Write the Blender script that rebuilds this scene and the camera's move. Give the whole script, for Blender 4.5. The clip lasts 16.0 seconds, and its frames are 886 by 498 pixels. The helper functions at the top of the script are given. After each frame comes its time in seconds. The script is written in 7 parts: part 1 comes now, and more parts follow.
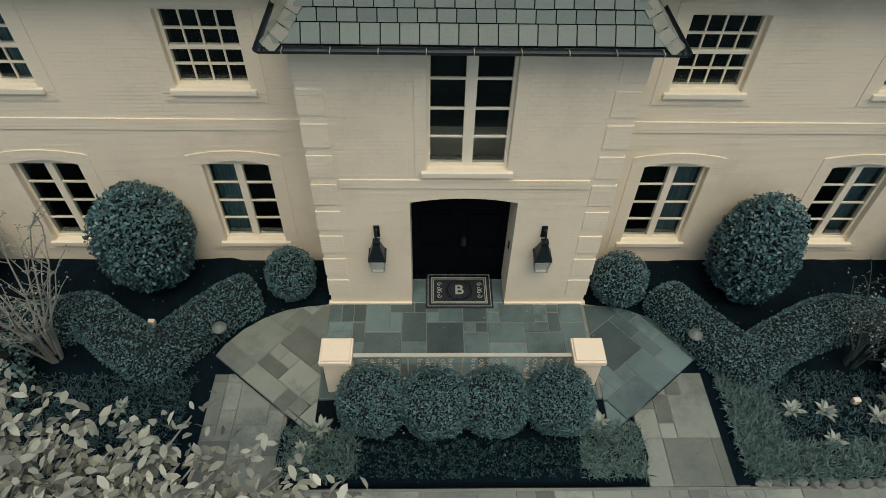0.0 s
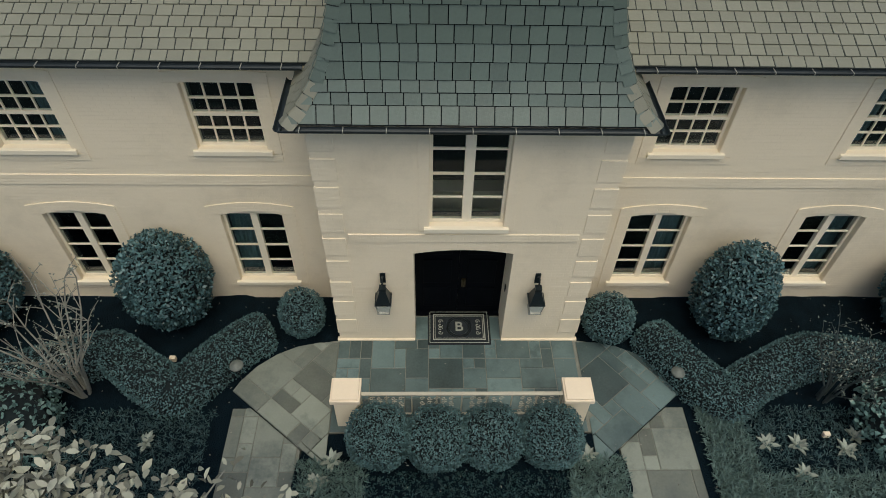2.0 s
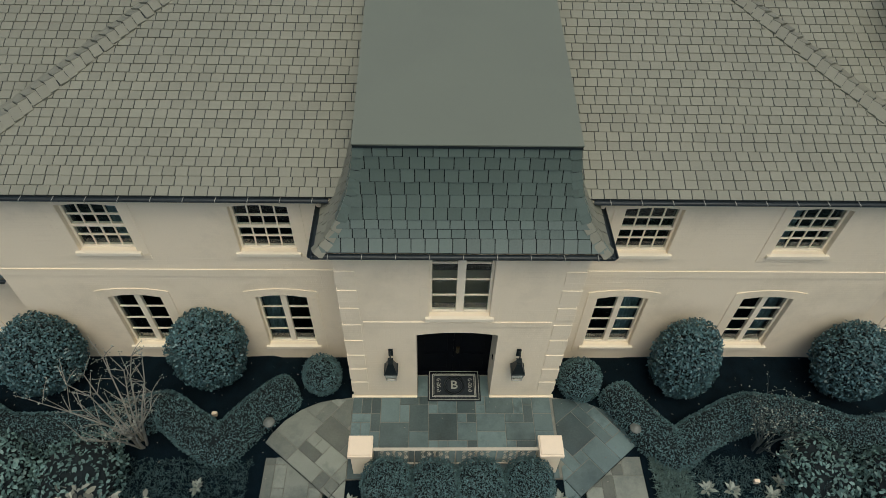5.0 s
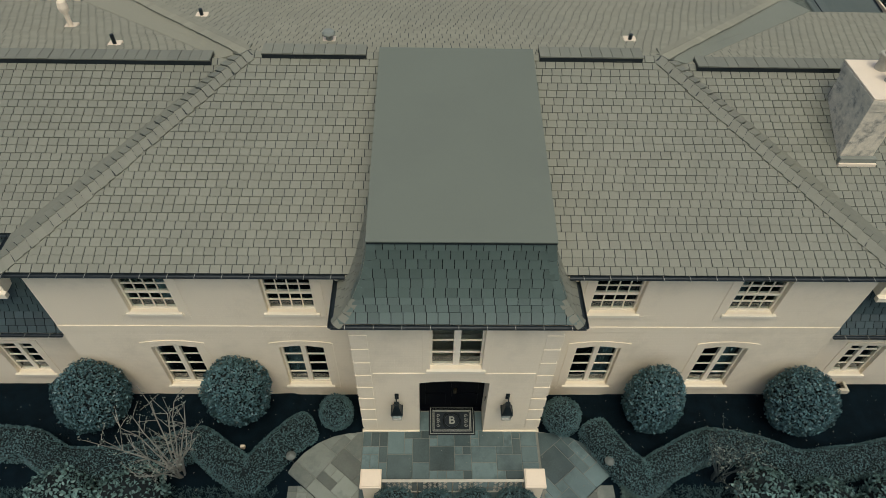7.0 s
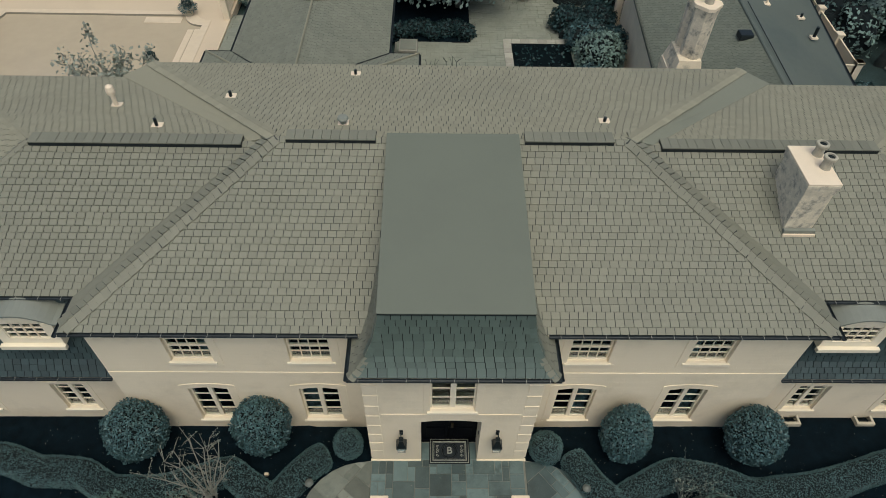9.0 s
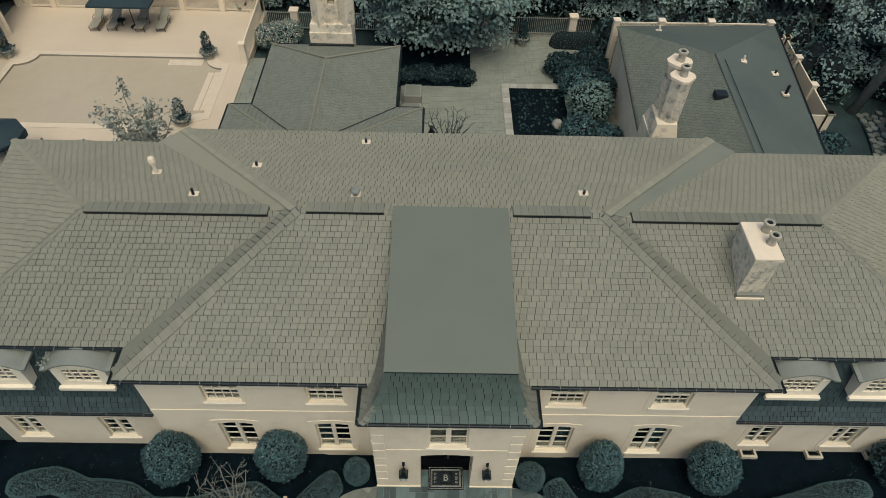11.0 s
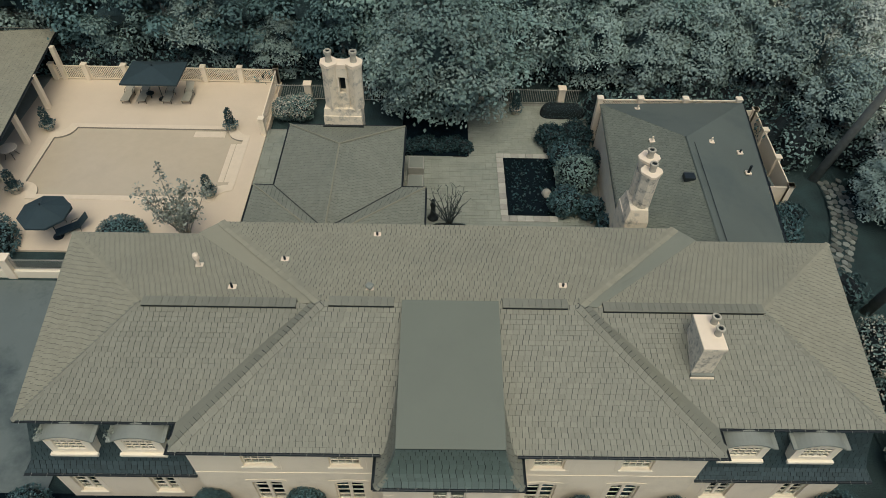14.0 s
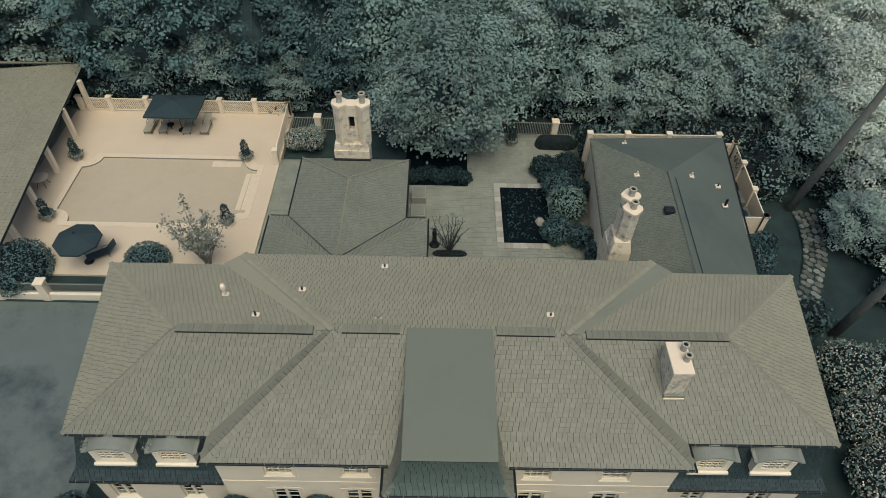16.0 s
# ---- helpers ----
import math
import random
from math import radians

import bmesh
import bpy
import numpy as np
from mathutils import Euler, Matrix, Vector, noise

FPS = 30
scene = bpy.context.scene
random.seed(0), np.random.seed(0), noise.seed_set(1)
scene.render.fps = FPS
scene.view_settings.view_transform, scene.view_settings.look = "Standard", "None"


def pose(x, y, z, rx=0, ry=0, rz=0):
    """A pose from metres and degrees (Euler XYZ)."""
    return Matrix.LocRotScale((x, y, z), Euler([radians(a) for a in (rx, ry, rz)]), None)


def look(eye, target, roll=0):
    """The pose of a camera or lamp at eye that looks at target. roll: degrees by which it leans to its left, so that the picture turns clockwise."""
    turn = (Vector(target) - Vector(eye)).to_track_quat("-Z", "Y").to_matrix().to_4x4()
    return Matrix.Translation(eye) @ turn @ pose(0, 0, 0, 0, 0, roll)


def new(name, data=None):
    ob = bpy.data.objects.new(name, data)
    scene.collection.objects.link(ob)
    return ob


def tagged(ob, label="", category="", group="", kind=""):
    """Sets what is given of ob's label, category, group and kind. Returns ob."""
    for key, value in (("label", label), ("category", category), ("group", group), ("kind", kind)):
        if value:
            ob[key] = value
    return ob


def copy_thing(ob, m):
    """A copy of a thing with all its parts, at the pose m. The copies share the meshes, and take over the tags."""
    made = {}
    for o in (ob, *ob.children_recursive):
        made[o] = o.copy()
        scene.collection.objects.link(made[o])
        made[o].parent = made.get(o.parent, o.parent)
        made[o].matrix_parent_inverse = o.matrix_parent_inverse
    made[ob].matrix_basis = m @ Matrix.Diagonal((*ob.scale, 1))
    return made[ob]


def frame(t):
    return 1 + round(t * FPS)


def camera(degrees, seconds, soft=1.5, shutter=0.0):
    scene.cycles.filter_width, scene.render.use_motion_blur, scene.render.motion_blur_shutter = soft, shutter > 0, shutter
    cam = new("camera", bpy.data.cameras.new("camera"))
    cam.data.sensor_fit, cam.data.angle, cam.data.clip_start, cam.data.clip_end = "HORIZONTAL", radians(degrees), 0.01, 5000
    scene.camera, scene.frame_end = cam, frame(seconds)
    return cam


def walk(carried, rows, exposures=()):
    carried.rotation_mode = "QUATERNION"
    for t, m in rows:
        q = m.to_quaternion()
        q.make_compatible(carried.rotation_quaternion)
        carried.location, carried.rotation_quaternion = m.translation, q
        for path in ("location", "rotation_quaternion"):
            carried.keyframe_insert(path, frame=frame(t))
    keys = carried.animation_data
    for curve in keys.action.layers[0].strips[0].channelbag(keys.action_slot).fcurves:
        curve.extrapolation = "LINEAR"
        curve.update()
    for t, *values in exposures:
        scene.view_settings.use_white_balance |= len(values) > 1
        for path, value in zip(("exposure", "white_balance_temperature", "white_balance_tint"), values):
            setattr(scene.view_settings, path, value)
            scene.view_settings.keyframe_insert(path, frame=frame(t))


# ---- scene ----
cam = camera(69.1, 16.0, soft=0.8)
PATH = [
    (0, (-0.58, -7.618, 9.769), (-0.532, -6.261, 8.3), 1.6),
    (0.5, (-0.683, -7.57, 10.032), (-0.625, -6.218, 8.56), 1.9),
    (1, (-0.691, -7.588, 10.316), (-0.636, -6.235, 8.844), 1.8),
    (1.5, (-0.659, -7.609, 10.641), (-0.606, -6.256, 9.169), 1.8),
    (2, (-0.63, -7.579, 10.998), (-0.581, -6.227, 9.526), 1.7),
    (2.5, (-0.664, -7.505, 11.395), (-0.61, -6.155, 9.92), 1.9),
    (3, (-0.656, -7.418, 11.807), (-0.605, -6.071, 10.329), 1.8),
    (5.5, (-0.641, -7.908, 14.735), (-0.592, -6.576, 13.244), 1.9),
    (6, (-0.629, -7.919, 15.373), (-0.581, -6.593, 13.876), 1.9),
    (6.5, (-0.622, -7.971, 16.063), (-0.577, -6.647, 14.564), 1.8),
    (7, (-0.649, -8.033, 16.812), (-0.604, -6.713, 15.31), 1.8),
    (7.5, (-0.647, -8.098, 17.563), (-0.606, -6.78, 16.059), 1.7),
    (8, (-0.676, -8.184, 18.327), (-0.634, -6.867, 16.822), 1.8),
    (8.5, (-0.661, -8.332, 19.047), (-0.622, -7.013, 17.544), 1.7),
    (9, (-0.628, -8.444, 19.778), (-0.588, -7.125, 18.275), 1.7),
    (11.5, (-0.554, -8.928, 24.003), (-0.525, -7.615, 22.494), 2.0),
    (12, (-0.606, -9.019, 24.797), (-0.577, -7.698, 23.295), 2.0),
    (12.5, (-0.615, -8.94, 25.65), (-0.584, -7.615, 24.153), 2.0),
    (13, (-0.624, -8.904, 26.455), (-0.593, -7.573, 24.963), 1.9),
    (13.5, (-0.664, -8.982, 27.286), (-0.635, -7.646, 25.797), 1.9),
    (14, (-0.679, -9.213, 28.084), (-0.65, -7.873, 26.6), 1.8),
    (14.5, (-0.772, -9.55, 28.907), (-0.745, -8.206, 27.426), 1.8),
    (15, (-0.806, -9.872, 29.715), (-0.78, -8.527, 28.235), 1.7),
    (15.5, (-0.764, -10.117, 30.49), (-0.738, -8.768, 29.014), 1.8),
    (16, (-0.774, -10.481, 31.198), (-0.746, -9.124, 29.729), 2.0),
]
walk(cam, [(t, look(eye, target, roll)) for t, eye, target, roll in PATH], ((0.0, -0.08, 6350, 4), (16.0, -0.08, 6350, 4)))

# ---- light ----
world = bpy.data.worlds.new("sky")
scene.world = world
world.use_nodes = True
wn = world.node_tree.nodes
sky = wn.new("ShaderNodeTexSky")
sky.sky_type = "NISHITA"
sky.sun_disc = False
SUN_EL, SUN_AZ = 67.0, 166.0            # azimuth clockwise from +y
sky.sun_elevation, sky.sun_rotation = radians(SUN_EL), radians(SUN_AZ)
sky.air_density, sky.dust_density = 1.0, 4.0
world.node_tree.links.new(sky.outputs[0], wn["Background"].inputs[0])
wn["Background"].inputs[1].default_value = 0.12
sun = new("sun", bpy.data.lights.new("sun", "SUN"))
sun.data.energy, sun.data.angle, sun.data.color = 1.5, radians(48), (1.0, 0.88, 0.68)
SUN_DIR = Vector((math.sin(radians(SUN_AZ)) * math.cos(radians(SUN_EL)), math.cos(radians(SUN_AZ)) * math.cos(radians(SUN_EL)), math.sin(radians(SUN_EL))))
sun.matrix_world = look(SUN_DIR * 60, (0, 0, 0))


# ---- materials ----
def material(name, colour, rough=0.7, vary=0.15, scale=3.0, fine=40.0, bump=0.2, spots=None, spot_scale=1.2, spot_amount=0.5,
             island=0.0, ob_random=0.0, metal=0.0, bump_dist=0.01, spec=0.5):
    """A surface of one base colour with grain at two scales, optional stains and a shade of its own per piece."""
    m = bpy.data.materials.new(name)
    m.use_nodes = True
    nt = m.node_tree
    n, l = nt.nodes, nt.links
    bsdf = n["Principled BSDF"]
    bsdf.inputs["Roughness"].default_value = rough
    bsdf.inputs["Metallic"].default_value = metal
    bsdf.inputs["Specular IOR Level"].default_value = spec
    co = n.new("ShaderNodeTexCoord")
    big = n.new("ShaderNodeTexNoise")
    big.inputs["Scale"].default_value, big.inputs["Detail"].default_value = scale, 5
    small = n.new("ShaderNodeTexNoise")
    small.inputs["Scale"].default_value, small.inputs["Detail"].default_value = fine, 4
    l.new(co.outputs["Object"], big.inputs["Vector"])
    l.new(co.outputs["Object"], small.inputs["Vector"])

    def maths(op, a, b):
        k = n.new("ShaderNodeMath")
        k.operation = op
        for i, v in enumerate((a, b)):
            if isinstance(v, (int, float)):
                k.inputs[i].default_value = v
            else:
                l.new(v, k.inputs[i])
        return k.outputs[0]

    value = maths("ADD", maths("MULTIPLY", maths("SUBTRACT", big.outputs[0], 0.5), 2.4 * vary), maths("MULTIPLY", maths("SUBTRACT", small.outputs[0], 0.5), 1.4 * vary))
    value = maths("ADD", value, 1.0)
    if island:
        geo = n.new("ShaderNodeNewGeometry")
        value = maths("ADD", value, maths("MULTIPLY", maths("SUBTRACT", geo.outputs["Random Per Island"], 0.5), 2 * island))
    if ob_random:
        info = n.new("ShaderNodeObjectInfo")
        value = maths("ADD", value, maths("MULTIPLY", maths("SUBTRACT", info.outputs["Random"], 0.5), 2 * ob_random))
    hsv = n.new("ShaderNodeHueSaturation")
    hsv.inputs["Color"].default_value = (*colour, 1)
    l.new(value, hsv.inputs["Value"])
    out = hsv.outputs[0]
    if spots:
        st = n.new("ShaderNodeTexNoise")
        st.inputs["Scale"].default_value, st.inputs["Detail"].default_value, st.inputs["Roughness"].default_value = spot_scale, 8, 0.7
        l.new(co.outputs["Object"], st.inputs["Vector"])
        ramp = n.new("ShaderNodeValToRGB")
        ramp.color_ramp.elements[0].position, ramp.color_ramp.elements[1].position = 0.5, 0.68
        ramp.color_ramp.elements[1].color = (spot_amount, spot_amount, spot_amount, 1)
        l.new(st.outputs[0], ramp.inputs[0])
        mix = n.new("ShaderNodeMix")
        mix.data_type = "RGBA"
        l.new(ramp.outputs[0], mix.inputs[0])
        l.new(out, mix.inputs[6])
        mix.inputs[7].default_value = (*spots, 1)
        out = mix.outputs[2]
    l.new(out, bsdf.inputs["Base Color"])
    if bump:
        b = n.new("ShaderNodeBump")
        b.inputs["Strength"].default_value, b.inputs["Distance"].default_value = bump, bump_dist
        l.new(small.outputs[0], b.inputs["Height"])
        l.new(b.outputs[0], bsdf.inputs["Normal"])
    return m


def brick_paint(name, colour):
    """Thick cream paint over brickwork: faint courses in relief and weather stains."""
    m = material(name, colour, rough=0.75, vary=0.05, scale=0.6, fine=30, bump=0, spots=(colour[0] * 0.6, colour[1] * 0.6, colour[2] * 0.57), spot_scale=0.45, spot_amount=0.35)
    n, l = m.node_tree.nodes, m.node_tree.links
    co = n.new("ShaderNodeTexCoord")
    turn = n.new("ShaderNodeMapping")
    turn.inputs["Rotation"].default_value = (radians(90), 0, 0)
    l.new(co.outputs["Object"], turn.inputs["Vector"])
    br = n.new("ShaderNodeTexBrick")
    br.inputs["Scale"].default_value = 1.0
    br.inputs["Brick Width"].default_value, br.inputs["Row Height"].default_value, br.inputs["Mortar Size"].default_value = 0.22, 0.075, 0.006
    br.inputs["Mortar Smooth"].default_value = 0.8
    l.new(turn.outputs[0], br.inputs["Vector"])
    b = n.new("ShaderNodeBump")
    b.inputs["Strength"].default_value, b.inputs["Distance"].default_value = 0.42, 0.009
    b.invert = True
    l.new(br.outputs["Fac"], b.inputs["Height"])
    ns = n.new("ShaderNodeTexNoise")
    ns.inputs["Scale"].default_value = 14
    l.new(co.outputs["Object"], ns.inputs["Vector"])
    b2 = n.new("ShaderNodeBump")
    b2.inputs["Strength"].default_value, b2.inputs["Distance"].default_value = 0.3, 0.008
    l.new(ns.outputs[0], b2.inputs["Height"])
    l.new(b.outputs[0], b2.inputs["Normal"])
    l.new(b2.outputs[0], n["Principled BSDF"].inputs["Normal"])
    return m


def glass(name):
    m = bpy.data.materials.new(name)
    m.use_nodes = True
    b = m.node_tree.nodes["Principled BSDF"]
    b.inputs["Base Color"].default_value = (0.85, 0.95, 0.95, 1)
    b.inputs["Transmission Weight"].default_value = 1
    b.inputs["Roughness"].default_value = 0.03
    b.inputs["IOR"].default_value = 1.45
    return m


def leafy(name, colour, rough=0.5, island=0.3, ob_random=0.0, vary=0.25, spec=0.35):
    m = material(name, colour, rough=rough, vary=vary, scale=1.5, fine=12, bump=0, island=island, ob_random=ob_random, spec=spec)
    return m


WALL = brick_paint("cream_painted_brick", (0.82, 0.72, 0.55))
TRIM = material("cream_trim_paint", (0.84, 0.76, 0.60), rough=0.5, vary=0.04, scale=2, bump=0.1)
SLATE = material("grey_slate", (0.192, 0.194, 0.149), rough=0.55, vary=0.07, scale=0.25, fine=22, bump=0.35, island=0.08, ob_random=0.08, spots=(0.172, 0.176, 0.138), spot_scale=0.35, spot_amount=0.5)
# Darker copy of the grey slate: the steep bay front's shade as colour.
SLATE_BAY = material("shade_toned_bay_slate", (0.098, 0.132, 0.116), rough=0.42, vary=0.14, scale=0.4, fine=22, bump=0.35, island=0.1, ob_random=0.12)
# Slate with the dimmer light of the wings' steep slopes put into its colour.
SLATE_DARK = material("shade_toned_wing_slate", (0.036, 0.058, 0.060), rough=0.5, vary=0.15, scale=0.8, fine=22, bump=0.35, island=0.2, ob_random=0.2)
HUT = material("grey_green_shingle", (0.185, 0.197, 0.156), rough=0.8, vary=0.1, scale=0.4, fine=18, bump=0.3, island=0.08, spots=(0.14, 0.155, 0.125), spot_scale=0.3, spot_amount=0.6)
MOSSY = material("mossy_grey_shingle", (0.135, 0.152, 0.122), rough=0.8, vary=0.12, scale=0.4, fine=18, bump=0.3, island=0.1, spots=(0.085, 0.105, 0.09), spot_scale=0.3, spot_amount=0.6)
DECK = material("roof_felt", (0.026, 0.034, 0.035), rough=0.9, vary=0.2)
SHINGLE = material("weathered_shingle", (0.262, 0.254, 0.188), rough=0.75, vary=0.08, scale=0.3, fine=18, bump=0.3, island=0.07, spots=(0.21, 0.212, 0.165), spot_scale=0.25, spot_amount=0.6)
FELT = material("black_felt", (0.006, 0.009, 0.011), rough=0.95, vary=0.2, spec=0.1)
FLAT = material("grey_roof_membrane", (0.142, 0.160, 0.126), rough=0.6, vary=0.05, scale=0.7, fine=60, bump=0.1, spots=(0.130, 0.145, 0.117), spot_scale=0.4, spot_amount=0.6)
GUTTER = material("dark_copper_gutter", (0.018, 0.026, 0.030), rough=0.45, vary=0.3, metal=0.3)
LEAD = material("grey_lead_sheet", (0.215, 0.232, 0.198), rough=0.5, vary=0.12, scale=2, bump=0.15, spots=(0.19, 0.20, 0.175), spot_scale=1.5, spot_amount=0.6)
GLASS = glass("window_glass")
BLACK = material("black_paint", (0.002, 0.003, 0.005), rough=0.5, vary=0.2, spec=0.06)
# Almost black base: the dimness of the rooms is put into the colour.
DARKROOM = material("painted_indoor_shade", (0.006, 0.010, 0.016), rough=0.9, vary=0.2, spec=0.1)
# Dark tone that paints shade onto the reveals behind the glass.
LINING = material("painted_shade_lining", (0.02, 0.035, 0.042), rough=0.6, vary=0.2)
CURTAIN = material("pale_curtain", (0.13, 0.205, 0.225), rough=0.9, vary=0.2, scale=6)
MULCH = material("dark_mulch", (0.003, 0.009, 0.014), spec=0.08, rough=0.95, vary=0.6, scale=3, fine=50, bump=1.0, bump_dist=0.04)
LAWN = material("rough_ground_cover", (0.02, 0.042, 0.042), rough=0.95, vary=0.5, scale=0.8, fine=14, bump=1.0, bump_dist=0.06)
FLAG = material("bluestone_flag", (0.166, 0.184, 0.156), rough=0.55, vary=0.2, scale=2.2, fine=26, bump=0.3, ob_random=0.5, island=0.4, spots=(0.075, 0.095, 0.09), spot_scale=0.9, spot_amount=0.8)
FLAG_WET = material("damp_dark_bluestone", (0.098, 0.142, 0.142), rough=0.42, vary=0.25, scale=2.0, fine=24, bump=0.3, ob_random=0.55, spots=(0.045, 0.072, 0.075), spot_scale=0.9, spot_amount=0.85)
FLAG_JOINT = material("sandy_joint", (0.19, 0.195, 0.165), rough=0.95, vary=0.3, bump=0.6)
COURT = material("pale_court_paving", (0.242, 0.26, 0.214), rough=0.85, vary=0.22, scale=0.8, fine=9, bump=0.4, island=0.05, spots=(0.165, 0.19, 0.165), spot_scale=0.5, spot_amount=0.6)
POOLDECK = material("pale_pool_deck", (0.62, 0.52, 0.39), rough=0.85, vary=0.06, scale=0.5, fine=14, bump=0.2, spots=(0.54, 0.455, 0.34), spot_scale=0.3, spot_amount=0.4)
ASPHALT = material("wet_asphalt", (0.125, 0.152, 0.142), rough=0.45, vary=0.18, scale=0.5, fine=40, bump=0.3, spots=(0.03, 0.048, 0.05), spot_scale=0.22, spot_amount=0.9)
IRON = material("grey_painted_iron", (0.30, 0.30, 0.26), rough=0.5, vary=0.1)


# ---- building helpers ----
def data(name, verts, faces, mat, smooth=False):
    me = bpy.data.meshes.new(name)
    me.from_pydata([tuple(v) for v in verts], [], faces)
    me.materials.append(mat)
    if smooth:
        me.polygons.foreach_set("use_smooth", [True] * len(me.polygons))
    me.update()
    return me


def from_bm(name, bm, mat, smooth=False):
    bmesh.ops.recalc_face_normals(bm, faces=bm.faces)
    me = bpy.data.meshes.new(name)
    bm.to_mesh(me)
    bm.free()
    me.materials.append(mat)
    if smooth:
        me.polygons.foreach_set("use_smooth", [True] * len(me.polygons))
    return me


def part(name, what, mat=None, parent=None, label="", smooth=False):
    """Links a bmesh or a mesh as one object under a thing or a part."""
    me = from_bm(name, what, mat, smooth) if isinstance(what, bmesh.types.BMesh) else what
    ob = new(name, me)
    if parent:
        ob.parent = parent
    return tagged(ob, label)


def thing(name, label, category, at=(0, 0, 0), group="", kind="", rz=0):
    ob = new(name)
    ob.empty_display_size = 0.2
    ob.matrix_basis = pose(*at, 0, 0, rz)
    return tagged(ob, label, category, group, kind)


def box(bm, x0, x1, y0, y1, z0, z1, bevel=0.0, m=None):
    mat = Matrix.Translation(((x0 + x1) / 2, (y0 + y1) / 2, (z0 + z1) / 2)) @ Matrix.Diagonal((abs(x1 - x0), abs(y1 - y0), abs(z1 - z0), 1))
    made = bmesh.ops.create_cube(bm, size=1, matrix=(m @ mat) if m else mat)
    if bevel:
        edges = list({e for v in made["verts"] for e in v.link_edges})
        bmesh.ops.bevel(bm, geom=edges, offset=bevel, segments=2, affect="EDGES", profile=0.6)
    return bm


def boxes(*specs, bevel=0.0):
    bm = bmesh.new()
    for s in specs:
        box(bm, *s, bevel=bevel)
    return bm


def tube(bm, points, radius, sides=8, end_radius=None, cap=True):
    """A round bar along a line of points, tapering to end_radius."""
    pts = [Vector(p) for p in points]
    rings = []
    for i, p in enumerate(pts):
        d = (pts[min(i + 1, len(pts) - 1)] - pts[max(i - 1, 0)]).normalized()
        a = d.orthogonal().normalized()
        if abs(d.z) < 0.99:
            a = d.cross(Vector((0, 0, 1))).normalized()
        b = d.cross(a)
        r = radius + ((end_radius if end_radius is not None else radius) - radius) * i / max(1, len(pts) - 1)
        rings.append([bm.verts.new(p + r * (math.cos(t) * a + math.sin(t) * b)) for t in [2 * math.pi * k / sides for k in range(sides)]])
    for r0, r1 in zip(rings, rings[1:]):
        for k in range(sides):
            bm.faces.new((r0[k], r0[(k + 1) % sides], r1[(k + 1) % sides], r1[k]))
    if cap:
        bm.faces.new(rings[0][::-1])
        bm.faces.new(rings[-1])
    return bm


def lathe(bm, profile, sides=24, at=(0, 0, 0)):
    """A turned solid from (radius, height) pairs."""
    rings = []
    for r, z in profile:
        rings.append([bm.verts.new((at[0] + r * math.cos(2 * math.pi * k / sides), at[1] + r * math.sin(2 * math.pi * k / sides), at[2] + z)) for k in range(sides)])
    for r0, r1 in zip(rings, rings[1:]):
        for k in range(sides):
            bm.faces.new((r0[k], r0[(k + 1) % sides], r1[(k + 1) % sides], r1[k]))
    bm.faces.new(rings[0][::-1])
    bm.faces.new(rings[-1])
    return bm


def wall_mesh(x0, x1, z0, z1, y, thick, holes):
    """A wall facing -y with openings through it; holes: (xa, xb, za, zb, rise), rise being the arch above zb."""
    holes = [(a, b, c, d, r) for a, b, c, d, r in holes]
    xs = sorted({x0, x1, *[h[0] for h in holes], *[h[1] for h in holes]})
    zs = sorted({z0, z1, *[h[2] for h in holes], *[h[3] + h[4] for h in holes]})
    solid = {}
    for i in range(len(xs) - 1):
        for k in range(len(zs) - 1):
            cx, cz = (xs[i] + xs[i + 1]) / 2, (zs[k] + zs[k + 1]) / 2
            solid[i, k] = not any(h[0] < cx < h[1] and h[2] < cz < h[3] + h[4] for h in holes)
    verts, faces = [], []

    def quad(*ps):
        n = len(verts)
        verts.extend(ps)
        faces.append(tuple(range(n, n + len(ps))))

    for (i, k), s in solid.items():
        if not s:
            continue
        a, b, c, d = xs[i], xs[i + 1], zs[k], zs[k + 1]
        quad((a, y, c), (b, y, c), (b, y, d), (a, y, d))
        quad((b, y + thick, c), (a, y + thick, c), (a, y + thick, d), (b, y + thick, d))
        if not solid.get((i - 1, k), False):
            quad((a, y + thick, c), (a, y, c), (a, y, d), (a, y + thick, d))
        if not solid.get((i + 1, k), False):
            quad((b, y, c), (b, y + thick, c), (b, y + thick, d), (b, y, d))
        if not solid.get((i, k - 1), False):
            quad((a, y, c), (a, y + thick, c), (b, y + thick, c), (b, y, c))
        if not solid.get((i, k + 1), False):
            quad((a, y, d), (b, y, d), (b, y + thick, d), (a, y + thick, d))
    for a, b, c, d, r in holes:
        if r <= 0:
            continue
        n = 10
        for k in range(n):
            u0, u1 = a + (b - a) * k / n, a + (b - a) * (k + 1) / n
            w0, w1 = d + r * (1 - (2 * k / n - 1) ** 2), d + r * (1 - (2 * (k + 1) / n - 1) ** 2)
            quad((u0, y, w0), (u1, y, w1), (u1, y, d + r), (u0, y, d + r))
            quad((u0, y, w0), (u0, y + thick, w0), (u1, y + thick, w1), (u1, y, w1))
    return verts, faces


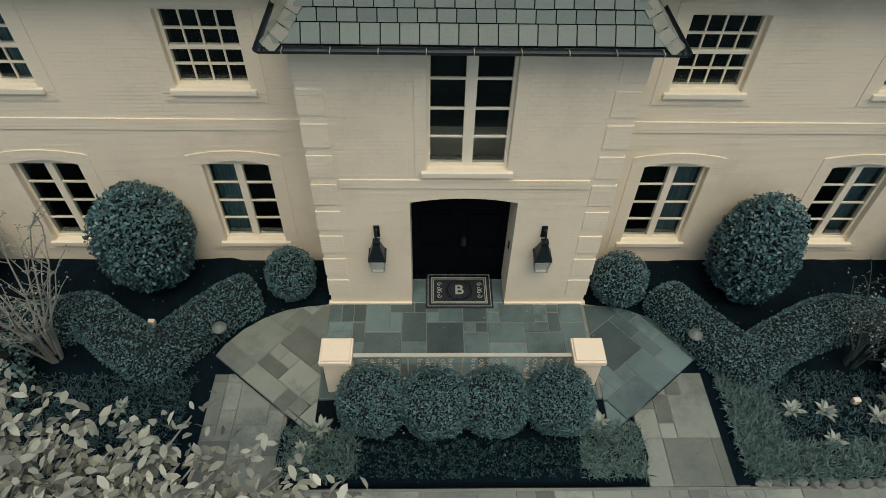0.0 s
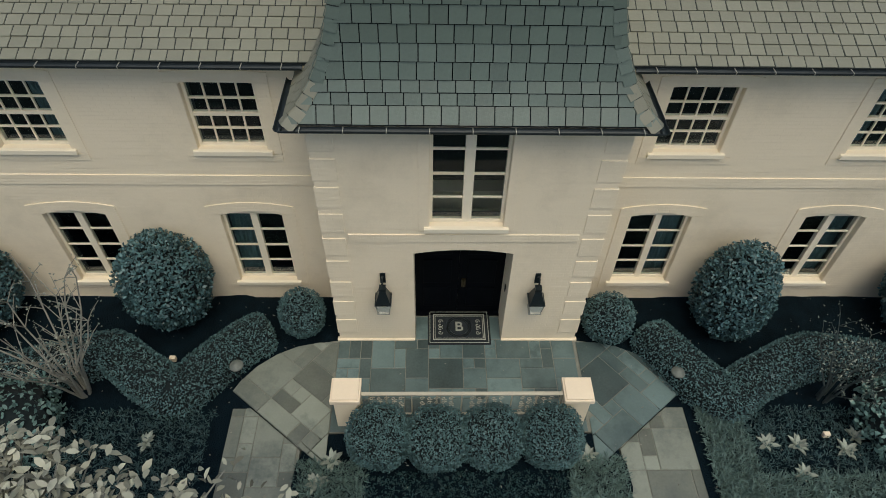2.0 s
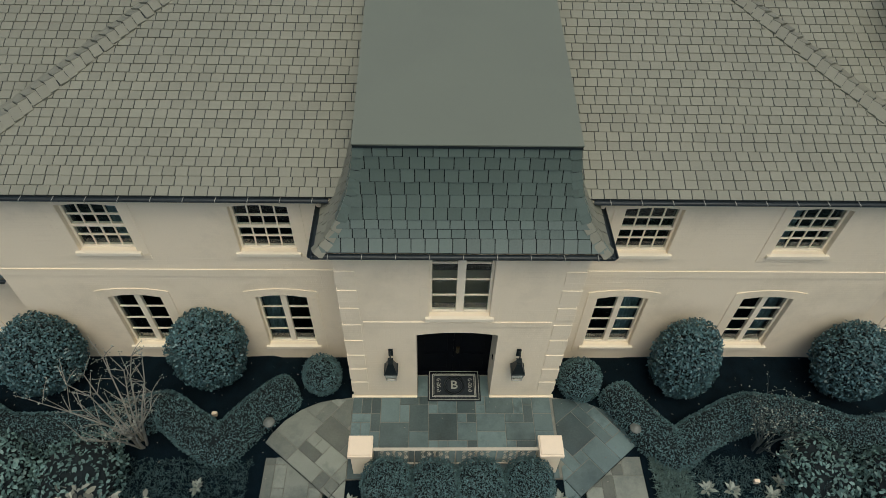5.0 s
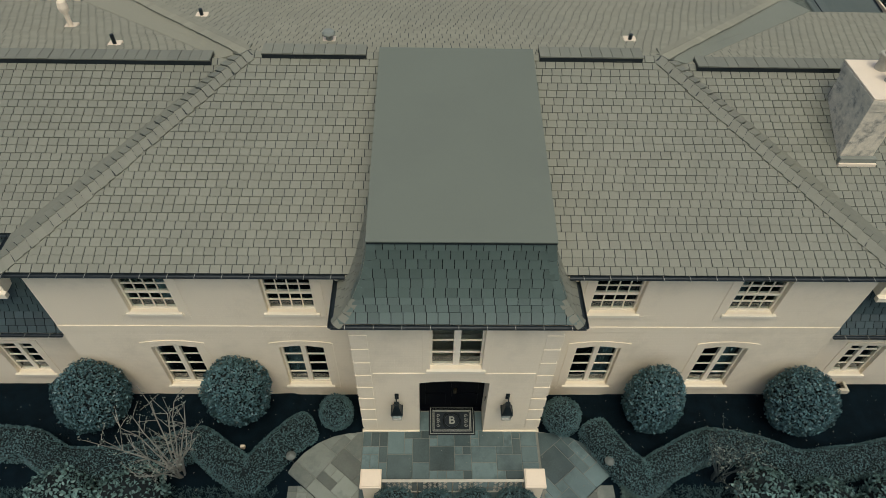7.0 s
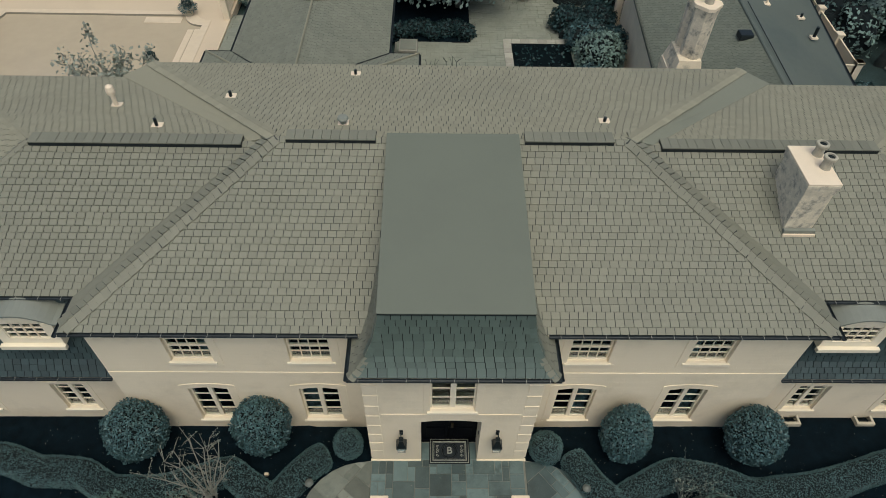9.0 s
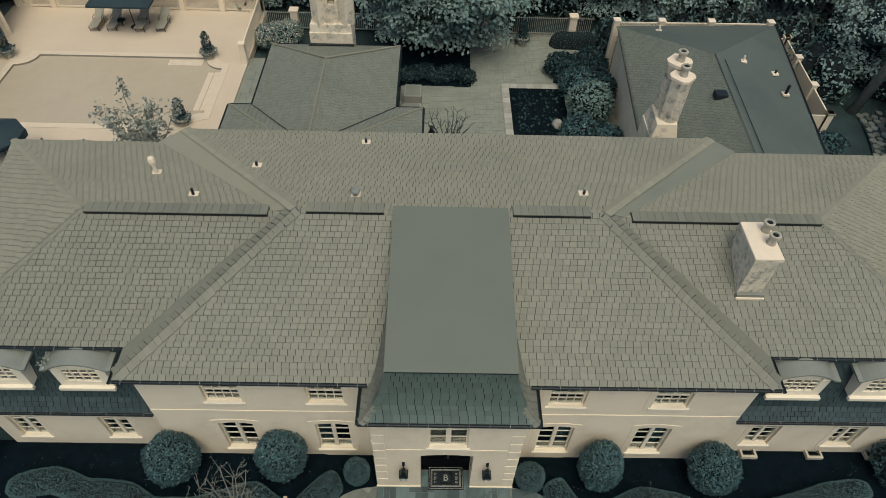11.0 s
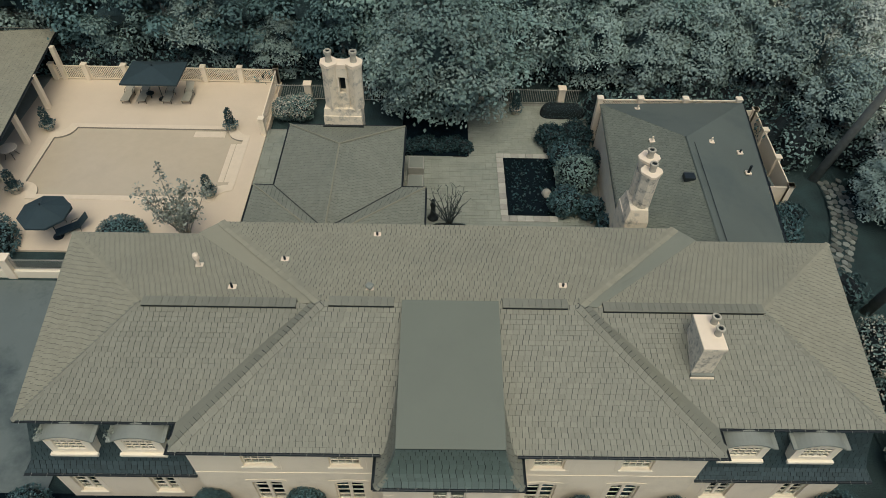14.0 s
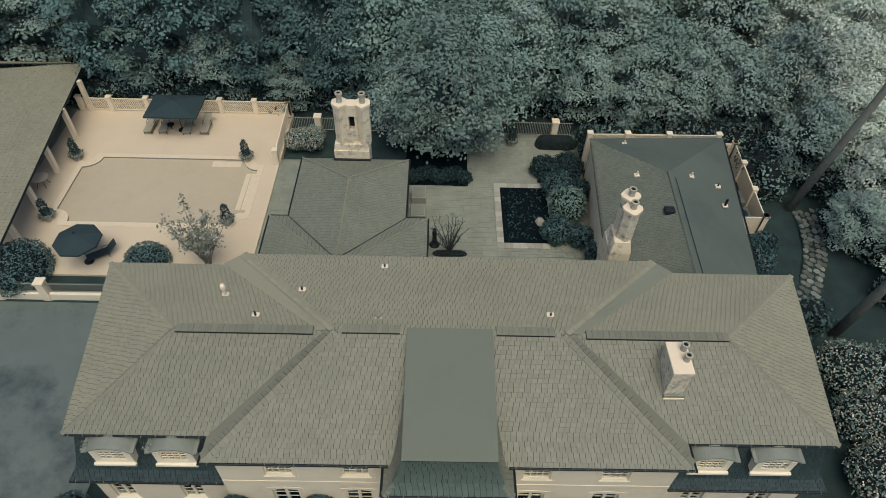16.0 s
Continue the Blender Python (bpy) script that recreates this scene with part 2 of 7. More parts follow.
def clip_poly(poly, p, n):
    """Cuts a convex 2D polygon by the half plane (q - p) . n >= 0."""
    out = []
    for i, a in enumerate(poly):
        b = poly[(i + 1) % len(poly)]
        da, db = (a[0] - p[0]) * n[0] + (a[1] - p[1]) * n[1], (b[0] - p[0]) * n[0] + (b[1] - p[1]) * n[1]
        if da >= 0:
            out.append(a)
        if da * db < 0:
            t = da / (da - db)
            out.append((a[0] + t * (b[0] - a[0]), a[1] + t * (b[1] - a[1])))
    return out


def span(poly, v):
    """The interval of a convex polygon at height v."""
    us = []
    for i, a in enumerate(poly):
        b = poly[(i + 1) % len(poly)]
        if (a[1] - v) * (b[1] - v) <= 0 and a[1] != b[1]:
            t = (v - a[1]) / (b[1] - a[1])
            us.append(a[0] + t * (b[0] - a[0]))
    return (min(us), max(us)) if len(us) > 1 else None


def slate_geometry(corners, along, width, course, rng, lift=0.022, gap=0.014, jitter=0.05, seam=0.004):
    """Slates in staggered courses over a flat convex roof face. corners: 3D points, along: the eave's direction. One list of eight points per slate."""
    pts = [Vector(c) for c in corners]
    u = Vector(along).normalized()
    n = (pts[1] - pts[0]).cross(pts[-1] - pts[0]).normalized()
    if n.z < 0:
        n = -n
    u = (u - n * u.dot(n)).normalized()
    v = n.cross(u).normalized()
    if v.z < 0:
        v, u = -v, -u
    o = pts[0]
    flat = [((p - o).dot(u), (p - o).dot(v)) for p in pts]
    v0, v1 = min(f[1] for f in flat), max(f[1] for f in flat)
    rows = max(1, round((v1 - v0) / course))
    step = (v1 - v0) / rows
    out = []
    for r in range(rows):
        a, b = v0 + r * step, v0 + (r + 1) * step
        sa, sb = span(flat, a + 1e-4), span(flat, b - 1e-4)
        if not sa or not sb:
            continue
        lo, hi = min(sa[0], sb[0]), max(sa[1], sb[1])
        k = lo - (0.5 * width if r % 2 else 0) - rng.random() * 0.05
        while k < hi:
            w = width * (1 + jitter * (rng.random() - 0.5))
            c, d = k + gap / 2, k + w - gap / 2
            k += w
            q = [max(c, sa[0]), min(d, sa[1]), min(d, sb[1]), max(c, sb[0])]
            if q[1] <= q[0] and q[2] <= q[3]:
                continue
            if q[1] < q[0]:
                q[0] = q[1] = (q[0] + q[1]) / 2
            if q[2] < q[3]:
                q[2] = q[3] = (q[2] + q[3]) / 2
            dv = (rng.random() - 0.5) * 0.012
            la, lb = lift * (0.8 + 0.5 * rng.random()), 0.004
            low = a + 0.5 * dv + seam
            P = lambda uu, vv, h: o + u * uu + v * vv + n * h
            out.append([P(q[0], low, 0.001), P(q[1], low, 0.001), P(q[2], b, 0.001), P(q[3], b, 0.001),
                        P(q[0], low, la), P(q[1], low, la), P(q[2], b, lb), P(q[3], b, lb)])
    return out


SLATE_FACES = [(4, 5, 6, 7), (0, 1, 5, 4), (1, 2, 6, 5), (3, 0, 4, 7)]


def roof_face(parent, corners, along, mat, width=0.238, course=0.20, single=0, name="roof_slope", thick=0.06, seed=1, label="", lift=0.022, seam=0.002, gap=0.018, deck=None):
    """One face of a roof: a board with thickness, and slates on it; up to `single` of the lowest slates are pieces of their own."""
    pts = [Vector(c) for c in corners]
    n = (pts[1] - pts[0]).cross(pts[-1] - pts[0]).normalized()
    if n.z < 0:
        n = -n
    for p in pts[2:-1]:
        p.z = pts[0].z - ((p.x - pts[0].x) * n.x + (p.y - pts[0].y) * n.y) / n.z
    corners = pts
    k = len(pts)
    verts = pts + [p - n * thick for p in pts]
    faces = [tuple(range(k)), tuple(range(2 * k - 1, k - 1, -1))] + [(i, i + k, (i + 1) % k + k, (i + 1) % k) for i in range(k)]
    base = part(name, data(name, verts, faces, deck or DECK), None, parent, label)
    rng = random.Random(seed)
    sl = slate_geometry(corners, along, width, course, rng, lift=lift, seam=seam, gap=gap)
    LOOSE.extend((base, mat, s) for s in sl[:single])
    rest = sl[single:]
    if rest:
        verts = [p for s in rest for p in s]
        faces = [tuple(8 * i + f for f in face) for i in range(len(rest)) for face in SLATE_FACES]
        tagged(part("slate_covering", data("slate_covering", verts, faces, mat), None, base), kind="stuff")
    return base


def hip_caps(parent, line, normals, width, step, mat, seed=1, lift=0.05, skew=0.05, side=0.0):
    """Overlapping cap slates down both sides of a hip that follows a line of points from the eave up; normals: of the two faces."""
    rng = random.Random(seed)
    verts, faces = [], []
    for a, b in zip(line, line[1:]):
        a, b = Vector(a), Vector(b)
        d = (b - a).normalized()
        n = max(1, round((b - a).length / step))
        for k in range(n):
            p, q = a.lerp(b, k / n), a.lerp(b, (k + 1) / n) - d * 0.016
            for face in normals:
                m = Vector(face).normalized()
                e = m.cross(d).normalized()
                e = -e if e.z > 0 else e
                w = (width if face is normals[0] else side or width) * rng.uniform(0.94, 1.06)
                lo, hi = m * (lift * rng.uniform(0.85, 1.2)), m * (lift * 0.42)
                out = -d * (skew * rng.uniform(0.6, 1.3) if k else 0.0)
                quad = [p, p + e * w + out, q + e * w + out, q]
                i = len(verts)
                verts += [v + m * 0.004 for v in quad] + [quad[0] + lo, quad[1] + lo, quad[2] + hi, quad[3] + hi]
                faces += [tuple(i + j for j in f) for f in SLATE_FACES]
    # Dark strip laid under the caps so their gaps show painted shadow lines.
    bed, bed_faces = [], []
    for a, b in zip(line, line[1:]):
        a, b = Vector(a), Vector(b)
        d = (b - a).normalized()
        for face in normals:
            m = Vector(face).normalized()
            e = m.cross(d).normalized()
            e = -e if e.z > 0 else e
            w = (width if face is normals[0] else side or width) * 0.9
            i = len(bed)
            bed += [a + m * (lift * 0.26), a + e * w + m * (lift * 0.26), b + e * w + m * (lift * 0.26), b + m * (lift * 0.26)]
            bed_faces.append((i, i + 1, i + 2, i + 3))
    part("hip_felt", data("hip_felt", bed, bed_faces, DECK), None, parent)
    return tagged(part("hip_capping", data("hip_capping", verts, faces, mat), None, parent, "overlapping cap slates along the hip"), kind="stuff")


DRIFTS = []                             # where fallen leaves lie on the roofs
LOOSE = []                              # slates that become pieces of their own at the end of the file


# ---- the house ----
house = thing("house", "long two-storey cream painted brick house with slate roofs", "house")
YC, YB, YW = 1.17, 0.0, 1.52              # front planes of the main block, the entrance bay and the wings
EAVE, RIDGE_Y, PITCH = 5.85, 5.95, 0.452
CX = 10.15                                # half-length of the main eave
WIN_X = (-7.26, -3.95, 3.86, 7.26)
GLASS_W = 1.17


def window(parent, x, z0, z1, y, cols, rows, rise=0.0, width=GLASS_W, mid=0.10, sash=False, sill_out=0.075, surround=0.24, curtain=0):
    """A painted timber window facing the front: frame with mullion and bars, panes, sill and a raised surround."""
    x0, x1 = x - width / 2, x + width / 2
    d = y + 0.13
    bm = bmesh.new()
    for s in ((x0, x0 + 0.05), (x1 - 0.05, x1)):
        box(bm, *s, d - 0.03, d + 0.06, z0, z1)
    box(bm, x0 + 0.05, x1 - 0.05, d - 0.03, d + 0.06, z0, z0 + 0.06)
    box(bm, x0 + 0.05, x1 - 0.05, d - 0.03, d + 0.06, z1 - 0.05, z1 + rise)
    inner = [x0 + 0.05, x1 - 0.05]
    if mid:
        box(bm, x - mid / 2, x + mid / 2, d - 0.035, d + 0.06, z0 + 0.06, z1 - 0.05)
    if sash:
        box(bm, *inner, d - 0.035, d + 0.06, (z0 + z1) / 2 - 0.03, (z0 + z1) / 2 + 0.03)
    frame_ob = part("window", bm, TRIM, parent, "white painted timber window")
    bars = bmesh.new()
    for r in range(1, rows):
        zz = z0 + 0.06 + (z1 - z0 - 0.11) * r / rows
        if not (sash and r == rows // 2):
            box(bars, *inner, d - 0.012, d + 0.03, zz - 0.016, zz + 0.016)
    for c in range(1, cols):
        xx = inner[0] + (inner[1] - inner[0]) * c / cols
        if not (mid and 2 * c == cols):
            box(bars, xx - 0.013, xx + 0.013, d - 0.010, d + 0.028, z0 + 0.06, z1 - 0.05)
    part("glazing_bar", bars, TRIM, frame_ob)
    for c in range(cols):
        for r in range(rows):
            a, b = inner[0] + (inner[1] - inner[0]) * c / cols, inner[0] + (inner[1] - inner[0]) * (c + 1) / cols
            e, f = z0 + 0.06 + (z1 - z0 - 0.11) * r / rows, z0 + 0.06 + (z1 - z0 - 0.11) * (r + 1) / rows
            t = random.uniform(-0.002, 0.002)
            part("pane", data("pane", [(a, d + 0.008 + t, e), (b, d + 0.008 - t, e), (b, d + 0.008 - t, f), (a, d + 0.008 + t, f), (a, d + 0.014 + t, e), (b, d + 0.014 - t, e), (b, d + 0.014 - t, f), (a, d + 0.014 + t, f)],
                                  [(0, 1, 2, 3), (7, 6, 5, 4), (0, 4, 5, 1), (1, 5, 6, 2), (2, 6, 7, 3), (3, 7, 4, 0)], GLASS), None, frame_ob)
    sill = bmesh.new()
    box(sill, x0 - 0.09, x1 + 0.09, y - sill_out, y + 0.12, z0 - 0.10, z0 - 0.002, bevel=0.012)
    part("sill", sill, TRIM, frame_ob)
    # Boards added over the inner sill and jambs, coloured as indoor shade.
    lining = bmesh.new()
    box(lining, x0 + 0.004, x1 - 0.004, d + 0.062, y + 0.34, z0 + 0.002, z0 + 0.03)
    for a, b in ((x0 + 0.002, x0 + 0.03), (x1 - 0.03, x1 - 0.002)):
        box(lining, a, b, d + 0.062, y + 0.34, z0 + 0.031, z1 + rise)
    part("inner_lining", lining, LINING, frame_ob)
    if surround:
        for a, b in ((x0 - surround, x0 - 0.004), (x1 + 0.004, x1 + surround)):
            part("surround", box(bmesh.new(), a, b, y - 0.018, y + 0.02, z0 - 0.098, z1 + rise * 0.3, bevel=0.008), WALL, frame_ob)
        part("apron", box(bmesh.new(), x0 - surround + 0.002, x1 + surround - 0.002, y - 0.017, y + 0.02, z0 - 0.25, z0 - 0.102, bevel=0.006), WALL, frame_ob)
        hv, hf, n = [], [], 12
        for k in range(n + 1):
            u = k / n
            xx = x0 - surround + (x1 - x0 + 2 * surround) * u
            arch = (1 - (2 * u - 1) ** 2)
            ui = min(max((xx - x0) / (x1 - x0), 0), 1)
            zi = z1 + 0.004 + rise * max(0.3, (1 - (2 * ui - 1) ** 2))
            zo = z1 + surround * 0.75 + rise * (0.4 + 0.9 * arch)
            hv += [(xx, y - 0.020, zi), (xx, y - 0.020, zo), (xx, y + 0.02, zo), (xx, y + 0.02, zi)]
        for k in range(n):
            a, b = 4 * k, 4 * k + 4
            hf += [(a, b, b + 1, a + 1), (a + 1, b + 1, b + 2, a + 2), (a + 3, b + 3, b, a)]
        hf += [(0, 1, 2, 3), (4 * n + 3, 4 * n + 2, 4 * n + 1, 4 * n)]
        part("window_head", data("window_head", hv, hf, WALL), None, frame_ob)
    if curtain:
        cv, cf, n = [], [], 24
        a, b = (x0 - 0.1, x0 + 0.42) if curtain < 0 else (x1 - 0.42, x1 + 0.1)
        for k in range(n + 1):
            xx = a + (b - a) * k / n
            yy = d + 0.22 + 0.035 * math.sin(k * 1.7)
            cv += [(xx, yy, z0 - 0.05), (xx, yy, z1 + 0.1)]
            if k:
                cf.append((2 * k - 2, 2 * k, 2 * k + 1, 2 * k - 1))
        part("curtain", data("curtain", cv, cf, CURTAIN, True), None, frame_ob, "pale hanging curtain behind the glass")
    return frame_ob


GZ0, GZ1, GR = 0.50, 2.40, 0.12            # ground-floor glass
UZ0, UZ1 = 3.98, 5.28                     # upper glass
holes = [(x - GLASS_W / 2, x + GLASS_W / 2, GZ0, GZ1, GR) for x in WIN_X] + [(x - GLASS_W / 2, x + GLASS_W / 2, UZ0, UZ1, 0.06) for x in WIN_X] + [(-2.05, 2.05, 3.05, 5.45, 0.0)]
part("wall", data("wall", *wall_mesh(-9.85, 9.85, -0.2, 5.8, YC, 0.3, holes), WALL), None, house, "cream painted brick front wall")
for i, x in enumerate(WIN_X):
    window(house, x, GZ0, GZ1, YC, 2, 4, GR, mid=0.13, curtain=(0, -1, 1, 1)[i])
    window(house, x, UZ0, UZ1, YC, 4, 4, 0.06, mid=0, sash=True, curtain=(1, 0, 0, -1)[i])
# entrance bay
bay_holes = [(-0.87, 0.89, -0.1, 2.62, 0.1), (-0.595, 0.645, 3.31, 5.4, 0.0)]
part("wall", data("wall", *wall_mesh(-2.4, 2.4, -0.2, 3.0, YB, 0.76, bay_holes[:1]), WALL), None, house, "cream painted brick entrance bay")
part("wall", data("wall", *wall_mesh(-2.4, 2.4, 3.0, 5.55, YB, 0.3, bay_holes[1:]), WALL), None, house)
part("wall", boxes((-2.4, -2.1, 0.303, 0.77, 3.0, 5.55), (2.1, 2.4, 0.303, 0.77, 3.0, 5.55)), WALL, house)
part("wall", boxes((-2.4, -2.1, 0.77, YC - 0.003, -0.2, 5.55), (2.1, 2.4, 0.77, YC - 0.003, -0.2, 5.55)), WALL, house)
window(house, 0.025, 3.31, 5.4, YB, 2, 4, 0, width=1.24, mid=0.16, surround=0.0)
for a, b in ((-0.78, -0.60), (0.65, 0.83)):
    part("surround", box(bmesh.new(), a, b, YB - 0.018, YB + 0.02, 3.21, 5.5, bevel=0.008), WALL, house)
for side in (-1, 1):
    for k in range(9):
        z = 0.26 + 0.58 * k
        w = 0.40
        q = bmesh.new()
        x_out, x_in = side * 2.422, side * (2.422 - w)
        box(q, min(x_out, x_in), max(x_out, x_in), -0.016, 0.36, z, z + 0.43, bevel=0.007)
        part("quoin", q, WALL, house)
for a, b in ((-9.85, -2.40), (2.40, 9.85)):
    part("belt_course", boxes((a, b, YC - 0.02, YC + 0.02, 3.17, 3.40), bevel=0.008), WALL, house)
part("belt_course", boxes((-1.97, 1.97, YB - 0.02, YB + 0.02, 2.94, 3.12), bevel=0.008), WALL, house)
for a, b in ((-2.45, -0.87), (0.89, 2.45)):
    part("plinth", boxes((a, b, -0.04, 0.05, -0.2, 0.04), bevel=0.01), WALL, house)
# front door
door = part("door", boxes((-0.87, -0.003, 0.70, 0.76, 0.02, 2.75), (0.003, 0.89, 0.70, 0.76, 0.02, 2.75)), BLACK, house, "black double front door")
for s in (-1, 1):
    for z0, z1 in ((0.25, 0.85), (1.0, 1.7), (1.85, 2.45)):
        part("panel", boxes((0.01 + s * 0.44 - 0.28, 0.01 + s * 0.44 + 0.28, 0.675, 0.70, z0, z1), bevel=0.012), BLACK, door)
hb = bmesh.new()
tube(hb, [(0.10, 0.64, 0.92), (0.10, 0.62, 1.0), (0.10, 0.64, 1.10)], 0.012)
box(hb, 0.06, 0.14, 0.66, 0.70, 0.9, 1.12)
BRASS = material("aged_brass", (0.16, 0.13, 0.08), rough=0.35, metal=1.0, vary=0.2)
part("handle", hb, BRASS, door, "aged brass door handle")
part("threshold", boxes((-0.87, 0.89, 0.6, 0.76, 0.0, 0.03)), BLACK, door)
part("doorbell", boxes((0.872, 0.888, 0.25, 0.31, 1.25, 1.42), bevel=0.004), BLACK, house)

# roofs of the main block
def zc(y):
    return EAVE + PITCH * (y - 0.85)


RZ = zc(RIDGE_Y)
HX = CX - (RIDGE_Y - 0.85)
roof_face(house, [(-CX, 0.85, EAVE), (CX, 0.85, EAVE), (HX, RIDGE_Y, RZ), (-HX, RIDGE_Y, RZ)], (1, 0, 0), SLATE, seed=2, label="grey slate front roof slope")
WE_Y, WE_Z, WP = 2.0, 5.85, 0.500          # upper eave of the wings
WRZ = WE_Z + WP * (RIDGE_Y + 0.1 - WE_Y)
for s in (-1, 1):
    rp = [Vector(c) for c in ((s * CX, 0.85, EAVE), (s * CX, WE_Y + 0.4, EAVE), (s * (HX - 0.02), RIDGE_Y + 0.38, RZ), (s * HX, RIDGE_Y, RZ))]
    part("roof_slope", data("roof_slope", rp + [c - Vector((0, 0, 0.05)) for c in rp], [(0, 1, 2, 3), (7, 6, 5, 4), (0, 4, 5, 1), (1, 5, 6, 2), (2, 6, 7, 3), (3, 7, 4, 0)], SLATE), None, house, "narrow hipped slate return of the roof")
WX = {-1: (-16.2, -16.85), 1: (16.65, 17.3)}
RX = {-1: -12.1, 1: 12.3}
REAR_Y, REAR_Z = 10.66, 6.85
for s in (-1, 1):
    xf, xr = WX[s]
    roof_face(house, [(s * 8.0, WE_Y, WE_Z), (xf, WE_Y, WE_Z), (RX[s], RIDGE_Y + 0.1, WRZ), (s * 4.0, RIDGE_Y + 0.1, WRZ)], (1, 0, 0), SLATE, seed=9 + s, label="grey slate wing roof slope")
    roof_face(house, [(xf, WE_Y, WE_Z), (xr, REAR_Y, REAR_Z), (RX[s], RIDGE_Y + 0.1, WRZ)], (xr - xf, REAR_Y - WE_Y, REAR_Z - WE_Z), SHINGLE, seed=15 + s, width=0.22, course=0.17, lift=0.011)
    roof_face(house, [(s * 9.9, REAR_Y, REAR_Z), (xr, REAR_Y, REAR_Z), (RX[s], RIDGE_Y + 0.1, WRZ), (s * 4.8, RIDGE_Y + 0.1, WRZ)], (1, 0, 0), SHINGLE, seed=19 + s, width=0.22, course=0.17, lift=0.011)
    rp = [Vector(c) for c in ((s * 10.32, 11.2, 7.1), (s * 11.25, 10.72, 6.86), (s * 5.8, RIDGE_Y + 0.1, WRZ + 0.012), (s * HX, RIDGE_Y, RZ))]
    # Left strip has a paler colour than the right to offset the sun's side.
    part("roof_slope", data("roof_slope", rp + [c - Vector((0, 0, 0.05)) for c in rp], [(0, 1, 2, 3), (7, 6, 5, 4), (0, 4, 5, 1), (1, 5, 6, 2), (2, 6, 7, 3), (3, 7, 4, 0)], SHINGLE if s < 0 else HUT), None, house)
    hip_caps(house, [(s * (CX - 0.12), 0.97, EAVE + PITCH * 0.12), (s * HX, RIDGE_Y, RZ)], ((0, -PITCH, 1), (s * PITCH, 0, 1)), 0.27, 0.21, SLATE, seed=61 + s, lift=0.06, side=0.36)
    hip_caps(house, [(s * 10.32, 11.2, 7.1), (s * HX, RIDGE_Y, RZ)], ((0, 0.2, 1), (s * 0.2, 0, 1)), 0.20, 0.22, SHINGLE, seed=64 + s, lift=0.03)
    hip_caps(house, [(xf, WE_Y, WE_Z), (RX[s], RIDGE_Y + 0.1, WRZ)], ((0, -WP, 1), (s * 0.4, 0, 1)), 0.13, 0.22, SLATE, seed=67 + s, lift=0.03)
    hip_caps(house, [(xr, REAR_Y, REAR_Z), (RX[s], RIDGE_Y + 0.1, WRZ)], ((0, 0.2, 1), (s * 0.4, 0, 1)), 0.13, 0.22, SHINGLE, seed=70 + s, lift=0.025)
roof_face(house, [(-10.32, 11.2, 7.1), (10.32, 11.2, 7.1), (HX, RIDGE_Y, RZ), (-HX, RIDGE_Y, RZ)], (1, 0, 0), SHINGLE, seed=33, width=0.22, course=0.17, label="weathered shingle rear roof slope", lift=0.011)
# ridge vents
for a, b, y, z in ((-4.7, -2.18, RIDGE_Y, RZ), (2.03, 4.56, RIDGE_Y, RZ), (-12.0, -6.01, RIDGE_Y + 0.1, WRZ), (6.02, 12.35, RIDGE_Y + 0.1, WRZ)):
    rv = bmesh.new()
    box(rv, a, b, y - 0.19, y + 0.19, z - 0.08, z + 0.045)
    vent = part("ridge_vent", rv, GUTTER, house, "long dark ridge vent capped with slates")
    caps = bmesh.new()
    n = int((b - a) / 0.25)
    for k in range(n):
        box(caps, a + (b - a) * k / n + 0.005, a + (b - a) * (k + 1) / n - 0.005, y - 0.22, y + 0.22, z + 0.049, z + 0.075 + 0.01 * random.random())
    part("vent_capping", caps, SLATE, vent)
# bay roof: flared mansard with a flat top
BE, BF = 5.57, 7.55
prof = [(0.0, BE), (0.27, BE + 0.22), (0.53, BE + 0.53), (0.77, BE + 1.0), (0.91, BE + 1.5), (1.0, BF)]


def bay_ring(t, z):
    return (2.65 - 0.81 * t, -0.28 + 0.59 * t, z)


brings = [bay_ring(t, z) for t, z in prof]
for i in range(5):
    (xa, ya, za), (xb, yb, zb) = brings[i], brings[i + 1]
    # Front gets the shade-toned slate, the sides keep the paler one.
    roof_face(house, [(-xa, ya, za), (xa, ya, za), (xb, yb, zb), (-xb, yb, zb)], (1, 0, 0), SLATE_BAY, seed=40 + i, width=0.248, course=0.215, single=90, name="mansard_slope", lift=0.022, seam=0.014, gap=0.016, deck=FELT)
    for s in (-1, 1):
        roof_face(house, [(s * xa, ya, za), (s * xa, 5.6, za), (s * xb, 5.6, zb), (s * xb, yb, zb)], (0, 1, 0), SLATE, seed=50 + i + 9 * s, name="mansard_slope", lift=0.016, seam=0.008)
for s in (-1, 1):
    for i in range(5):
        (xa, ya, za), (xb, yb, zb) = brings[i], brings[i + 1]
        # Upper steep caps take the shade-toned slate, the flared lower ones stay pale.
        hip_caps(house, [(s * xa, ya, za), (s * xb, yb, zb)], ((0, za - zb, yb - ya), (s * (zb - za), 0, xa - xb)), 0.17, 0.2, SLATE_BAY if i > 1 else SLATE, seed=90 + i + 6 * s, lift=0.03, skew=0.0)
xt, yt, zt = brings[-1]
fl = bmesh.new()
v = [fl.verts.new(p) for p in ((-xt - 0.03, yt - 0.05, zt + 0.03), (xt + 0.03, yt - 0.05, zt + 0.03), (xt + 0.03, 6.0, 8.27), (-xt - 0.03, 6.0, 8.27), (-xt - 0.03, yt - 0.05, zt + 0.005), (xt + 0.03, yt - 0.05, zt + 0.005), (xt + 0.03, 6.0, 8.0), (-xt - 0.03, 6.0, 8.0))]
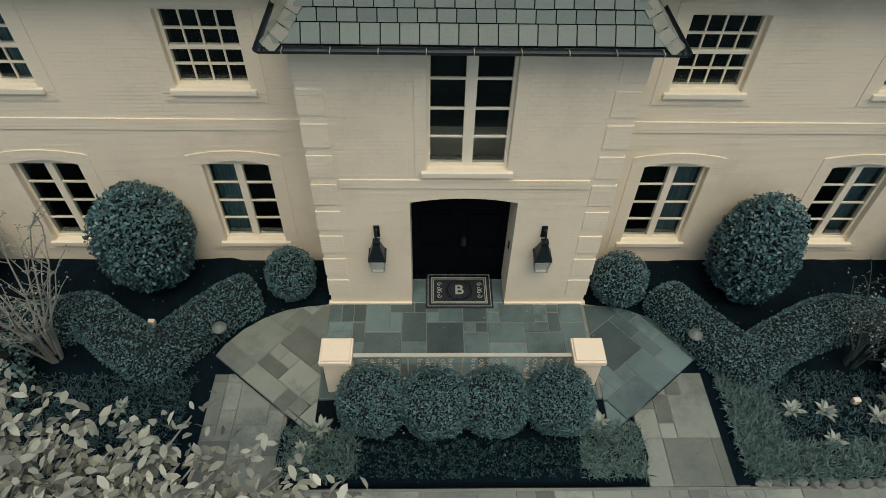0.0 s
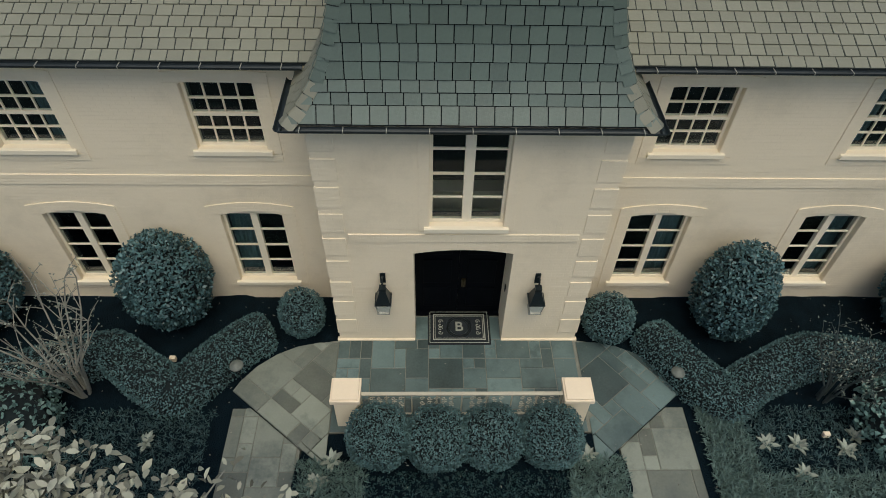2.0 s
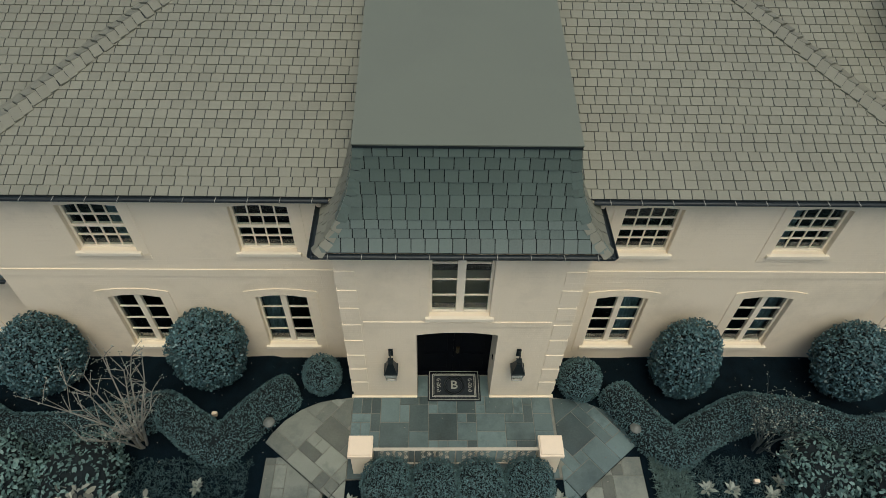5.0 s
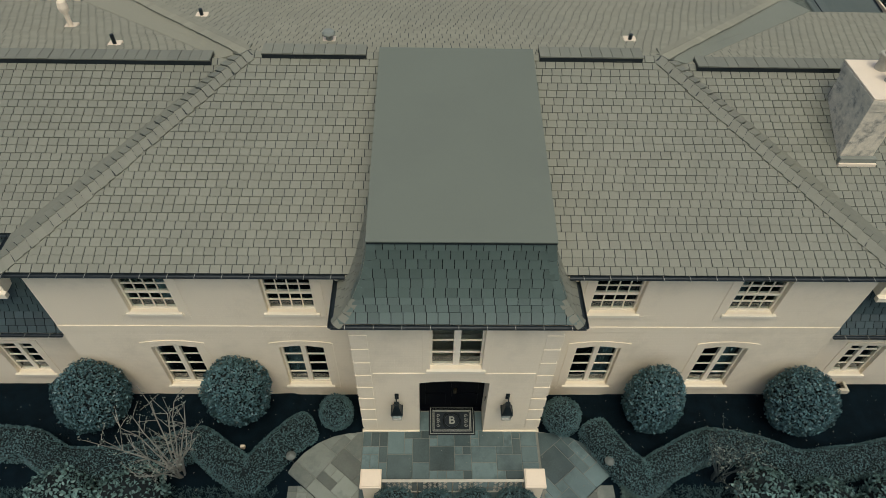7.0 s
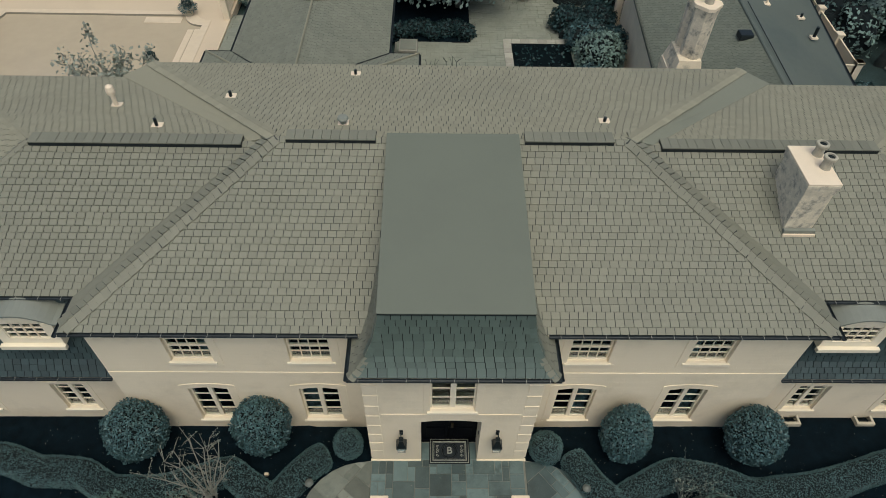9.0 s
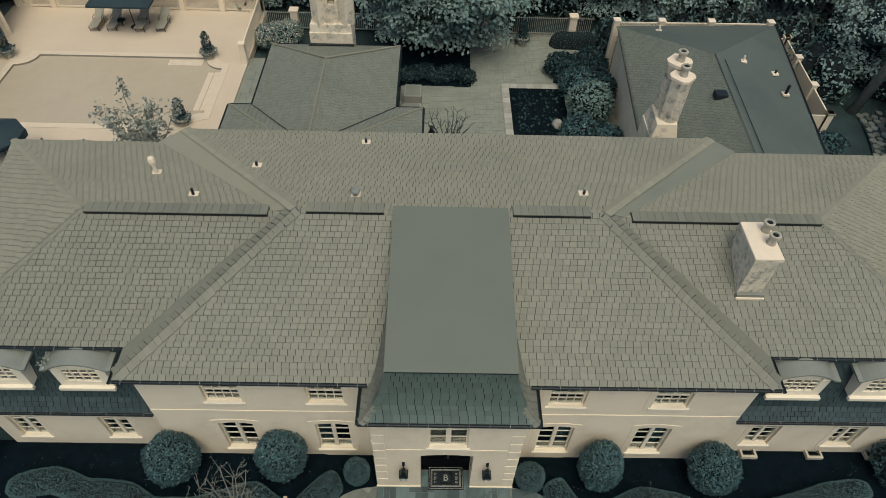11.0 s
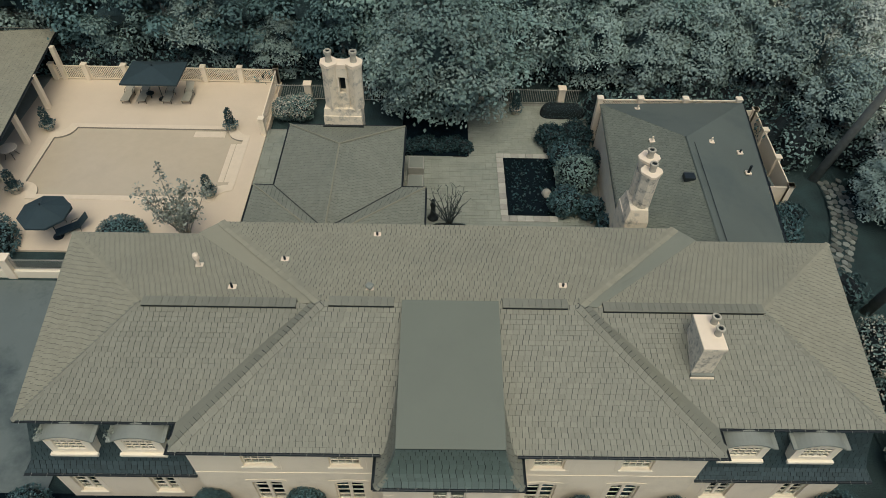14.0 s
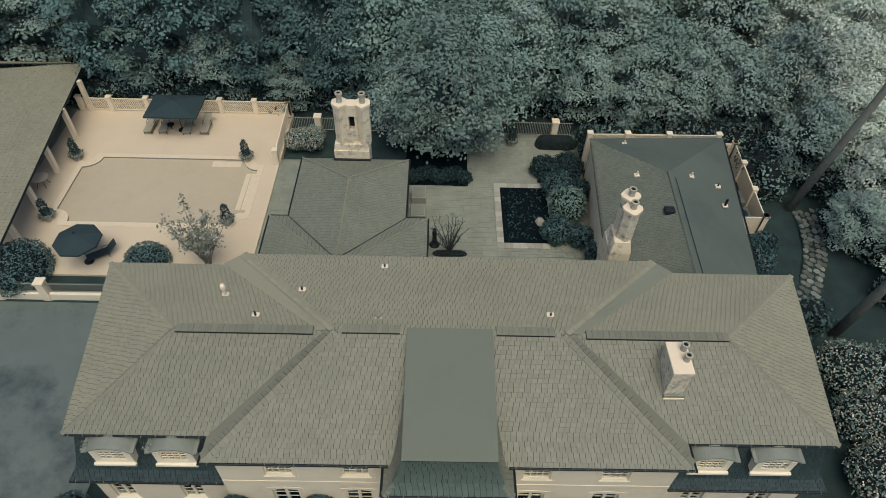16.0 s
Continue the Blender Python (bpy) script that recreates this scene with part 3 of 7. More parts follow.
for f in ((0, 1, 2, 3), (7, 6, 5, 4), (0, 4, 5, 1), (1, 5, 6, 2), (2, 6, 7, 3), (3, 7, 4, 0)):
    fl.faces.new([v[i] for i in f])
part("flat_roof", fl, FLAT, house, "smooth grey membrane flat roof over the entrance")


# Dark strip added as the shadow line below the flat roof's edge.
part("drip_edge", boxes((-xt - 0.02, xt + 0.02, yt - 0.045, yt - 0.005, zt - 0.05, zt + 0.002)), GUTTER, house, "dark strip standing in for the flat roof's edge shadow")


def gutter(a, b, parent, r=0.06, brackets=True):
    """A half-round gutter between two points of an eave, with straps."""
    a, b = Vector(a), Vector(b)
    d = (b - a).normalized()
    side = Vector((d.y, -d.x, 0))
    verts, faces, n = [], [], 8
    for p in (a, b):
        for k in range(n + 1):
            t = math.pi * k / n
            verts.append(p + side * (r * math.cos(t)) + Vector((0, 0, -r * math.sin(t))))
        for k in range(n, -1, -1):
            t = math.pi * k / n
            verts.append(p + side * ((r - 0.012) * math.cos(t)) + Vector((0, 0, -(r - 0.012) * math.sin(t))))
    m = 2 * (n + 1)
    for k in range(m):
        faces.append((k, (k + 1) % m, m + (k + 1) % m, m + k))
    faces += [tuple(range(m)), tuple(range(2 * m - 1, m - 1, -1))]
    g = part("gutter", data("gutter", verts, faces, GUTTER), None, parent, "dark half-round metal gutter")
    if brackets:
        k = int((b - a).length / 0.62)
        for i in range(k + 1):
            p = a + d * ((b - a).length * (i + 0.5) / (k + 1))
            st = bmesh.new()
            tube(st, [p - side * r + Vector((0, 0, 0.012)), p + side * (r + 0.006) + Vector((0, 0, 0.012)), p + side * (r + 0.006) + Vector((0, 0, -0.03))], 0.008, 5)
            part("strap", st, IRON, g)
    return g


gutter((-CX, 0.80, EAVE - 0.03), (-2.48, 0.80, EAVE - 0.03), house)
gutter((2.48, 0.80, EAVE - 0.03), (CX, 0.80, EAVE - 0.03), house)
gutter((-2.70, -0.33, BE - 0.03), (2.70, -0.33, BE - 0.03), house)
gutter((2.71, -0.33, BE - 0.03), (2.71, 0.95, BE - 0.03), house, brackets=False)
gutter((-2.71, 0.95, BE - 0.03), (-2.71, -0.33, BE - 0.03), house, brackets=False)
for s in (-1, 1):
    a, b = (s * (CX + 0.05), 0.75, EAVE - 0.03), (s * (CX + 0.05), WE_Y, EAVE - 0.03)
    gutter(a if s > 0 else b, b if s > 0 else a, house, brackets=False)
part("soffit", boxes((-CX + 0.02, -2.42, 0.86, YC + 0.02, EAVE - 0.11, EAVE - 0.075), (2.42, CX - 0.02, 0.86, YC + 0.02, EAVE - 0.11, EAVE - 0.075), (-2.62, 2.62, -0.27, 0.0, BE - 0.10, BE - 0.065),
                     (-2.62, -2.4, 0.0, 1.1, BE - 0.10, BE - 0.065), (2.4, 2.62, 0.0, 1.1, BE - 0.10, BE - 0.065)), TRIM, house)

# wings
LOW_Y, LOW_Z = 1.22, 2.98
WING_WX = {-1: (-14.95, -11.75), 1: (11.5, 14.6)}
for s in (-1, 1):
    xo = -16.0 if s < 0 else 16.4
    a, b = sorted((s * 9.86, xo))
    wh = [(x - 0.5, x + 0.5, 0.52, 2.05, 0.0) for x in WING_WX[s]]
    part("wall", data("wall", *wall_mesh(a, b, -0.2, 3.0, YW, 0.3, wh), WALL), None, house, "cream painted wing wall")
    for x in WING_WX[s]:
        window(house, x, 0.52, 2.05, YW, 2, 4, 0, width=1.0, mid=0.12, surround=0.2)
    part("wall", boxes((min(xo, xo - s * 0.3), max(xo, xo - s * 0.3), YW + 0.303, 10.297, -0.2, 3.0)), WALL, house)
    part("wall", boxes((min(s * 9.553, s * 9.85), max(s * 9.553, s * 9.85), YC + 0.303, 2.6, -0.2, 5.72)), WALL, house)
    wprof = [(LOW_Y, LOW_Z), (1.55, 3.45), (1.75, 4.1), (2.15, 5.8)]
    for i in range(3):
        (ya, za), (yb, zb) = wprof[i], wprof[i + 1]
        oa, ob_ = xo + s * (1.9 - ya), xo + s * (1.9 - yb)
        # Steep wing faces: their shade is painted by the darker slate copy.
        roof_face(house, [(s * 9.86, ya, za), (oa, ya, za), (ob_, yb, zb), (s * 9.86, yb, zb)], (1, 0, 0), SLATE_DARK, seed=70 + i + 4 * s, name="mansard_slope", lift=0.02, seam=0.014, gap=0.02, deck=FELT, label="slate mansard slope coloured dark for its steep shade" if i == 0 else "")
        roof_face(house, [(oa, ya, za), (oa, 10.6, za), (ob_, 10.6, zb), (ob_, yb, zb)], (0, 1, 0), SLATE_DARK, seed=80 + i + 4 * s, name="mansard_slope", lift=0.012, seam=0.022)
    ga, gb = (s * 9.9, LOW_Y - 0.05, LOW_Z - 0.03), (xo + s * 0.72, LOW_Y - 0.05, LOW_Z - 0.03)
    gutter(*((ga, gb) if s > 0 else (gb, ga)), house)
    ga, gb = (s * CX, WE_Y - 0.05, WE_Z - 0.02), (WX[s][0], WE_Y - 0.05, WE_Z - 0.02)
    gutter(*((ga, gb) if s > 0 else (gb, ga)), house, r=0.05)
part("wall", boxes((-16.0, 16.4, 10.3, 10.6, -0.2, 6.6)), WALL, house, "plain rear wall")
part("wall", boxes((-10.0, 10.0, 10.603, 10.7, 5.8, 6.95)), WALL, house)
# Unseen slabs and backing walls added, painted near black for indoor shade.
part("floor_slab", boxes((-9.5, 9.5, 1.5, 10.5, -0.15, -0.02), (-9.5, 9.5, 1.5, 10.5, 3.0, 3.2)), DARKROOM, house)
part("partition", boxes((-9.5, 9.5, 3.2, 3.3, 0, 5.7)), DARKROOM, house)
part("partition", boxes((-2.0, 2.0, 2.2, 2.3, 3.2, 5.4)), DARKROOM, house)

# dormers
def dormer(x):
    w = 0.84
    f = 1.48
    n = 14
    zb, zs, rise = 4.28, 5.30, 0.36
    front = part("dormer", boxes((x - w, x - 0.56, f, f + 0.1, zb, zs), (x + 0.56, x + w, f, f + 0.1, zb, zs), (x - 0.56, x + 0.56, f, f + 0.1, zb, 4.62)), TRIM, house, "white dormer window with a curved lead roof")
    part("cheek", boxes((x - w, x - w + 0.08, f + 0.103, 2.1, zb, zs)), TRIM, front)
    part("cheek", boxes((x + w - 0.08, x + w, f + 0.103, 2.1, zb, zs)), TRIM, front)
    hv, hf = [], []
    for k in range(n + 1):
        u = 2 * k / n - 1
        xx = x + (w + 0.25) * u
        zz = zs + 0.05 + rise * max(0.0, 1 - (u / 0.86) ** 2)
        hv += [(xx, f - 0.08, zz), (xx, f - 0.08, zz + 0.06), (xx, 2.12, zz + 0.12), (xx, 2.12, zz + 0.0)]
    for k in range(n):
        a, b = 4 * k, 4 * k + 4
        hf += [(a, b, b + 1, a + 1), (a + 1, b + 1, b + 2, a + 2), (a + 3, b + 3, b, a)]
    hf += [(0, 1, 2, 3), (4 * n + 3, 4 * n + 2, 4 * n + 1, 4 * n)]
    part("dormer_roof", data("dormer_roof", hv, hf, LEAD, False), None, front, "grey lead arched dormer roof")
    tv, tf = [], []
    for k in range(n + 1):
        u = 2 * k / n - 1
        xx = x + w * u
        zz = zs + 0.04 + rise * (1 - (w * u / (0.86 * (w + 0.25))) ** 2)
        tv += [(xx, f + 0.02, zs - 0.02), (xx, f + 0.02, zz), (xx, f + 0.09, zz), (xx, f + 0.09, zs - 0.02)]
    for k in range(n):
        a, b = 4 * k, 4 * k + 4
        tf += [(a, b, b + 1, a + 1), (a + 3, b + 3, b, a)]
    part("tympanum", data("tympanum", tv, tf, TRIM), None, front)
    bars = bmesh.new()
    z0, z1 = 4.62, zs + 0.12
    for k in range(5):
        xx = x - 0.54 + 1.08 * k / 4
        box(bars, xx - 0.016, xx + 0.016, f + 0.02, f + 0.06, z0, z1)
    for k in range(4):
        zz = z0 + 0.02 + (zs - z0) * k / 3
        box(bars, x - 0.56, x + 0.56, f + 0.022, f + 0.058, zz - 0.016, zz + 0.016)
    part("glazing_bar", bars, TRIM, front)
    part("pane", boxes((x - 0.56, x + 0.56, f + 0.062, f + 0.07, z0, z1)), GLASS, front)
    # Near-black board added behind the dormer glass as painted room shade.
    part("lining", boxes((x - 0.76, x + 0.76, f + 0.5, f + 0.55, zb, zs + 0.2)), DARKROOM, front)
    sill = bmesh.new()
    box(sill, x - w - 0.06, x + w + 0.06, f - 0.13, f - 0.002, zb - 0.05, zb + 0.1, bevel=0.01)
    part("sill", sill, TRIM, front)


for x in (-14.25, -11.62, 11.3, 14.05):
    dormer(x)

# fallen leaves caught at the ends of the dormer roofs
drng = np.random.default_rng(17)
for x in (-15.2, -12.62):
    P = np.column_stack([drng.normal(x, 0.10, 60), drng.uniform(1.5, 1.95, 60), drng.uniform(5.36, 5.52, 60)])
    DRIFTS.append(P)

# ---- grounds ----
def sheet(name, pts, z, mat, label, thick=0.0, kind="structure", category=""):
    k = len(pts)
    if not thick:
        return tagged(part(name, data(name, [(x, y, z) for x, y in pts], [tuple(range(k))], mat), None, None, label), kind=kind, category=category)
    verts = [(x, y, z) for x, y in pts] + [(x, y, z - thick) for x, y in pts]
    faces = [tuple(range(k)), tuple(range(2 * k - 1, k - 1, -1))] + [(i, i + k, (i + 1) % k + k, (i + 1) % k) for i in range(k)]
    return tagged(part(name, data(name, verts, faces, mat), None, None, label), kind=kind, category=category)


def rect(x0, x1, y0, y1):
    return [(x0, y0), (x1, y0), (x1, y1), (x0, y1)]


def rough_sheet(name, x0, x1, y0, y1, z, mat, label, step=0.25, amp=0.05):
    """Uneven earth as one sheet."""
    nx, ny = int((x1 - x0) / step), int((y1 - y0) / step)
    verts, faces = [], []
    for j in range(ny + 1):
        for i in range(nx + 1):
            x, y = x0 + (x1 - x0) * i / nx, y0 + (y1 - y0) * j / ny
            edge = min(i, j, nx - i, ny - j) > 0
            verts.append((x, y, z + (amp * noise.noise((x * 1.3, y * 1.3, 3)) + 0.5 * amp * noise.noise((x * 5, y * 5, 9)) if edge else -0.06)))
    for j in range(ny):
        for i in range(nx):
            a = j * (nx + 1) + i
            faces.append((a, a + 1, a + nx + 2, a + nx + 1))
    return tagged(part(name, data(name, verts, faces, mat, True), None, None, label), kind="structure")


sheet("ground", [(-600, -600), (600, -600), (600, 600), (-600, 600)], -0.30, LAWN, "dark ground under leaf litter")
rough_sheet("planting_bed", -21.0, -4.3, -3.55, 1.6, -0.05, MULCH, "bare dark mulch bed along the house")
rough_sheet("planting_bed", 4.3, 21.0, -3.55, 1.6, -0.05, MULCH, "bare dark mulch bed along the house")
rough_sheet("planting_bed", -4.6, -2.38, -1.5, 1.25, -0.06, MULCH, "dark mulch beside the entrance")
rough_sheet("planting_bed", 2.38, 4.6, -1.5, 1.25, -0.06, MULCH, "dark mulch beside the entrance")
rough_sheet("woodland_floor", -70, 80, 31.2, 120, -0.15, LAWN, "dark woodland floor with leaf litter", step=2.5, amp=0.35)
rough_sheet("woodland_floor", 20.5, 80, -30, 31.0, -0.15, LAWN, "dark rough grass beside the house", step=1.5, amp=0.2)
LITTER = material("pale_leaf_litter", (0.32, 0.33, 0.27), rough=0.95, vary=0.4, scale=0.5, fine=6, bump=0.8, bump_dist=0.05, spots=(0.10, 0.14, 0.13), spot_scale=0.25, spot_amount=0.8)
rough_sheet("woodland_floor", 30, 78, 16, 75, 0.02, LITTER, "pale leaf litter under thin trees", step=1.5, amp=0.3)
sheet("driveway", rect(-60, -17.4, -40, 13.5), -0.20, ASPHALT, "wet dark asphalt driveway with tyre marks")
sheet("courtyard_paving", rect(-2.7, 10.2, 10.7, 31.0), -0.02, FLAG_JOINT, "pale stone courtyard paving", 0.1)
sheet("side_paving", rect(-14.0, -9.6, 11.0, 27.0), 0.17, FLAG_JOINT, "grey stone paving beside the pool", 0.3)


# paving laid in random rectangles
def tiling(x0, x1, y0, y1, cell, rng, sizes=((2, 2), (3, 2), (2, 3), (2, 1), (1, 2), (1, 1), (3, 3))):
    nx, ny = int(round((x1 - x0) / cell)), int(round((y1 - y0) / cell))
    taken, out = set(), []
    for j in range(ny):
        for i in range(nx):
            if (i, j) in taken:
                continue
            opts = list(sizes)
            rng.shuffle(opts)
            for w, h in opts + [(1, 1)]:
                cells = [(i + a, j + b) for a in range(w) for b in range(h)]
                if all(c not in taken and c[0] < nx and c[1] < ny for c in cells):
                    taken.update(cells)
                    out.append((x0 + i * cell, x0 + (i + w) * cell, y0 + j * cell, y0 + (j + h) * cell))
                    break
    return out


def flag_mesh(poly, z0, z1, rng):
    """One flagstone from its outline: straight sides, a small chamfer, a top that is slightly out of level."""
    k = len(poly)
    cx, cy = sum(p[0] for p in poly) / k, sum(p[1] for p in poly) / k
    tx, ty, dz = rng.uniform(-0.006, 0.006), rng.uniform(-0.006, 0.006), rng.uniform(-0.004, 0.005)
    top = lambda x, y: z1 + dz + tx * (x - cx) + ty * (y - cy)
    ins = []
    for x, y in poly:
        d = math.hypot(x - cx, y - cy) or 1
        ins.append((x - (x - cx) / d * 0.012, y - (y - cy) / d * 0.012))
    verts = [(x, y, z0) for x, y in poly] + [(x, y, top(x, y) - 0.008) for x, y in poly] + [(x, y, top(x, y)) for x, y in ins]
    faces = [(i, (i + 1) % k, k + (i + 1) % k, k + i) for i in range(k)] + [(k + i, k + (i + 1) % k, 2 * k + (i + 1) % k, 2 * k + i) for i in range(k)] + [tuple(range(2 * k, 3 * k))]
    return verts, faces


def area(poly):
    return 0.5 * abs(sum(a[0] * b[1] - b[0] * a[1] for a, b in zip(poly, poly[1:] + poly[:1])))


FLAGS = []                                # flagstones that become pieces of their own at the end of the file


def flags(parent, rects, turn, cuts, z, rng, joint=0.014, thick=0.05, rounds=(), mat=None):
    for x0, x1, y0, y1 in rects:
        poly = [(x0 + joint / 2, y0 + joint / 2), (x1 - joint / 2, y0 + joint / 2), (x1 - joint / 2, y1 - joint / 2), (x0 + joint / 2, y1 - joint / 2)]
        c, s = math.cos(radians(turn)), math.sin(radians(turn))
        poly = [(c * x - s * y, s * x + c * y) for x, y in poly]
        for p, n in cuts:
            poly = clip_poly(poly, p, n)
            if len(poly) < 3:
                break
        for cx, cy, r in rounds:
            for k in range(28):
                if len(poly) < 3:
                    break
                t = 2 * math.pi * k / 28
                poly = clip_poly(poly, (cx + r * math.cos(t), cy + r * math.sin(t)), (-math.cos(t), -math.sin(t)))
        if len(poly) >= 3 and area(poly) > 0.008:
            FLAGS.append((parent, flag_mesh(poly, z - thick, z, rng), mat or FLAG))


frng = random.Random(12)
terrace = sheet("terrace", rect(-2.42, 2.42, -2.05, 0.74), -0.012, FLAG_JOINT, "entrance terrace of mixed bluestone flags", 0.2)
flags(terrace, tiling(-2.42, 2.42, -2.05, 0.0, 0.228, frng), 0, [], 0.0, frng, mat=FLAG_WET)
flags(terrace, tiling(-0.86, 0.88, 0.0, 0.7, 0.29, frng, ((1, 2), (2, 1), (2, 2))), 0, [], 0.0, frng, mat=FLAG_WET)
for s in (-1, 1):
    pts = [(s * 2.425, -0.02)] + [(s * (2.6 + 1.93 * math.sin(t)), -2.0 + 1.93 * math.cos(t)) for t in [radians(5 + a * 6.2) for a in range(10)]] + [(s * 2.95, -2.33), (s * 2.425, -2.03)]
    side = sheet("terrace", pts if s < 0 else pts[::-1], -0.012, FLAG_JOINT, "curved wing of the terrace in diagonal bluestone flags", 0.2)
    # step line between the two levels
    a, b = (s * 4.30, -1.22), (s * 2.93, -2.33)
    nrm = (-(b[1] - a[1]), b[0] - a[0])
    if nrm[1] < 0:
        nrm = (-nrm[0], -nrm[1])
    ang = math.degrees(math.atan2(b[1] - a[1], b[0] - a[0]))
    flags(side, tiling(-6, 6, -6, 6, 0.27, frng), ang, [(a, nrm), ((s * 2.43, 0), (s, 0)), ((0, -0.01), (0, -1))], 0.0, frng, rounds=((s * 2.6, -2.0, 1.93),), mat=FLAG_WET if s > 0 else FLAG)
    pts = [a, b, (s * 2.95, -3.55), (s * 4.53, -3.55), (s * 4.53, -2.0), (s * 4.45, -1.6)]
    lower = sheet("garden_path", pts if s > 0 else pts[::-1], -0.132, FLAG_JOINT, "lower garden path of square bluestone flags", 0.1)
    flags(lower, tiling(2.5 if s > 0 else -4.6, 4.6 if s > 0 else -2.5, -3.55, -0.9, 0.27, frng), 0, [(a, (-nrm[0], -nrm[1])), ((s * 2.93, 0), (s, 0)), ((s * 4.53, 0), (-s, 0))], -0.12, frng)
walkway = sheet("front_walk", rect(-9.0, 9.0, -5.6, -3.56), -0.132, FLAG_JOINT, "stone walk in front of the planting beds", 0.1)
flags(walkway, tiling(-4.6, 9.0, -4.5, -3.58, 0.30, frng), 0, [], -0.12, frng)
# the kerb edge of the planting bed in the middle
bed = [(-2.05, -2.06), (2.05, -2.06), (2.5, -2.08), (2.8, -2.3), (2.95, -2.65), (2.98, -3.1), (2.85, -3.5), (-2.85, -3.5), (-2.98, -3.1), (-2.95, -2.65), (-2.8, -2.3), (-2.5, -2.08)]
sheet("planting_bed", bed[::-1], -0.03, MULCH, "dark mulch bed before the railing", 0.2)


# ---- plants ----
def leaf_mesh(name, P, N, size, mat, rng, aspect=0.55, tilt=0.8, lift=0.35, fold=0.12, oval=False):
    """Small leaves at the points P, roughly facing N; oval leaves have six corners and droop at the tip."""
    n = len(P)
    P, N = np.asarray(P, float), np.asarray(N, float)
    N = N / np.linalg.norm(N, axis=1, keepdims=True)
    F = N + tilt * rng.normal(size=(n, 3))
    F /= np.linalg.norm(F, axis=1, keepdims=True)
    T = np.cross(F, rng.normal(size=(n, 3)))
    T /= np.linalg.norm(T, axis=1, keepdims=True)
    T = T + lift * N
    T /= np.linalg.norm(T, axis=1, keepdims=True)
    B = np.cross(F, T)
    L = size * rng.uniform(0.65, 1.3, (n, 1))
    W = L * aspect
    if oval:
        c = 6
        V = np.stack([P, P + 0.28 * L * T + 0.42 * W * B + fold * L * F, P + 0.68 * L * T + 0.46 * W * B + 0.8 * fold * L * F, P + L * T - 0.6 * fold * L * F,
                      P + 0.68 * L * T - 0.46 * W * B + 0.8 * fold * L * F, P + 0.28 * L * T - 0.42 * W * B + fold * L * F], axis=1).reshape(-1, 3)
    else:
        c = 4
        V = np.stack([P, P + 0.45 * L * T + 0.5 * W * B + fold * L * F, P + L * T, P + 0.45 * L * T - 0.5 * W * B + fold * L * F], axis=1).reshape(-1, 3)
    me = bpy.data.meshes.new(name)
    me.vertices.add(c * n)
    me.vertices.foreach_set("co", V.ravel())
    me.loops.add(c * n)
    me.loops.foreach_set("vertex_index", np.arange(c * n))
    me.polygons.add(n)
    me.polygons.foreach_set("loop_start", np.arange(0, c * n, c))
    me.update(calc_edges=True)
    me.validate()
    me.materials.append(mat)
    return me


LEAF_BOX = leafy("box_leaf", (0.076, 0.142, 0.148), rough=0.5, island=0.4)
LEAF_TOPIARY = leafy("topiary_leaf", (0.060, 0.119, 0.127), rough=0.4, island=0.45)
LEAF_DARK = leafy("dark_leaf", (0.020, 0.052, 0.056), rough=0.55)
LEAF_BED = leafy("bed_leaf", (0.045, 0.088, 0.092), rough=0.55)
LEAF_TREE = leafy("tree_leaf", (0.165, 0.245, 0.222), rough=0.6, island=0.08, ob_random=0.2, vary=0.14, spec=0.12)
LEAF_PALE = leafy("pale_leaf", (0.22, 0.25, 0.21), rough=0.4, island=0.35)
LEAF_MAGNOLIA = leafy("magnolia_leaf", (0.265, 0.272, 0.215), rough=0.34, island=0.65)
BLOOM = leafy("white_bloom", (0.50, 0.48, 0.40), rough=0.7, island=0.3)
GRASS = leafy("grass_blade", (0.105, 0.165, 0.15), rough=0.6)
# Near-black base: shade inside foliage, flues and slots is put into the colour.
CORE = material("painted_inner_shade", (0.004, 0.010, 0.012), rough=1.0, vary=0.3)
# Dark leaf tone with the crown's inner shade put into the colour.
SHADE_LEAF = material("painted_shade_foliage", (0.032, 0.060, 0.062), rough=0.95, vary=0.4, scale=1.2, fine=9, bump=0.6, bump_dist=0.1)
BARK = material("grey_bark", (0.19, 0.195, 0.17), rough=0.9, vary=0.3, scale=4, fine=30, bump=0.8)
DARKBARK = material("dark_wet_bark", (0.04, 0.055, 0.054), rough=0.8, vary=0.3)
TWIG = material("pale_twig", (0.24, 0.235, 0.20), rough=0.8, vary=0.3)


def lumpy(d, seed, amp):
    return 1 + amp * noise.noise((d[0] * 1.6 + seed, d[1] * 1.6, d[2] * 1.6)) + 0.5 * amp * noise.noise((d[0] * 5 + seed, d[1] * 5, d[2] * 5)) + 0.45 * amp * noise.noise((d[0] * 11 + seed, d[1] * 11, d[2] * 11))


def ball_points(n, rx, rz, seed, amp, rng, power=2.0):
    d = rng.normal(size=(n, 3))
    d /= np.linalg.norm(d, axis=1, keepdims=True)
    k = np.array([lumpy(v, seed, amp) for v in d])[:, None]
    if power != 2.0:
        k = k / (np.abs(d[:, :1]) ** power + np.abs(d[:, 1:2]) ** power + np.abs(d[:, 2:]) ** power) ** (1 / power)
    depth = 1.03 - 0.16 * rng.random((n, 1)) ** 1.5
    return d * k * depth * np.array([rx, rx, rz]), d


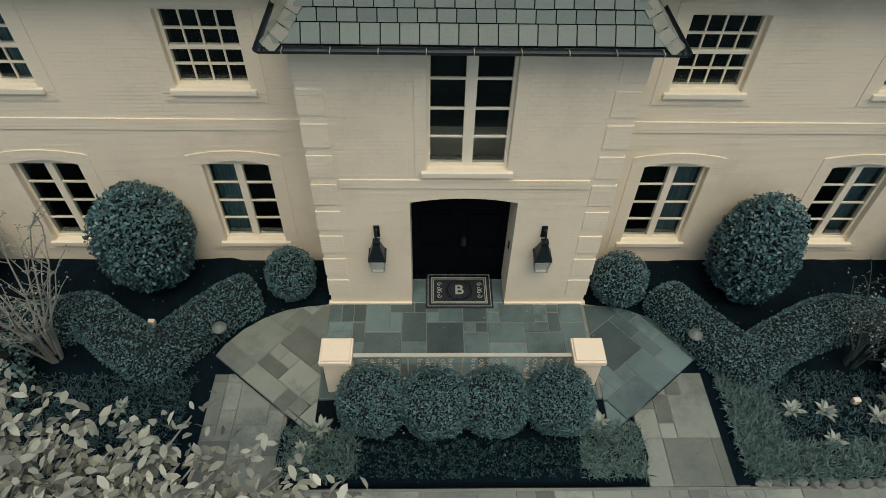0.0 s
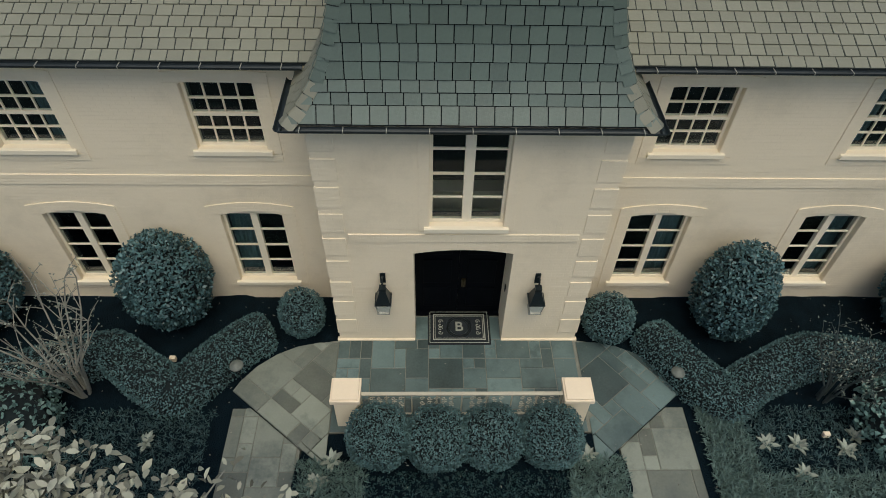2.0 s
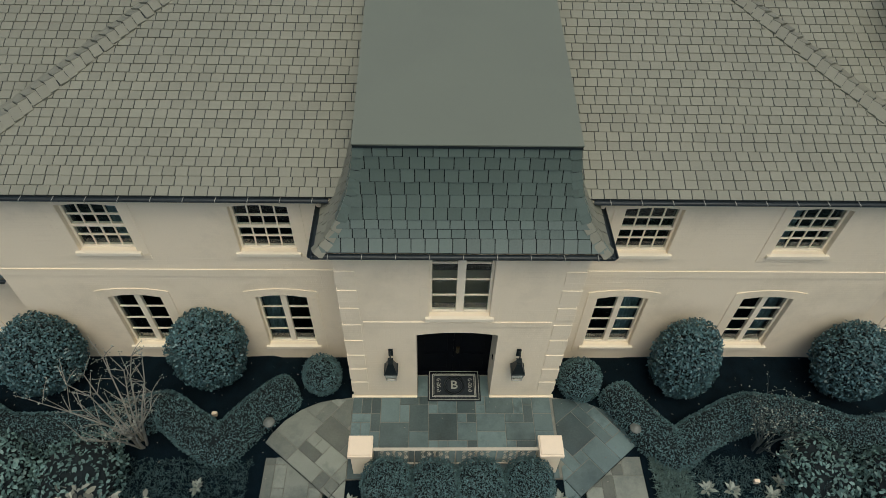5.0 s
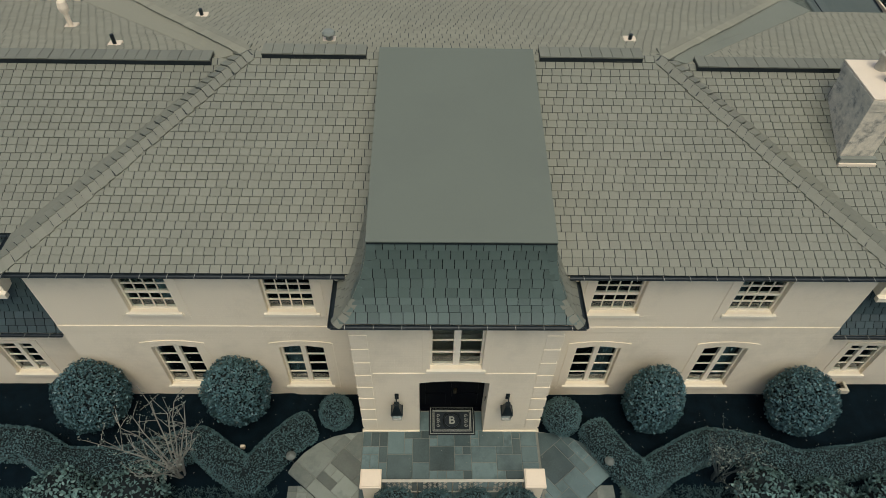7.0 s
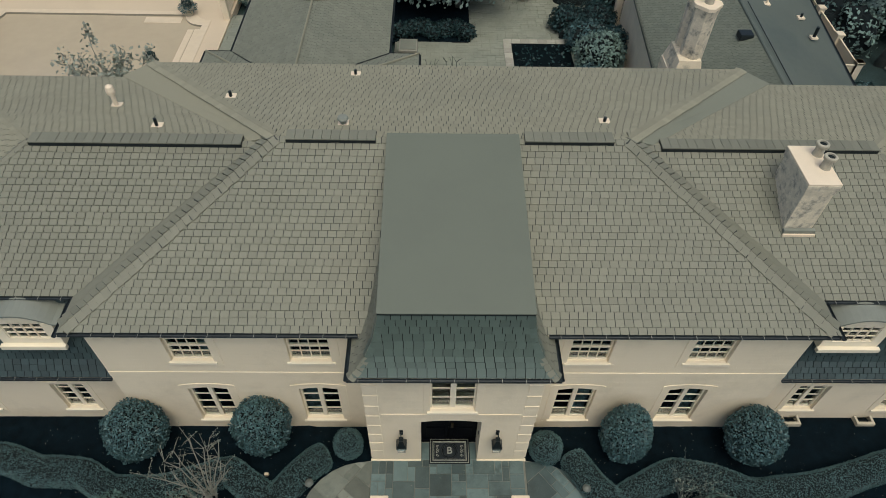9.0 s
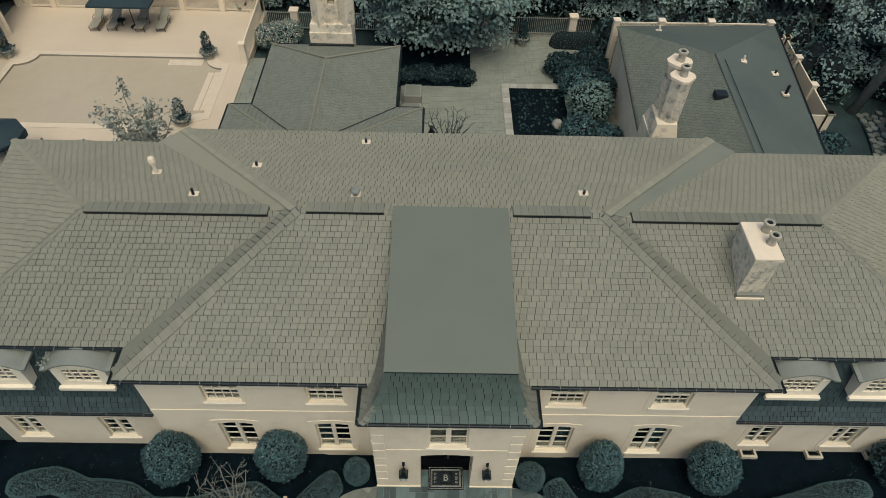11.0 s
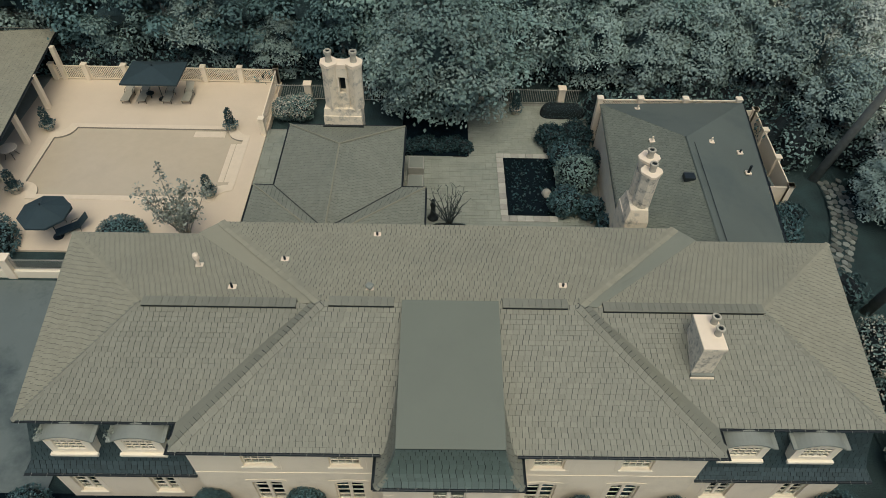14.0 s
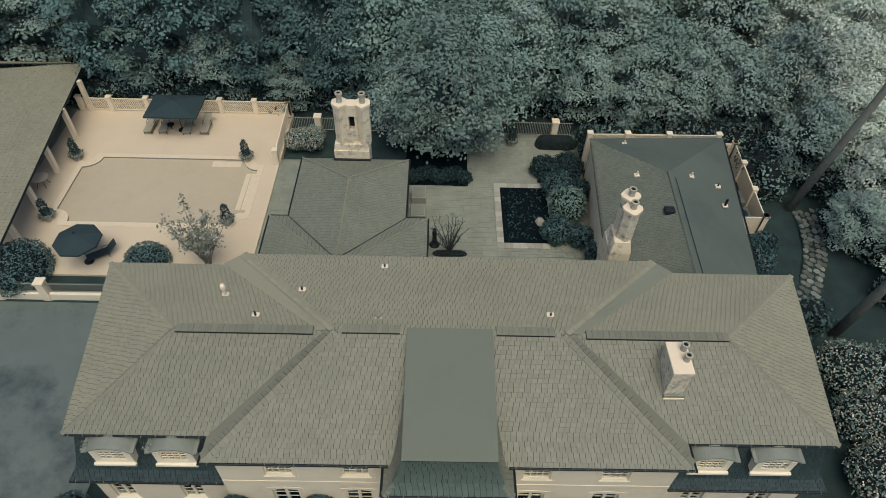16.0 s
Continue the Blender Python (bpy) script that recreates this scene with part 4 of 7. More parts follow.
def topiary(name, x, y, rx, rz, z, n, size, label, category="shrub", group="", mat=None, seed=1, amp=0.06, power=2.0, stem=True, bloom=0):
    rng = np.random.default_rng(seed)
    ob = thing(name, label, category, (x, y, 0), group)
    P, N = ball_points(n, rx, rz, seed, amp, rng, power)
    P = P + np.array([0, 0, z])
    part("foliage", leaf_mesh("foliage", P, N, size, mat or LEAF_TOPIARY, rng, tilt=0.6, oval=True), None, ob)
    # Solid dark core added; the shade between the leaves is its colour.
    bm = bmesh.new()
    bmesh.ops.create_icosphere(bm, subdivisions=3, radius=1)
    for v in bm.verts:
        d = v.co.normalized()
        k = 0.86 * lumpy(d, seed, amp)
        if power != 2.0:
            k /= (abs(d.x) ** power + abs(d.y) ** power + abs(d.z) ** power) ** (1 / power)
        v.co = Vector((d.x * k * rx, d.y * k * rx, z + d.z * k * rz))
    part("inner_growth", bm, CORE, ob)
    if stem:
        t = bmesh.new()
        tube(t, [(0, 0, -0.1), (0.02, 0.01, z * 0.5), (0, 0, z)], 0.07, 8, 0.04)
        part("stem", t, BARK, ob)
    if bloom:
        Pb, Nb = ball_points(bloom, rx * 1.03, rz * 1.03, seed, amp, rng)
        keep = Nb[:, 2] > -0.25
        part("bloom", leaf_mesh("bloom", Pb[keep] + np.array([0, 0, z]), Nb[keep], 0.10, BLOOM, rng, aspect=1.0, tilt=0.5), None, ob, "clusters of small white flowers")
    return ob


for i, (x, y, rx, rz) in enumerate(((-5.80, 0.66, 0.84, 1.10), (5.50, 0.36, 0.74, 1.18), (-9.62, 0.46, 0.88, 1.02), (9.5, 0.30, 0.84, 1.04))):
    topiary("topiary_shrub", x, y, rx, rz, 1.12, 8500, 0.078, "large clipped round evergreen shrub before the wall", "shrub", "large round shrubs", seed=11 + i, amp=0.10)
for i, (x, y, rx, rz) in enumerate(((-3.16, 0.30, 0.46, 0.55), (3.05, 0.18, 0.52, 0.52))):
    topiary("topiary_shrub", x, y, rx, rz, 0.5, 4600, 0.046, "small clipped round shrub at the bay's corner", "shrub", "small round shrubs", mat=LEAF_BOX, seed=21 + i, amp=0.05)
for i, (x, y) in enumerate(((-1.47, -2.36), (-0.45, -2.40), (0.52, -2.38), (1.57, -2.36))):
    topiary("topiary_shrub", x, y, 0.54, 0.50, 0.47, 8000, 0.042, "clipped round boxwood in a row before the railing", "shrub", "row of clipped boxwoods", mat=LEAF_BOX, seed=31 + i, amp=0.05, power=2.5)


def hedge(points, width, height, density, seed, label):
    """A clipped hedge along a line, with a rounded top."""
    rng = np.random.default_rng(seed)
    pts = [Vector((x, y, 0)) for x, y in points]
    dense = []
    for i in range(len(pts) - 1):
        p0, p1, p2, p3 = pts[max(i - 1, 0)], pts[i], pts[i + 1], pts[min(i + 2, len(pts) - 1)]
        for k in range(12):
            t = k / 12
            q = 0.5 * (2 * p1 + (p2 - p0) * t + (2 * p0 - 5 * p1 + 4 * p2 - p3) * t * t + (3 * p1 - p0 - 3 * p2 + p3) * t ** 3)
            dense.append(p1.lerp(p2, t) * 0.55 + q * 0.45)
    dense.append(pts[-1])
    P, N, bm, rings = [], [], bmesh.new(), []
    m = 11
    for i, p in enumerate(dense):
        d = (dense[min(i + 1, len(dense) - 1)] - dense[max(i - 1, 0)]).normalized()
        s = Vector((d.y, -d.x, 0))
        end = math.sqrt(1 - (1 - min(1.0, (0.3 + min(i, len(dense) - 1 - i)) / 7)) ** 2)
        ring = []
        for k in range(m + 1):
            a = math.pi * k / m
            c, z = math.cos(a), math.sin(a)
            cc = math.copysign(abs(c) ** 0.55, c)
            zz = z ** 0.55
            w = 1 + 0.10 * noise.noise((p.x * 1.1 + c, p.y * 1.1 + z, seed))
            ring.append((p + s * (cc * width / 2 * w * end) + Vector((0, 0, -0.05 + (height + 0.05) * zz * w * end)), s * cc + Vector((0, 0, zz))))
        rings.append(ring)
    # Added dark body under the leaves, coloured as the hedge's inner shade.
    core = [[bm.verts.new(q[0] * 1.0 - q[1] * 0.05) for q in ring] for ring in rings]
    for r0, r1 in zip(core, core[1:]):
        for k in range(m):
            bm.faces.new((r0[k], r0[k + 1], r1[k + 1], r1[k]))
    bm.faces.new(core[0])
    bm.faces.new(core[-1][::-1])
    for r0, r1 in zip(rings, rings[1:]):
        for k in range(m):
            (a, na), (b, nb), (c, nc) = r0[k], r0[k + 1], r1[k]
            for _ in range(max(1, int(density * (b - a).length * (c - a).length))):
                u, v = rng.random(2)
                P.append(a + (b - a) * u + (c - a) * v)
                N.append(na)
    ob = thing("hedge", label, "hedge", tuple(dense[len(dense) // 2]))
    off = Vector(dense[len(dense) // 2])
    for v in bm.verts:
        v.co -= off
    part("foliage", leaf_mesh("foliage", np.array([tuple(p - off) for p in P]), np.array([tuple(n) for n in N]), 0.05, LEAF_BOX, rng), None, ob)
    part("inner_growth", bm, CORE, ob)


hedge([(-3.75, 0.10), (-4.25, -0.15), (-4.75, -0.72), (-5.32, -1.35), (-5.95, -1.0), (-6.75, -0.45), (-7.7, -0.72), (-8.9, -1.05), (-10.2, -1.05), (-11.2, -0.5), (-12.6, -0.42), (-13.9, 0.0), (-15.5, -0.3)], 0.86, 0.58, 1050, 3, "low clipped boxwood hedge winding in a zigzag")
hedge([(3.82, 0.15), (4.1, -0.35), (4.5, -0.95), (5.05, -1.5), (5.75, -1.05), (7.1, -0.5), (8.2, -0.7), (9.15, -1.12), (10.4, -1.05), (12.2, -0.75), (13.7, -0.3), (15.5, 0.0)], 0.86, 0.58, 1050, 4, "low clipped boxwood hedge winding in a zigzag")


for P in DRIFTS:
    tagged(part("leaf_drift", leaf_mesh("leaf_drift", P, np.tile([[0, 0, 1.0]], (len(P), 1)), 0.10, LEAF_PALE, np.random.default_rng(5), oval=True), None, None, "pale fallen leaves caught on a dormer roof"), category="leaves", kind="stuff")


def rosette(x, y, n, size, label, mat=None, z=0.0, seed=1):
    """A low plant of broad pointed leaves."""
    rng = random.Random(seed)
    verts, faces = [], []
    for k in range(n):
        a = 2 * math.pi * k / n * 2.4 + rng.random() * 0.6
        l = size * rng.uniform(0.7, 1.15)
        up = rng.uniform(0.25, 0.8)
        d, s = Vector((math.cos(a), math.sin(a), up)).normalized(), Vector((-math.sin(a), math.cos(a), 0))
        b = len(verts)
        for u, w, dz in ((0.0, 0.03, 0), (0.35, 0.17, 0.03), (0.7, 0.13, 0.0), (1.0, 0.0, -0.12)):
            c = d * (l * u) + Vector((0, 0, dz * l))
            verts += [c + s * (w * l), c + Vector((0, 0, -0.05 * l)), c - s * (w * l)]
        for i in range(3):
            q = b + 3 * i
            faces += [(q, q + 3, q + 4, q + 1), (q + 1, q + 4, q + 5, q + 2)]
    ob = thing("hosta_plant", label, "plant", (x, y, z), "broad-leaved plants")
    part("leaves", data("leaves", verts, faces, mat or LEAF_PALE, True), None, ob)
    return ob


for i, (x, y) in enumerate(((-2.31, -2.60), (2.26, -2.54), (5.6, -2.33), (6.16, -2.36), (6.08, -2.9), (7.02, -2.45), (7.3, -2.2), (-5.67, -2.24), (-2.55, -3.0))):
    rosette(x, y, 14, 0.23, "pale broad-leaved hosta in dark mulch", seed=i)


def tufts(name, x0, x1, y0, y1, n, size, mat, label, z=0.0, seed=1, blades=5, inside=None, aspect=0.16, flat=0.6):
    rng = np.random.default_rng(seed)
    P = []
    while len(P) < n:
        x, y = rng.uniform(x0, x1), rng.uniform(y0, y1)
        if inside is None or inside(x, y):
            P.append((x, y, z))
    P = np.repeat(np.array(P), blades, axis=0) + rng.normal(size=(n * blades, 3)) * np.array([0.02, 0.02, 0.004])
    N = np.tile(np.array([[0, 0, 1.0]]), (len(P), 1))
    ob = part(name, leaf_mesh(name, P, N, size, mat, rng, aspect=aspect, tilt=0.9, lift=flat), None, None, label)
    return tagged(ob, category="ground cover", kind="stuff")


tufts("ground_cover", 4.55, 9.0, -3.5, -2.9, 1500, 0.14, GRASS, "tufted ground cover along the bed's edge", seed=2)
tufts("ground_cover", 4.5, 5.3, -3.4, -1.5, 1100, 0.13, GRASS, "tufted ground cover along the path", seed=3)
tufts("ground_cover", 4.6, 12.0, -2.9, -1.6, 2600, 0.10, LEAF_BED, "dark low growth in the mulch", seed=4)
tufts("ground_cover", -12.0, -4.6, -3.5, -1.6, 3600, 0.10, LEAF_BED, "dark low growth in the mulch", seed=5)
tufts("ground_cover", -2.9, -1.7, -3.45, -2.6, 620, 0.11, GRASS, "grassy ground cover in the middle bed", seed=6)
tufts("ground_cover", 1.9, 2.9, -3.45, -2.55, 620, 0.12, GRASS, "grassy ground cover in the middle bed", seed=7)
tufts("bedding_plants", -1.9, 1.9, -3.45, -2.8, 900, 0.036, LEAF_DARK, "rows of small dark bedding plants", seed=8, aspect=0.8)
tufts("leaf_litter", -20.0, 20.0, -3.4, 1.1, 900, 0.05, TWIG, "scattered dry leaves and twigs on the mulch", seed=9, blades=1, flat=0.05, aspect=0.4)


def bare_shrub(x, y, h, n, spread, seed, label, mat=TWIG, thick=0.035, buds=True, z=0.0, budmat=None, budsize=0.05, budn=3):
    """A many-stemmed shrub with few leaves."""
    rng = random.Random(seed)
    ob = thing("bare_shrub", label, "shrub", (x, y, z))
    tips = []
    for k in range(n):
        a = 2 * math.pi * (k + rng.random() * 0.7) / n
        out = spread * rng.uniform(0.45, 1.0)
        hh = h * rng.uniform(0.65, 1.0)
        pts = [Vector((0.10 * math.cos(a), 0.10 * math.sin(a), -0.05))]
        for i in range(1, 5):
            u = i / 4
            pts.append(Vector((math.cos(a) * out * u ** 1.1 + rng.uniform(-0.06, 0.06), math.sin(a) * out * u ** 1.1 + rng.uniform(-0.06, 0.06), hh * u)))
        bm = bmesh.new()
        tube(bm, pts, thick, 6, thick * 0.35)
        stem = part("stem", bm, mat, ob)
        tw = bmesh.new()
        for j in (2, 3, 4):
            for q in range(3):
                b = rng.uniform(0, 2 * math.pi)
                e = pts[j] + Vector((math.cos(b) * 0.22, math.sin(b) * 0.22, rng.uniform(0.12, 0.35))) * (h / 1.8)
                m2 = pts[j].lerp(e, 0.5) + Vector((0, 0, 0.03))
                tube(tw, [pts[j], m2, e], thick * 0.35, 5, thick * 0.18)
                tips += [e, m2]
        tagged(part("twig_growth", tw, mat, stem), kind="stuff")
    if buds:
        g = np.random.default_rng(seed)
        P = np.repeat(np.array([tuple(t) for t in tips]), budn, axis=0) + g.normal(size=(budn * len(tips), 3)) * budsize * 0.6
        part("young_leaves", leaf_mesh("young_leaves", P, np.tile([[0, 0, 1.0]], (len(P), 1)), budsize, budmat or LEAF_PALE, g, tilt=1.2), None, ob)
    return ob


bare_shrub(-7.15, -1.2, 2.7, 13, 1.15, 3, "leafless pale-stemmed shrub in the mulch bed", thick=0.026)
bare_shrub(7.06, -1.35, 1.9, 9, 1.0, 4, "leafless dark-stemmed shrub in the mulch bed", mat=DARKBARK, thick=0.024)
for i, (x, y, r) in enumerate(((8.05, -2.05, 0.78), (9.6, -2.35, 0.75), (-8.1, -2.1, 0.95), (-9.9, -2.0, 0.8), (11.3, -2.3, 0.8))):
    topiary("hydrangea_shrub", x, y, r, 0.5, 0.42, 1500, 0.11, "loose pale-leaved rounded shrub in the bed", "shrub", "pale shrubs", mat=leafy("pale_green_leaf", (0.104, 0.18, 0.165)) if i == 0 else bpy.data.materials["pale_green_leaf"], seed=41 + i, amp=0.16, stem=False)
# a magnolia bough that reaches into the foreground
mg = np.random.default_rng(8)
mag = thing("magnolia_tree", "broad-leaved magnolia below the camera, glossy leaves", "tree", (-5.0, -7.5, -0.2))
bm = bmesh.new()
tube(bm, [(0, 0, 0), (0.1, 0.1, 1.8), (0.2, 0.1, 3.4)], 0.14, 10, 0.07)
part("trunk", bm, BARK, mag)
MP, MN = [], []
for k in range(150):
    x = mg.uniform(-6.3, -1.2)
    y = -4.12 - 0.29 * (x + 5.0) - 1.5 * mg.random() + (0.3 if k % 8 == 0 else 0.0)
    a, b = Vector((0.15, 0.1, 2.2 + 1.0 * mg.random())), Vector((x + 5.0, y + 7.5, mg.uniform(3.7, 4.2)))
    mid = a.lerp(b, 0.5) + Vector((0, 0, 0.25))
    bm = bmesh.new()
    tube(bm, [a, mid, b], 0.03, 6, 0.009)
    part("limb", bm, BARK, mag)
    for u in (0.66, 0.78, 0.88, 1.0):
        c = a.lerp(b, u) + Vector((0, 0, u * (1 - u)))
        for q in range(11):
            v = Vector(mg.normal(size=3)) * 0.10
            MP.append(tuple(c + v))
            MN.append((v.x * 3, v.y * 3, 0.9))
part("foliage", leaf_mesh("foliage", np.array(MP), np.array(MN), 0.155, LEAF_MAGNOLIA, mg, aspect=0.46, tilt=0.4, lift=0.0, fold=0.10, oval=True), None, mag)

# ---- entrance things ----
CAP = material("pale_limestone", (0.80, 0.68, 0.52), rough=0.8, vary=0.06, scale=3, bump=0.2)
for s in (-1, 1):
    ob = thing("gate_pillar", "square cream pillar with a pale stone cap", "pillar", (s * 2.06, -1.72, 0), "terrace pillars")
    part("shaft", boxes((-0.21, 0.21, -0.21, 0.21, -0.15, 0.85), bevel=0.015), WALL, ob)
    bm = bmesh.new()
    box(bm, -0.265, 0.265, -0.245, 0.245, 0.851, 0.95, bevel=0.015)
    part("cap", bm, CAP, ob, "pale limestone cap")
    bm = bmesh.new()
    box(bm, -0.235, 0.235, -0.215, 0.215, 0.951, 0.985, bevel=0.012)
    part("cap_top", bm, CAP, ob)
RAIL = material("cream_iron", (0.45, 0.42, 0.34), rough=0.5, vary=0.15)
rail = thing("railing", "ornate pale iron railing between two pillars", "railing", (0, -1.75, 0))
part("top_rail", boxes((-1.85, 1.85, -0.035, 0.035, 0.84, 0.87), bevel=0.008), RAIL, rail)
part("bottom_rail", boxes((-1.85, 1.85, -0.015, 0.015, 0.12, 0.15)), RAIL, rail)
for k in range(9):
    x = -1.8 + 3.6 * k / 8
    part("post", boxes((x - 0.012, x + 0.012, -0.012, 0.012, 0.0, 0.84)), RAIL, rail)
for k in range(4):
    x = -1.35 + 0.9 * k
    bm = bmesh.new()
    for i in range(5):
        for j in range(4):
            cx, cz = x - 0.26 + 0.13 * i, 0.24 + 0.15 * j
            ph = 1 if (i + j) % 2 else -1
            pts = [(cx + 0.058 * (1 - t / 9) * math.cos(ph * (0.6 + t * 0.85)), 0, cz + 0.064 * (1 - t / 9) * math.sin(ph * (0.6 + t * 0.85))) for t in range(8)]
            tube(bm, pts, 0.008, 5)
    tagged(part("scroll_panel", bm, RAIL, rail, "panel of curled iron scrolls"), kind="stuff")

CLAY = material("weathered_clay_pot", (0.40, 0.375, 0.30), rough=0.85, vary=0.25, scale=5)
LANTERN_METAL = material("black_lantern_metal", (0.012, 0.02, 0.024), rough=0.4, metal=0.4)
for x in (-1.44, 1.40):
    ob = thing("wall_lantern", "black metal gas lantern on the painted wall", "lantern", (x, 0, 0), "entrance lanterns")
    bm = bmesh.new()
    tube(bm, [(0, -0.01, 2.0), (0, -0.10, 2.12), (0, -0.17, 2.13), (0, -0.2, 2.07), (0, -0.2, 1.98)], 0.016, 8)
    box(bm, -0.05, 0.05, -0.024, 0.0, 1.85, 2.1)
    part("bracket", bm, LANTERN_METAL, ob)
    bm = bmesh.new()
    for a, b, z0, z1 in ((0.05, 0.06, 1.86, 1.94), (0.135, 0.06, 1.60, 1.86), (0.155, 0.15, 1.565, 1.60)):
        lv = [bm.verts.new((sx * a, -0.2 + sy * a, z0)) for sx, sy in ((-1, -1), (1, -1), (1, 1), (-1, 1))] + [bm.verts.new((sx * b, -0.2 + sy * b, z1)) for sx, sy in ((-1, -1), (1, -1), (1, 1), (-1, 1))]
        for f in ((3, 2, 1, 0), (4, 5, 6, 7), (0, 1, 5, 4), (1, 2, 6, 5), (2, 3, 7, 6), (3, 0, 4, 7)):
            bm.faces.new([lv[i] for i in f])
    part("hood", bm, LANTERN_METAL, ob)
    bm = bmesh.new()
    for sx, sy in ((-1, -1), (1, -1), (1, 1), (-1, 1)):
        tube(bm, [(sx * 0.14, -0.2 + sy * 0.14, 1.565), (sx * 0.10, -0.2 + sy * 0.10, 1.28)], 0.009, 6)
    box(bm, -0.12, 0.12, -0.32, -0.08, 1.265, 1.285)
    part("cage", bm, IRON, ob)
    for sx, sy in ((0, -1), (-1, 0), (1, 0)):
        tx, ty = (1, 0) if sx == 0 else (0, 1)
        v = []
        for k in (0.0, 0.004):
            for a, z, w in ((0.134, 1.56, -1), (0.134, 1.56, 1), (0.098, 1.29, 1), (0.098, 1.29, -1)):
                v.append((sx * (a - k) + tx * a * w, -0.2 + sy * (a - k) + ty * a * w, z))
        part("glass", data("glass", v, [(0, 1, 2, 3), (7, 6, 5, 4), (0, 4, 5, 1), (1, 5, 6, 2), (2, 6, 7, 3), (3, 7, 4, 0)], GLASS), None, ob)
    bm = bmesh.new()
    lathe(bm, [(0.02, 1.286), (0.014, 1.36), (0.03, 1.37), (0.012, 1.44)], 10, (0, -0.2, 0))
    part("burner", bm, BRASS, ob)

# door mat with a monogram
MAT_D = material("dark_mat_fibre", (0.012, 0.018, 0.022), rough=0.95, vary=0.3, fine=120, bump=0.6)
MAT_L = material("pale_mat_fibre", (0.34, 0.35, 0.30), rough=0.95, vary=0.2, fine=120, bump=0.6)
dm = thing("door_mat", "dark door mat with a pale monogram and border", "door mat", (0.035, 0.29, 0.012))
bm = bmesh.new()
box(bm, -0.60, 0.60, -0.40, 0.40, 0, 0.016, bevel=0.004)
part("mat", bm, MAT_D, dm)
for k, (w, h) in enumerate(((0.565, 0.365), (0.50, 0.30), (0.465, 0.265))):
    t = 0.012 if k != 1 else 0.02
    part("border_line", boxes((-w, w, -h, -h + t, 0.014, 0.019), (-w, w, h - t, h, 0.014, 0.019), (-w, -w + t, -h + t, h - t, 0.014, 0.019), (w - t, w, -h + t, h - t, 0.014, 0.019)), MAT_L, dm)
for r, t in ((0.235, 0.016), (0.19, 0.008)):
    bm = bmesh.new()
    lo = [bm.verts.new((rr * math.cos(2 * math.pi * k / 40), rr * math.sin(2 * math.pi * k / 40), 0.02)) for rr in (r, r - t) for k in range(40)]
    for k in range(40):
        bm.faces.new((lo[k], lo[(k + 1) % 40], lo[40 + (k + 1) % 40], lo[40 + k]))
    bmesh.ops.solidify(bm, geom=bm.faces[:], thickness=0.005)
    part("ring", bm, MAT_L, dm)
for s in (-1, 1):
    bm = bmesh.new()
    for j in range(4):
        ph = 1 if j % 2 else -1
        cz = -0.13 + 0.087 * j
        tube(bm, [(s * 0.36 + 0.05 * (1 - t / 9) * math.cos(ph * t * 0.9), cz + 0.05 * (1 - t / 9) * math.sin(ph * t * 0.9), 0.019) for t in range(8)], 0.008, 5)
    part("scroll", bm, MAT_L, dm)
txt = bpy.data.curves.new("monogram", "FONT")
txt.body, txt.size, txt.align_x, txt.align_y, txt.extrude, txt.offset = "B", 0.30, "CENTER", "CENTER", 0.004, 0.004
letter = new("monogram", txt)
letter.data.materials.append(MAT_L)
letter.parent, letter.location = dm, (0, 0, 0.021)
dm.scale = (1.08, 1.08, 1.0)

LAMP_GREY = material("grey_lamp_metal", (0.13, 0.145, 0.13), rough=0.5, vary=0.2)
for x, y in ((-4.23, -0.92), (4.16, -1.08)):
    ob = thing("path_light", "mushroom-shaped metal path light in the bed", "lamp", (x, y, 0), "path lights")
    bm = bmesh.new()
    lathe(bm, [(0.13, 0.46), (0.125, 0.49), (0.06, 0.54), (0.012, 0.56)], 18)
    part("shade", bm, LAMP_GREY, ob)
    bm = bmesh.new()
    tube(bm, [(0, 0, -0.1), (0, 0, 0.47)], 0.012, 8)
    part("stem", bm, LANTERN_METAL, ob)
for x, y in ((-5.66, -0.48), (6.77, -2.15)):
    bm = bmesh.new()
    box(bm, -0.06, 0.06, -0.04, 0.04, -0.03, 0.09, bevel=0.01)
    ob = thing("spotlight", "small pale ground spotlight in the mulch", "lamp", (x, y, 0.0), "ground spotlights")
    part("housing", bm, CAP, ob)
    bm = bmesh.new()
    tube(bm, [(0, 0, -0.12), (0, 0, 0.0)], 0.015, 6)
    part("spike", bm, LANTERN_METAL, ob)
KERB = material("mossy_cream_kerb", (0.50, 0.46, 0.36), rough=0.9, vary=0.3, scale=4)
for x, y in ((11.45, 1.3), (13.95, 1.3), (16.2, 1.3)):
    ob = thing("window_well", "low mossy kerb round a cellar window well", "window well", (x, y, 0), "window wells")
    part("kerb", boxes((-0.3, 0.3, -0.12, -0.02, -0.1, 0.1), (-0.3, -0.22, -0.02, 0.2, -0.1, 0.1), (0.22, 0.3, -0.02, 0.2, -0.1, 0.1)), KERB, ob)
    part("grate", boxes(*[(-0.22, 0.22, -0.01 + 0.05 * k, 0.0 + 0.05 * k, 0.05, 0.07) for k in range(4)]), LANTERN_METAL, ob)
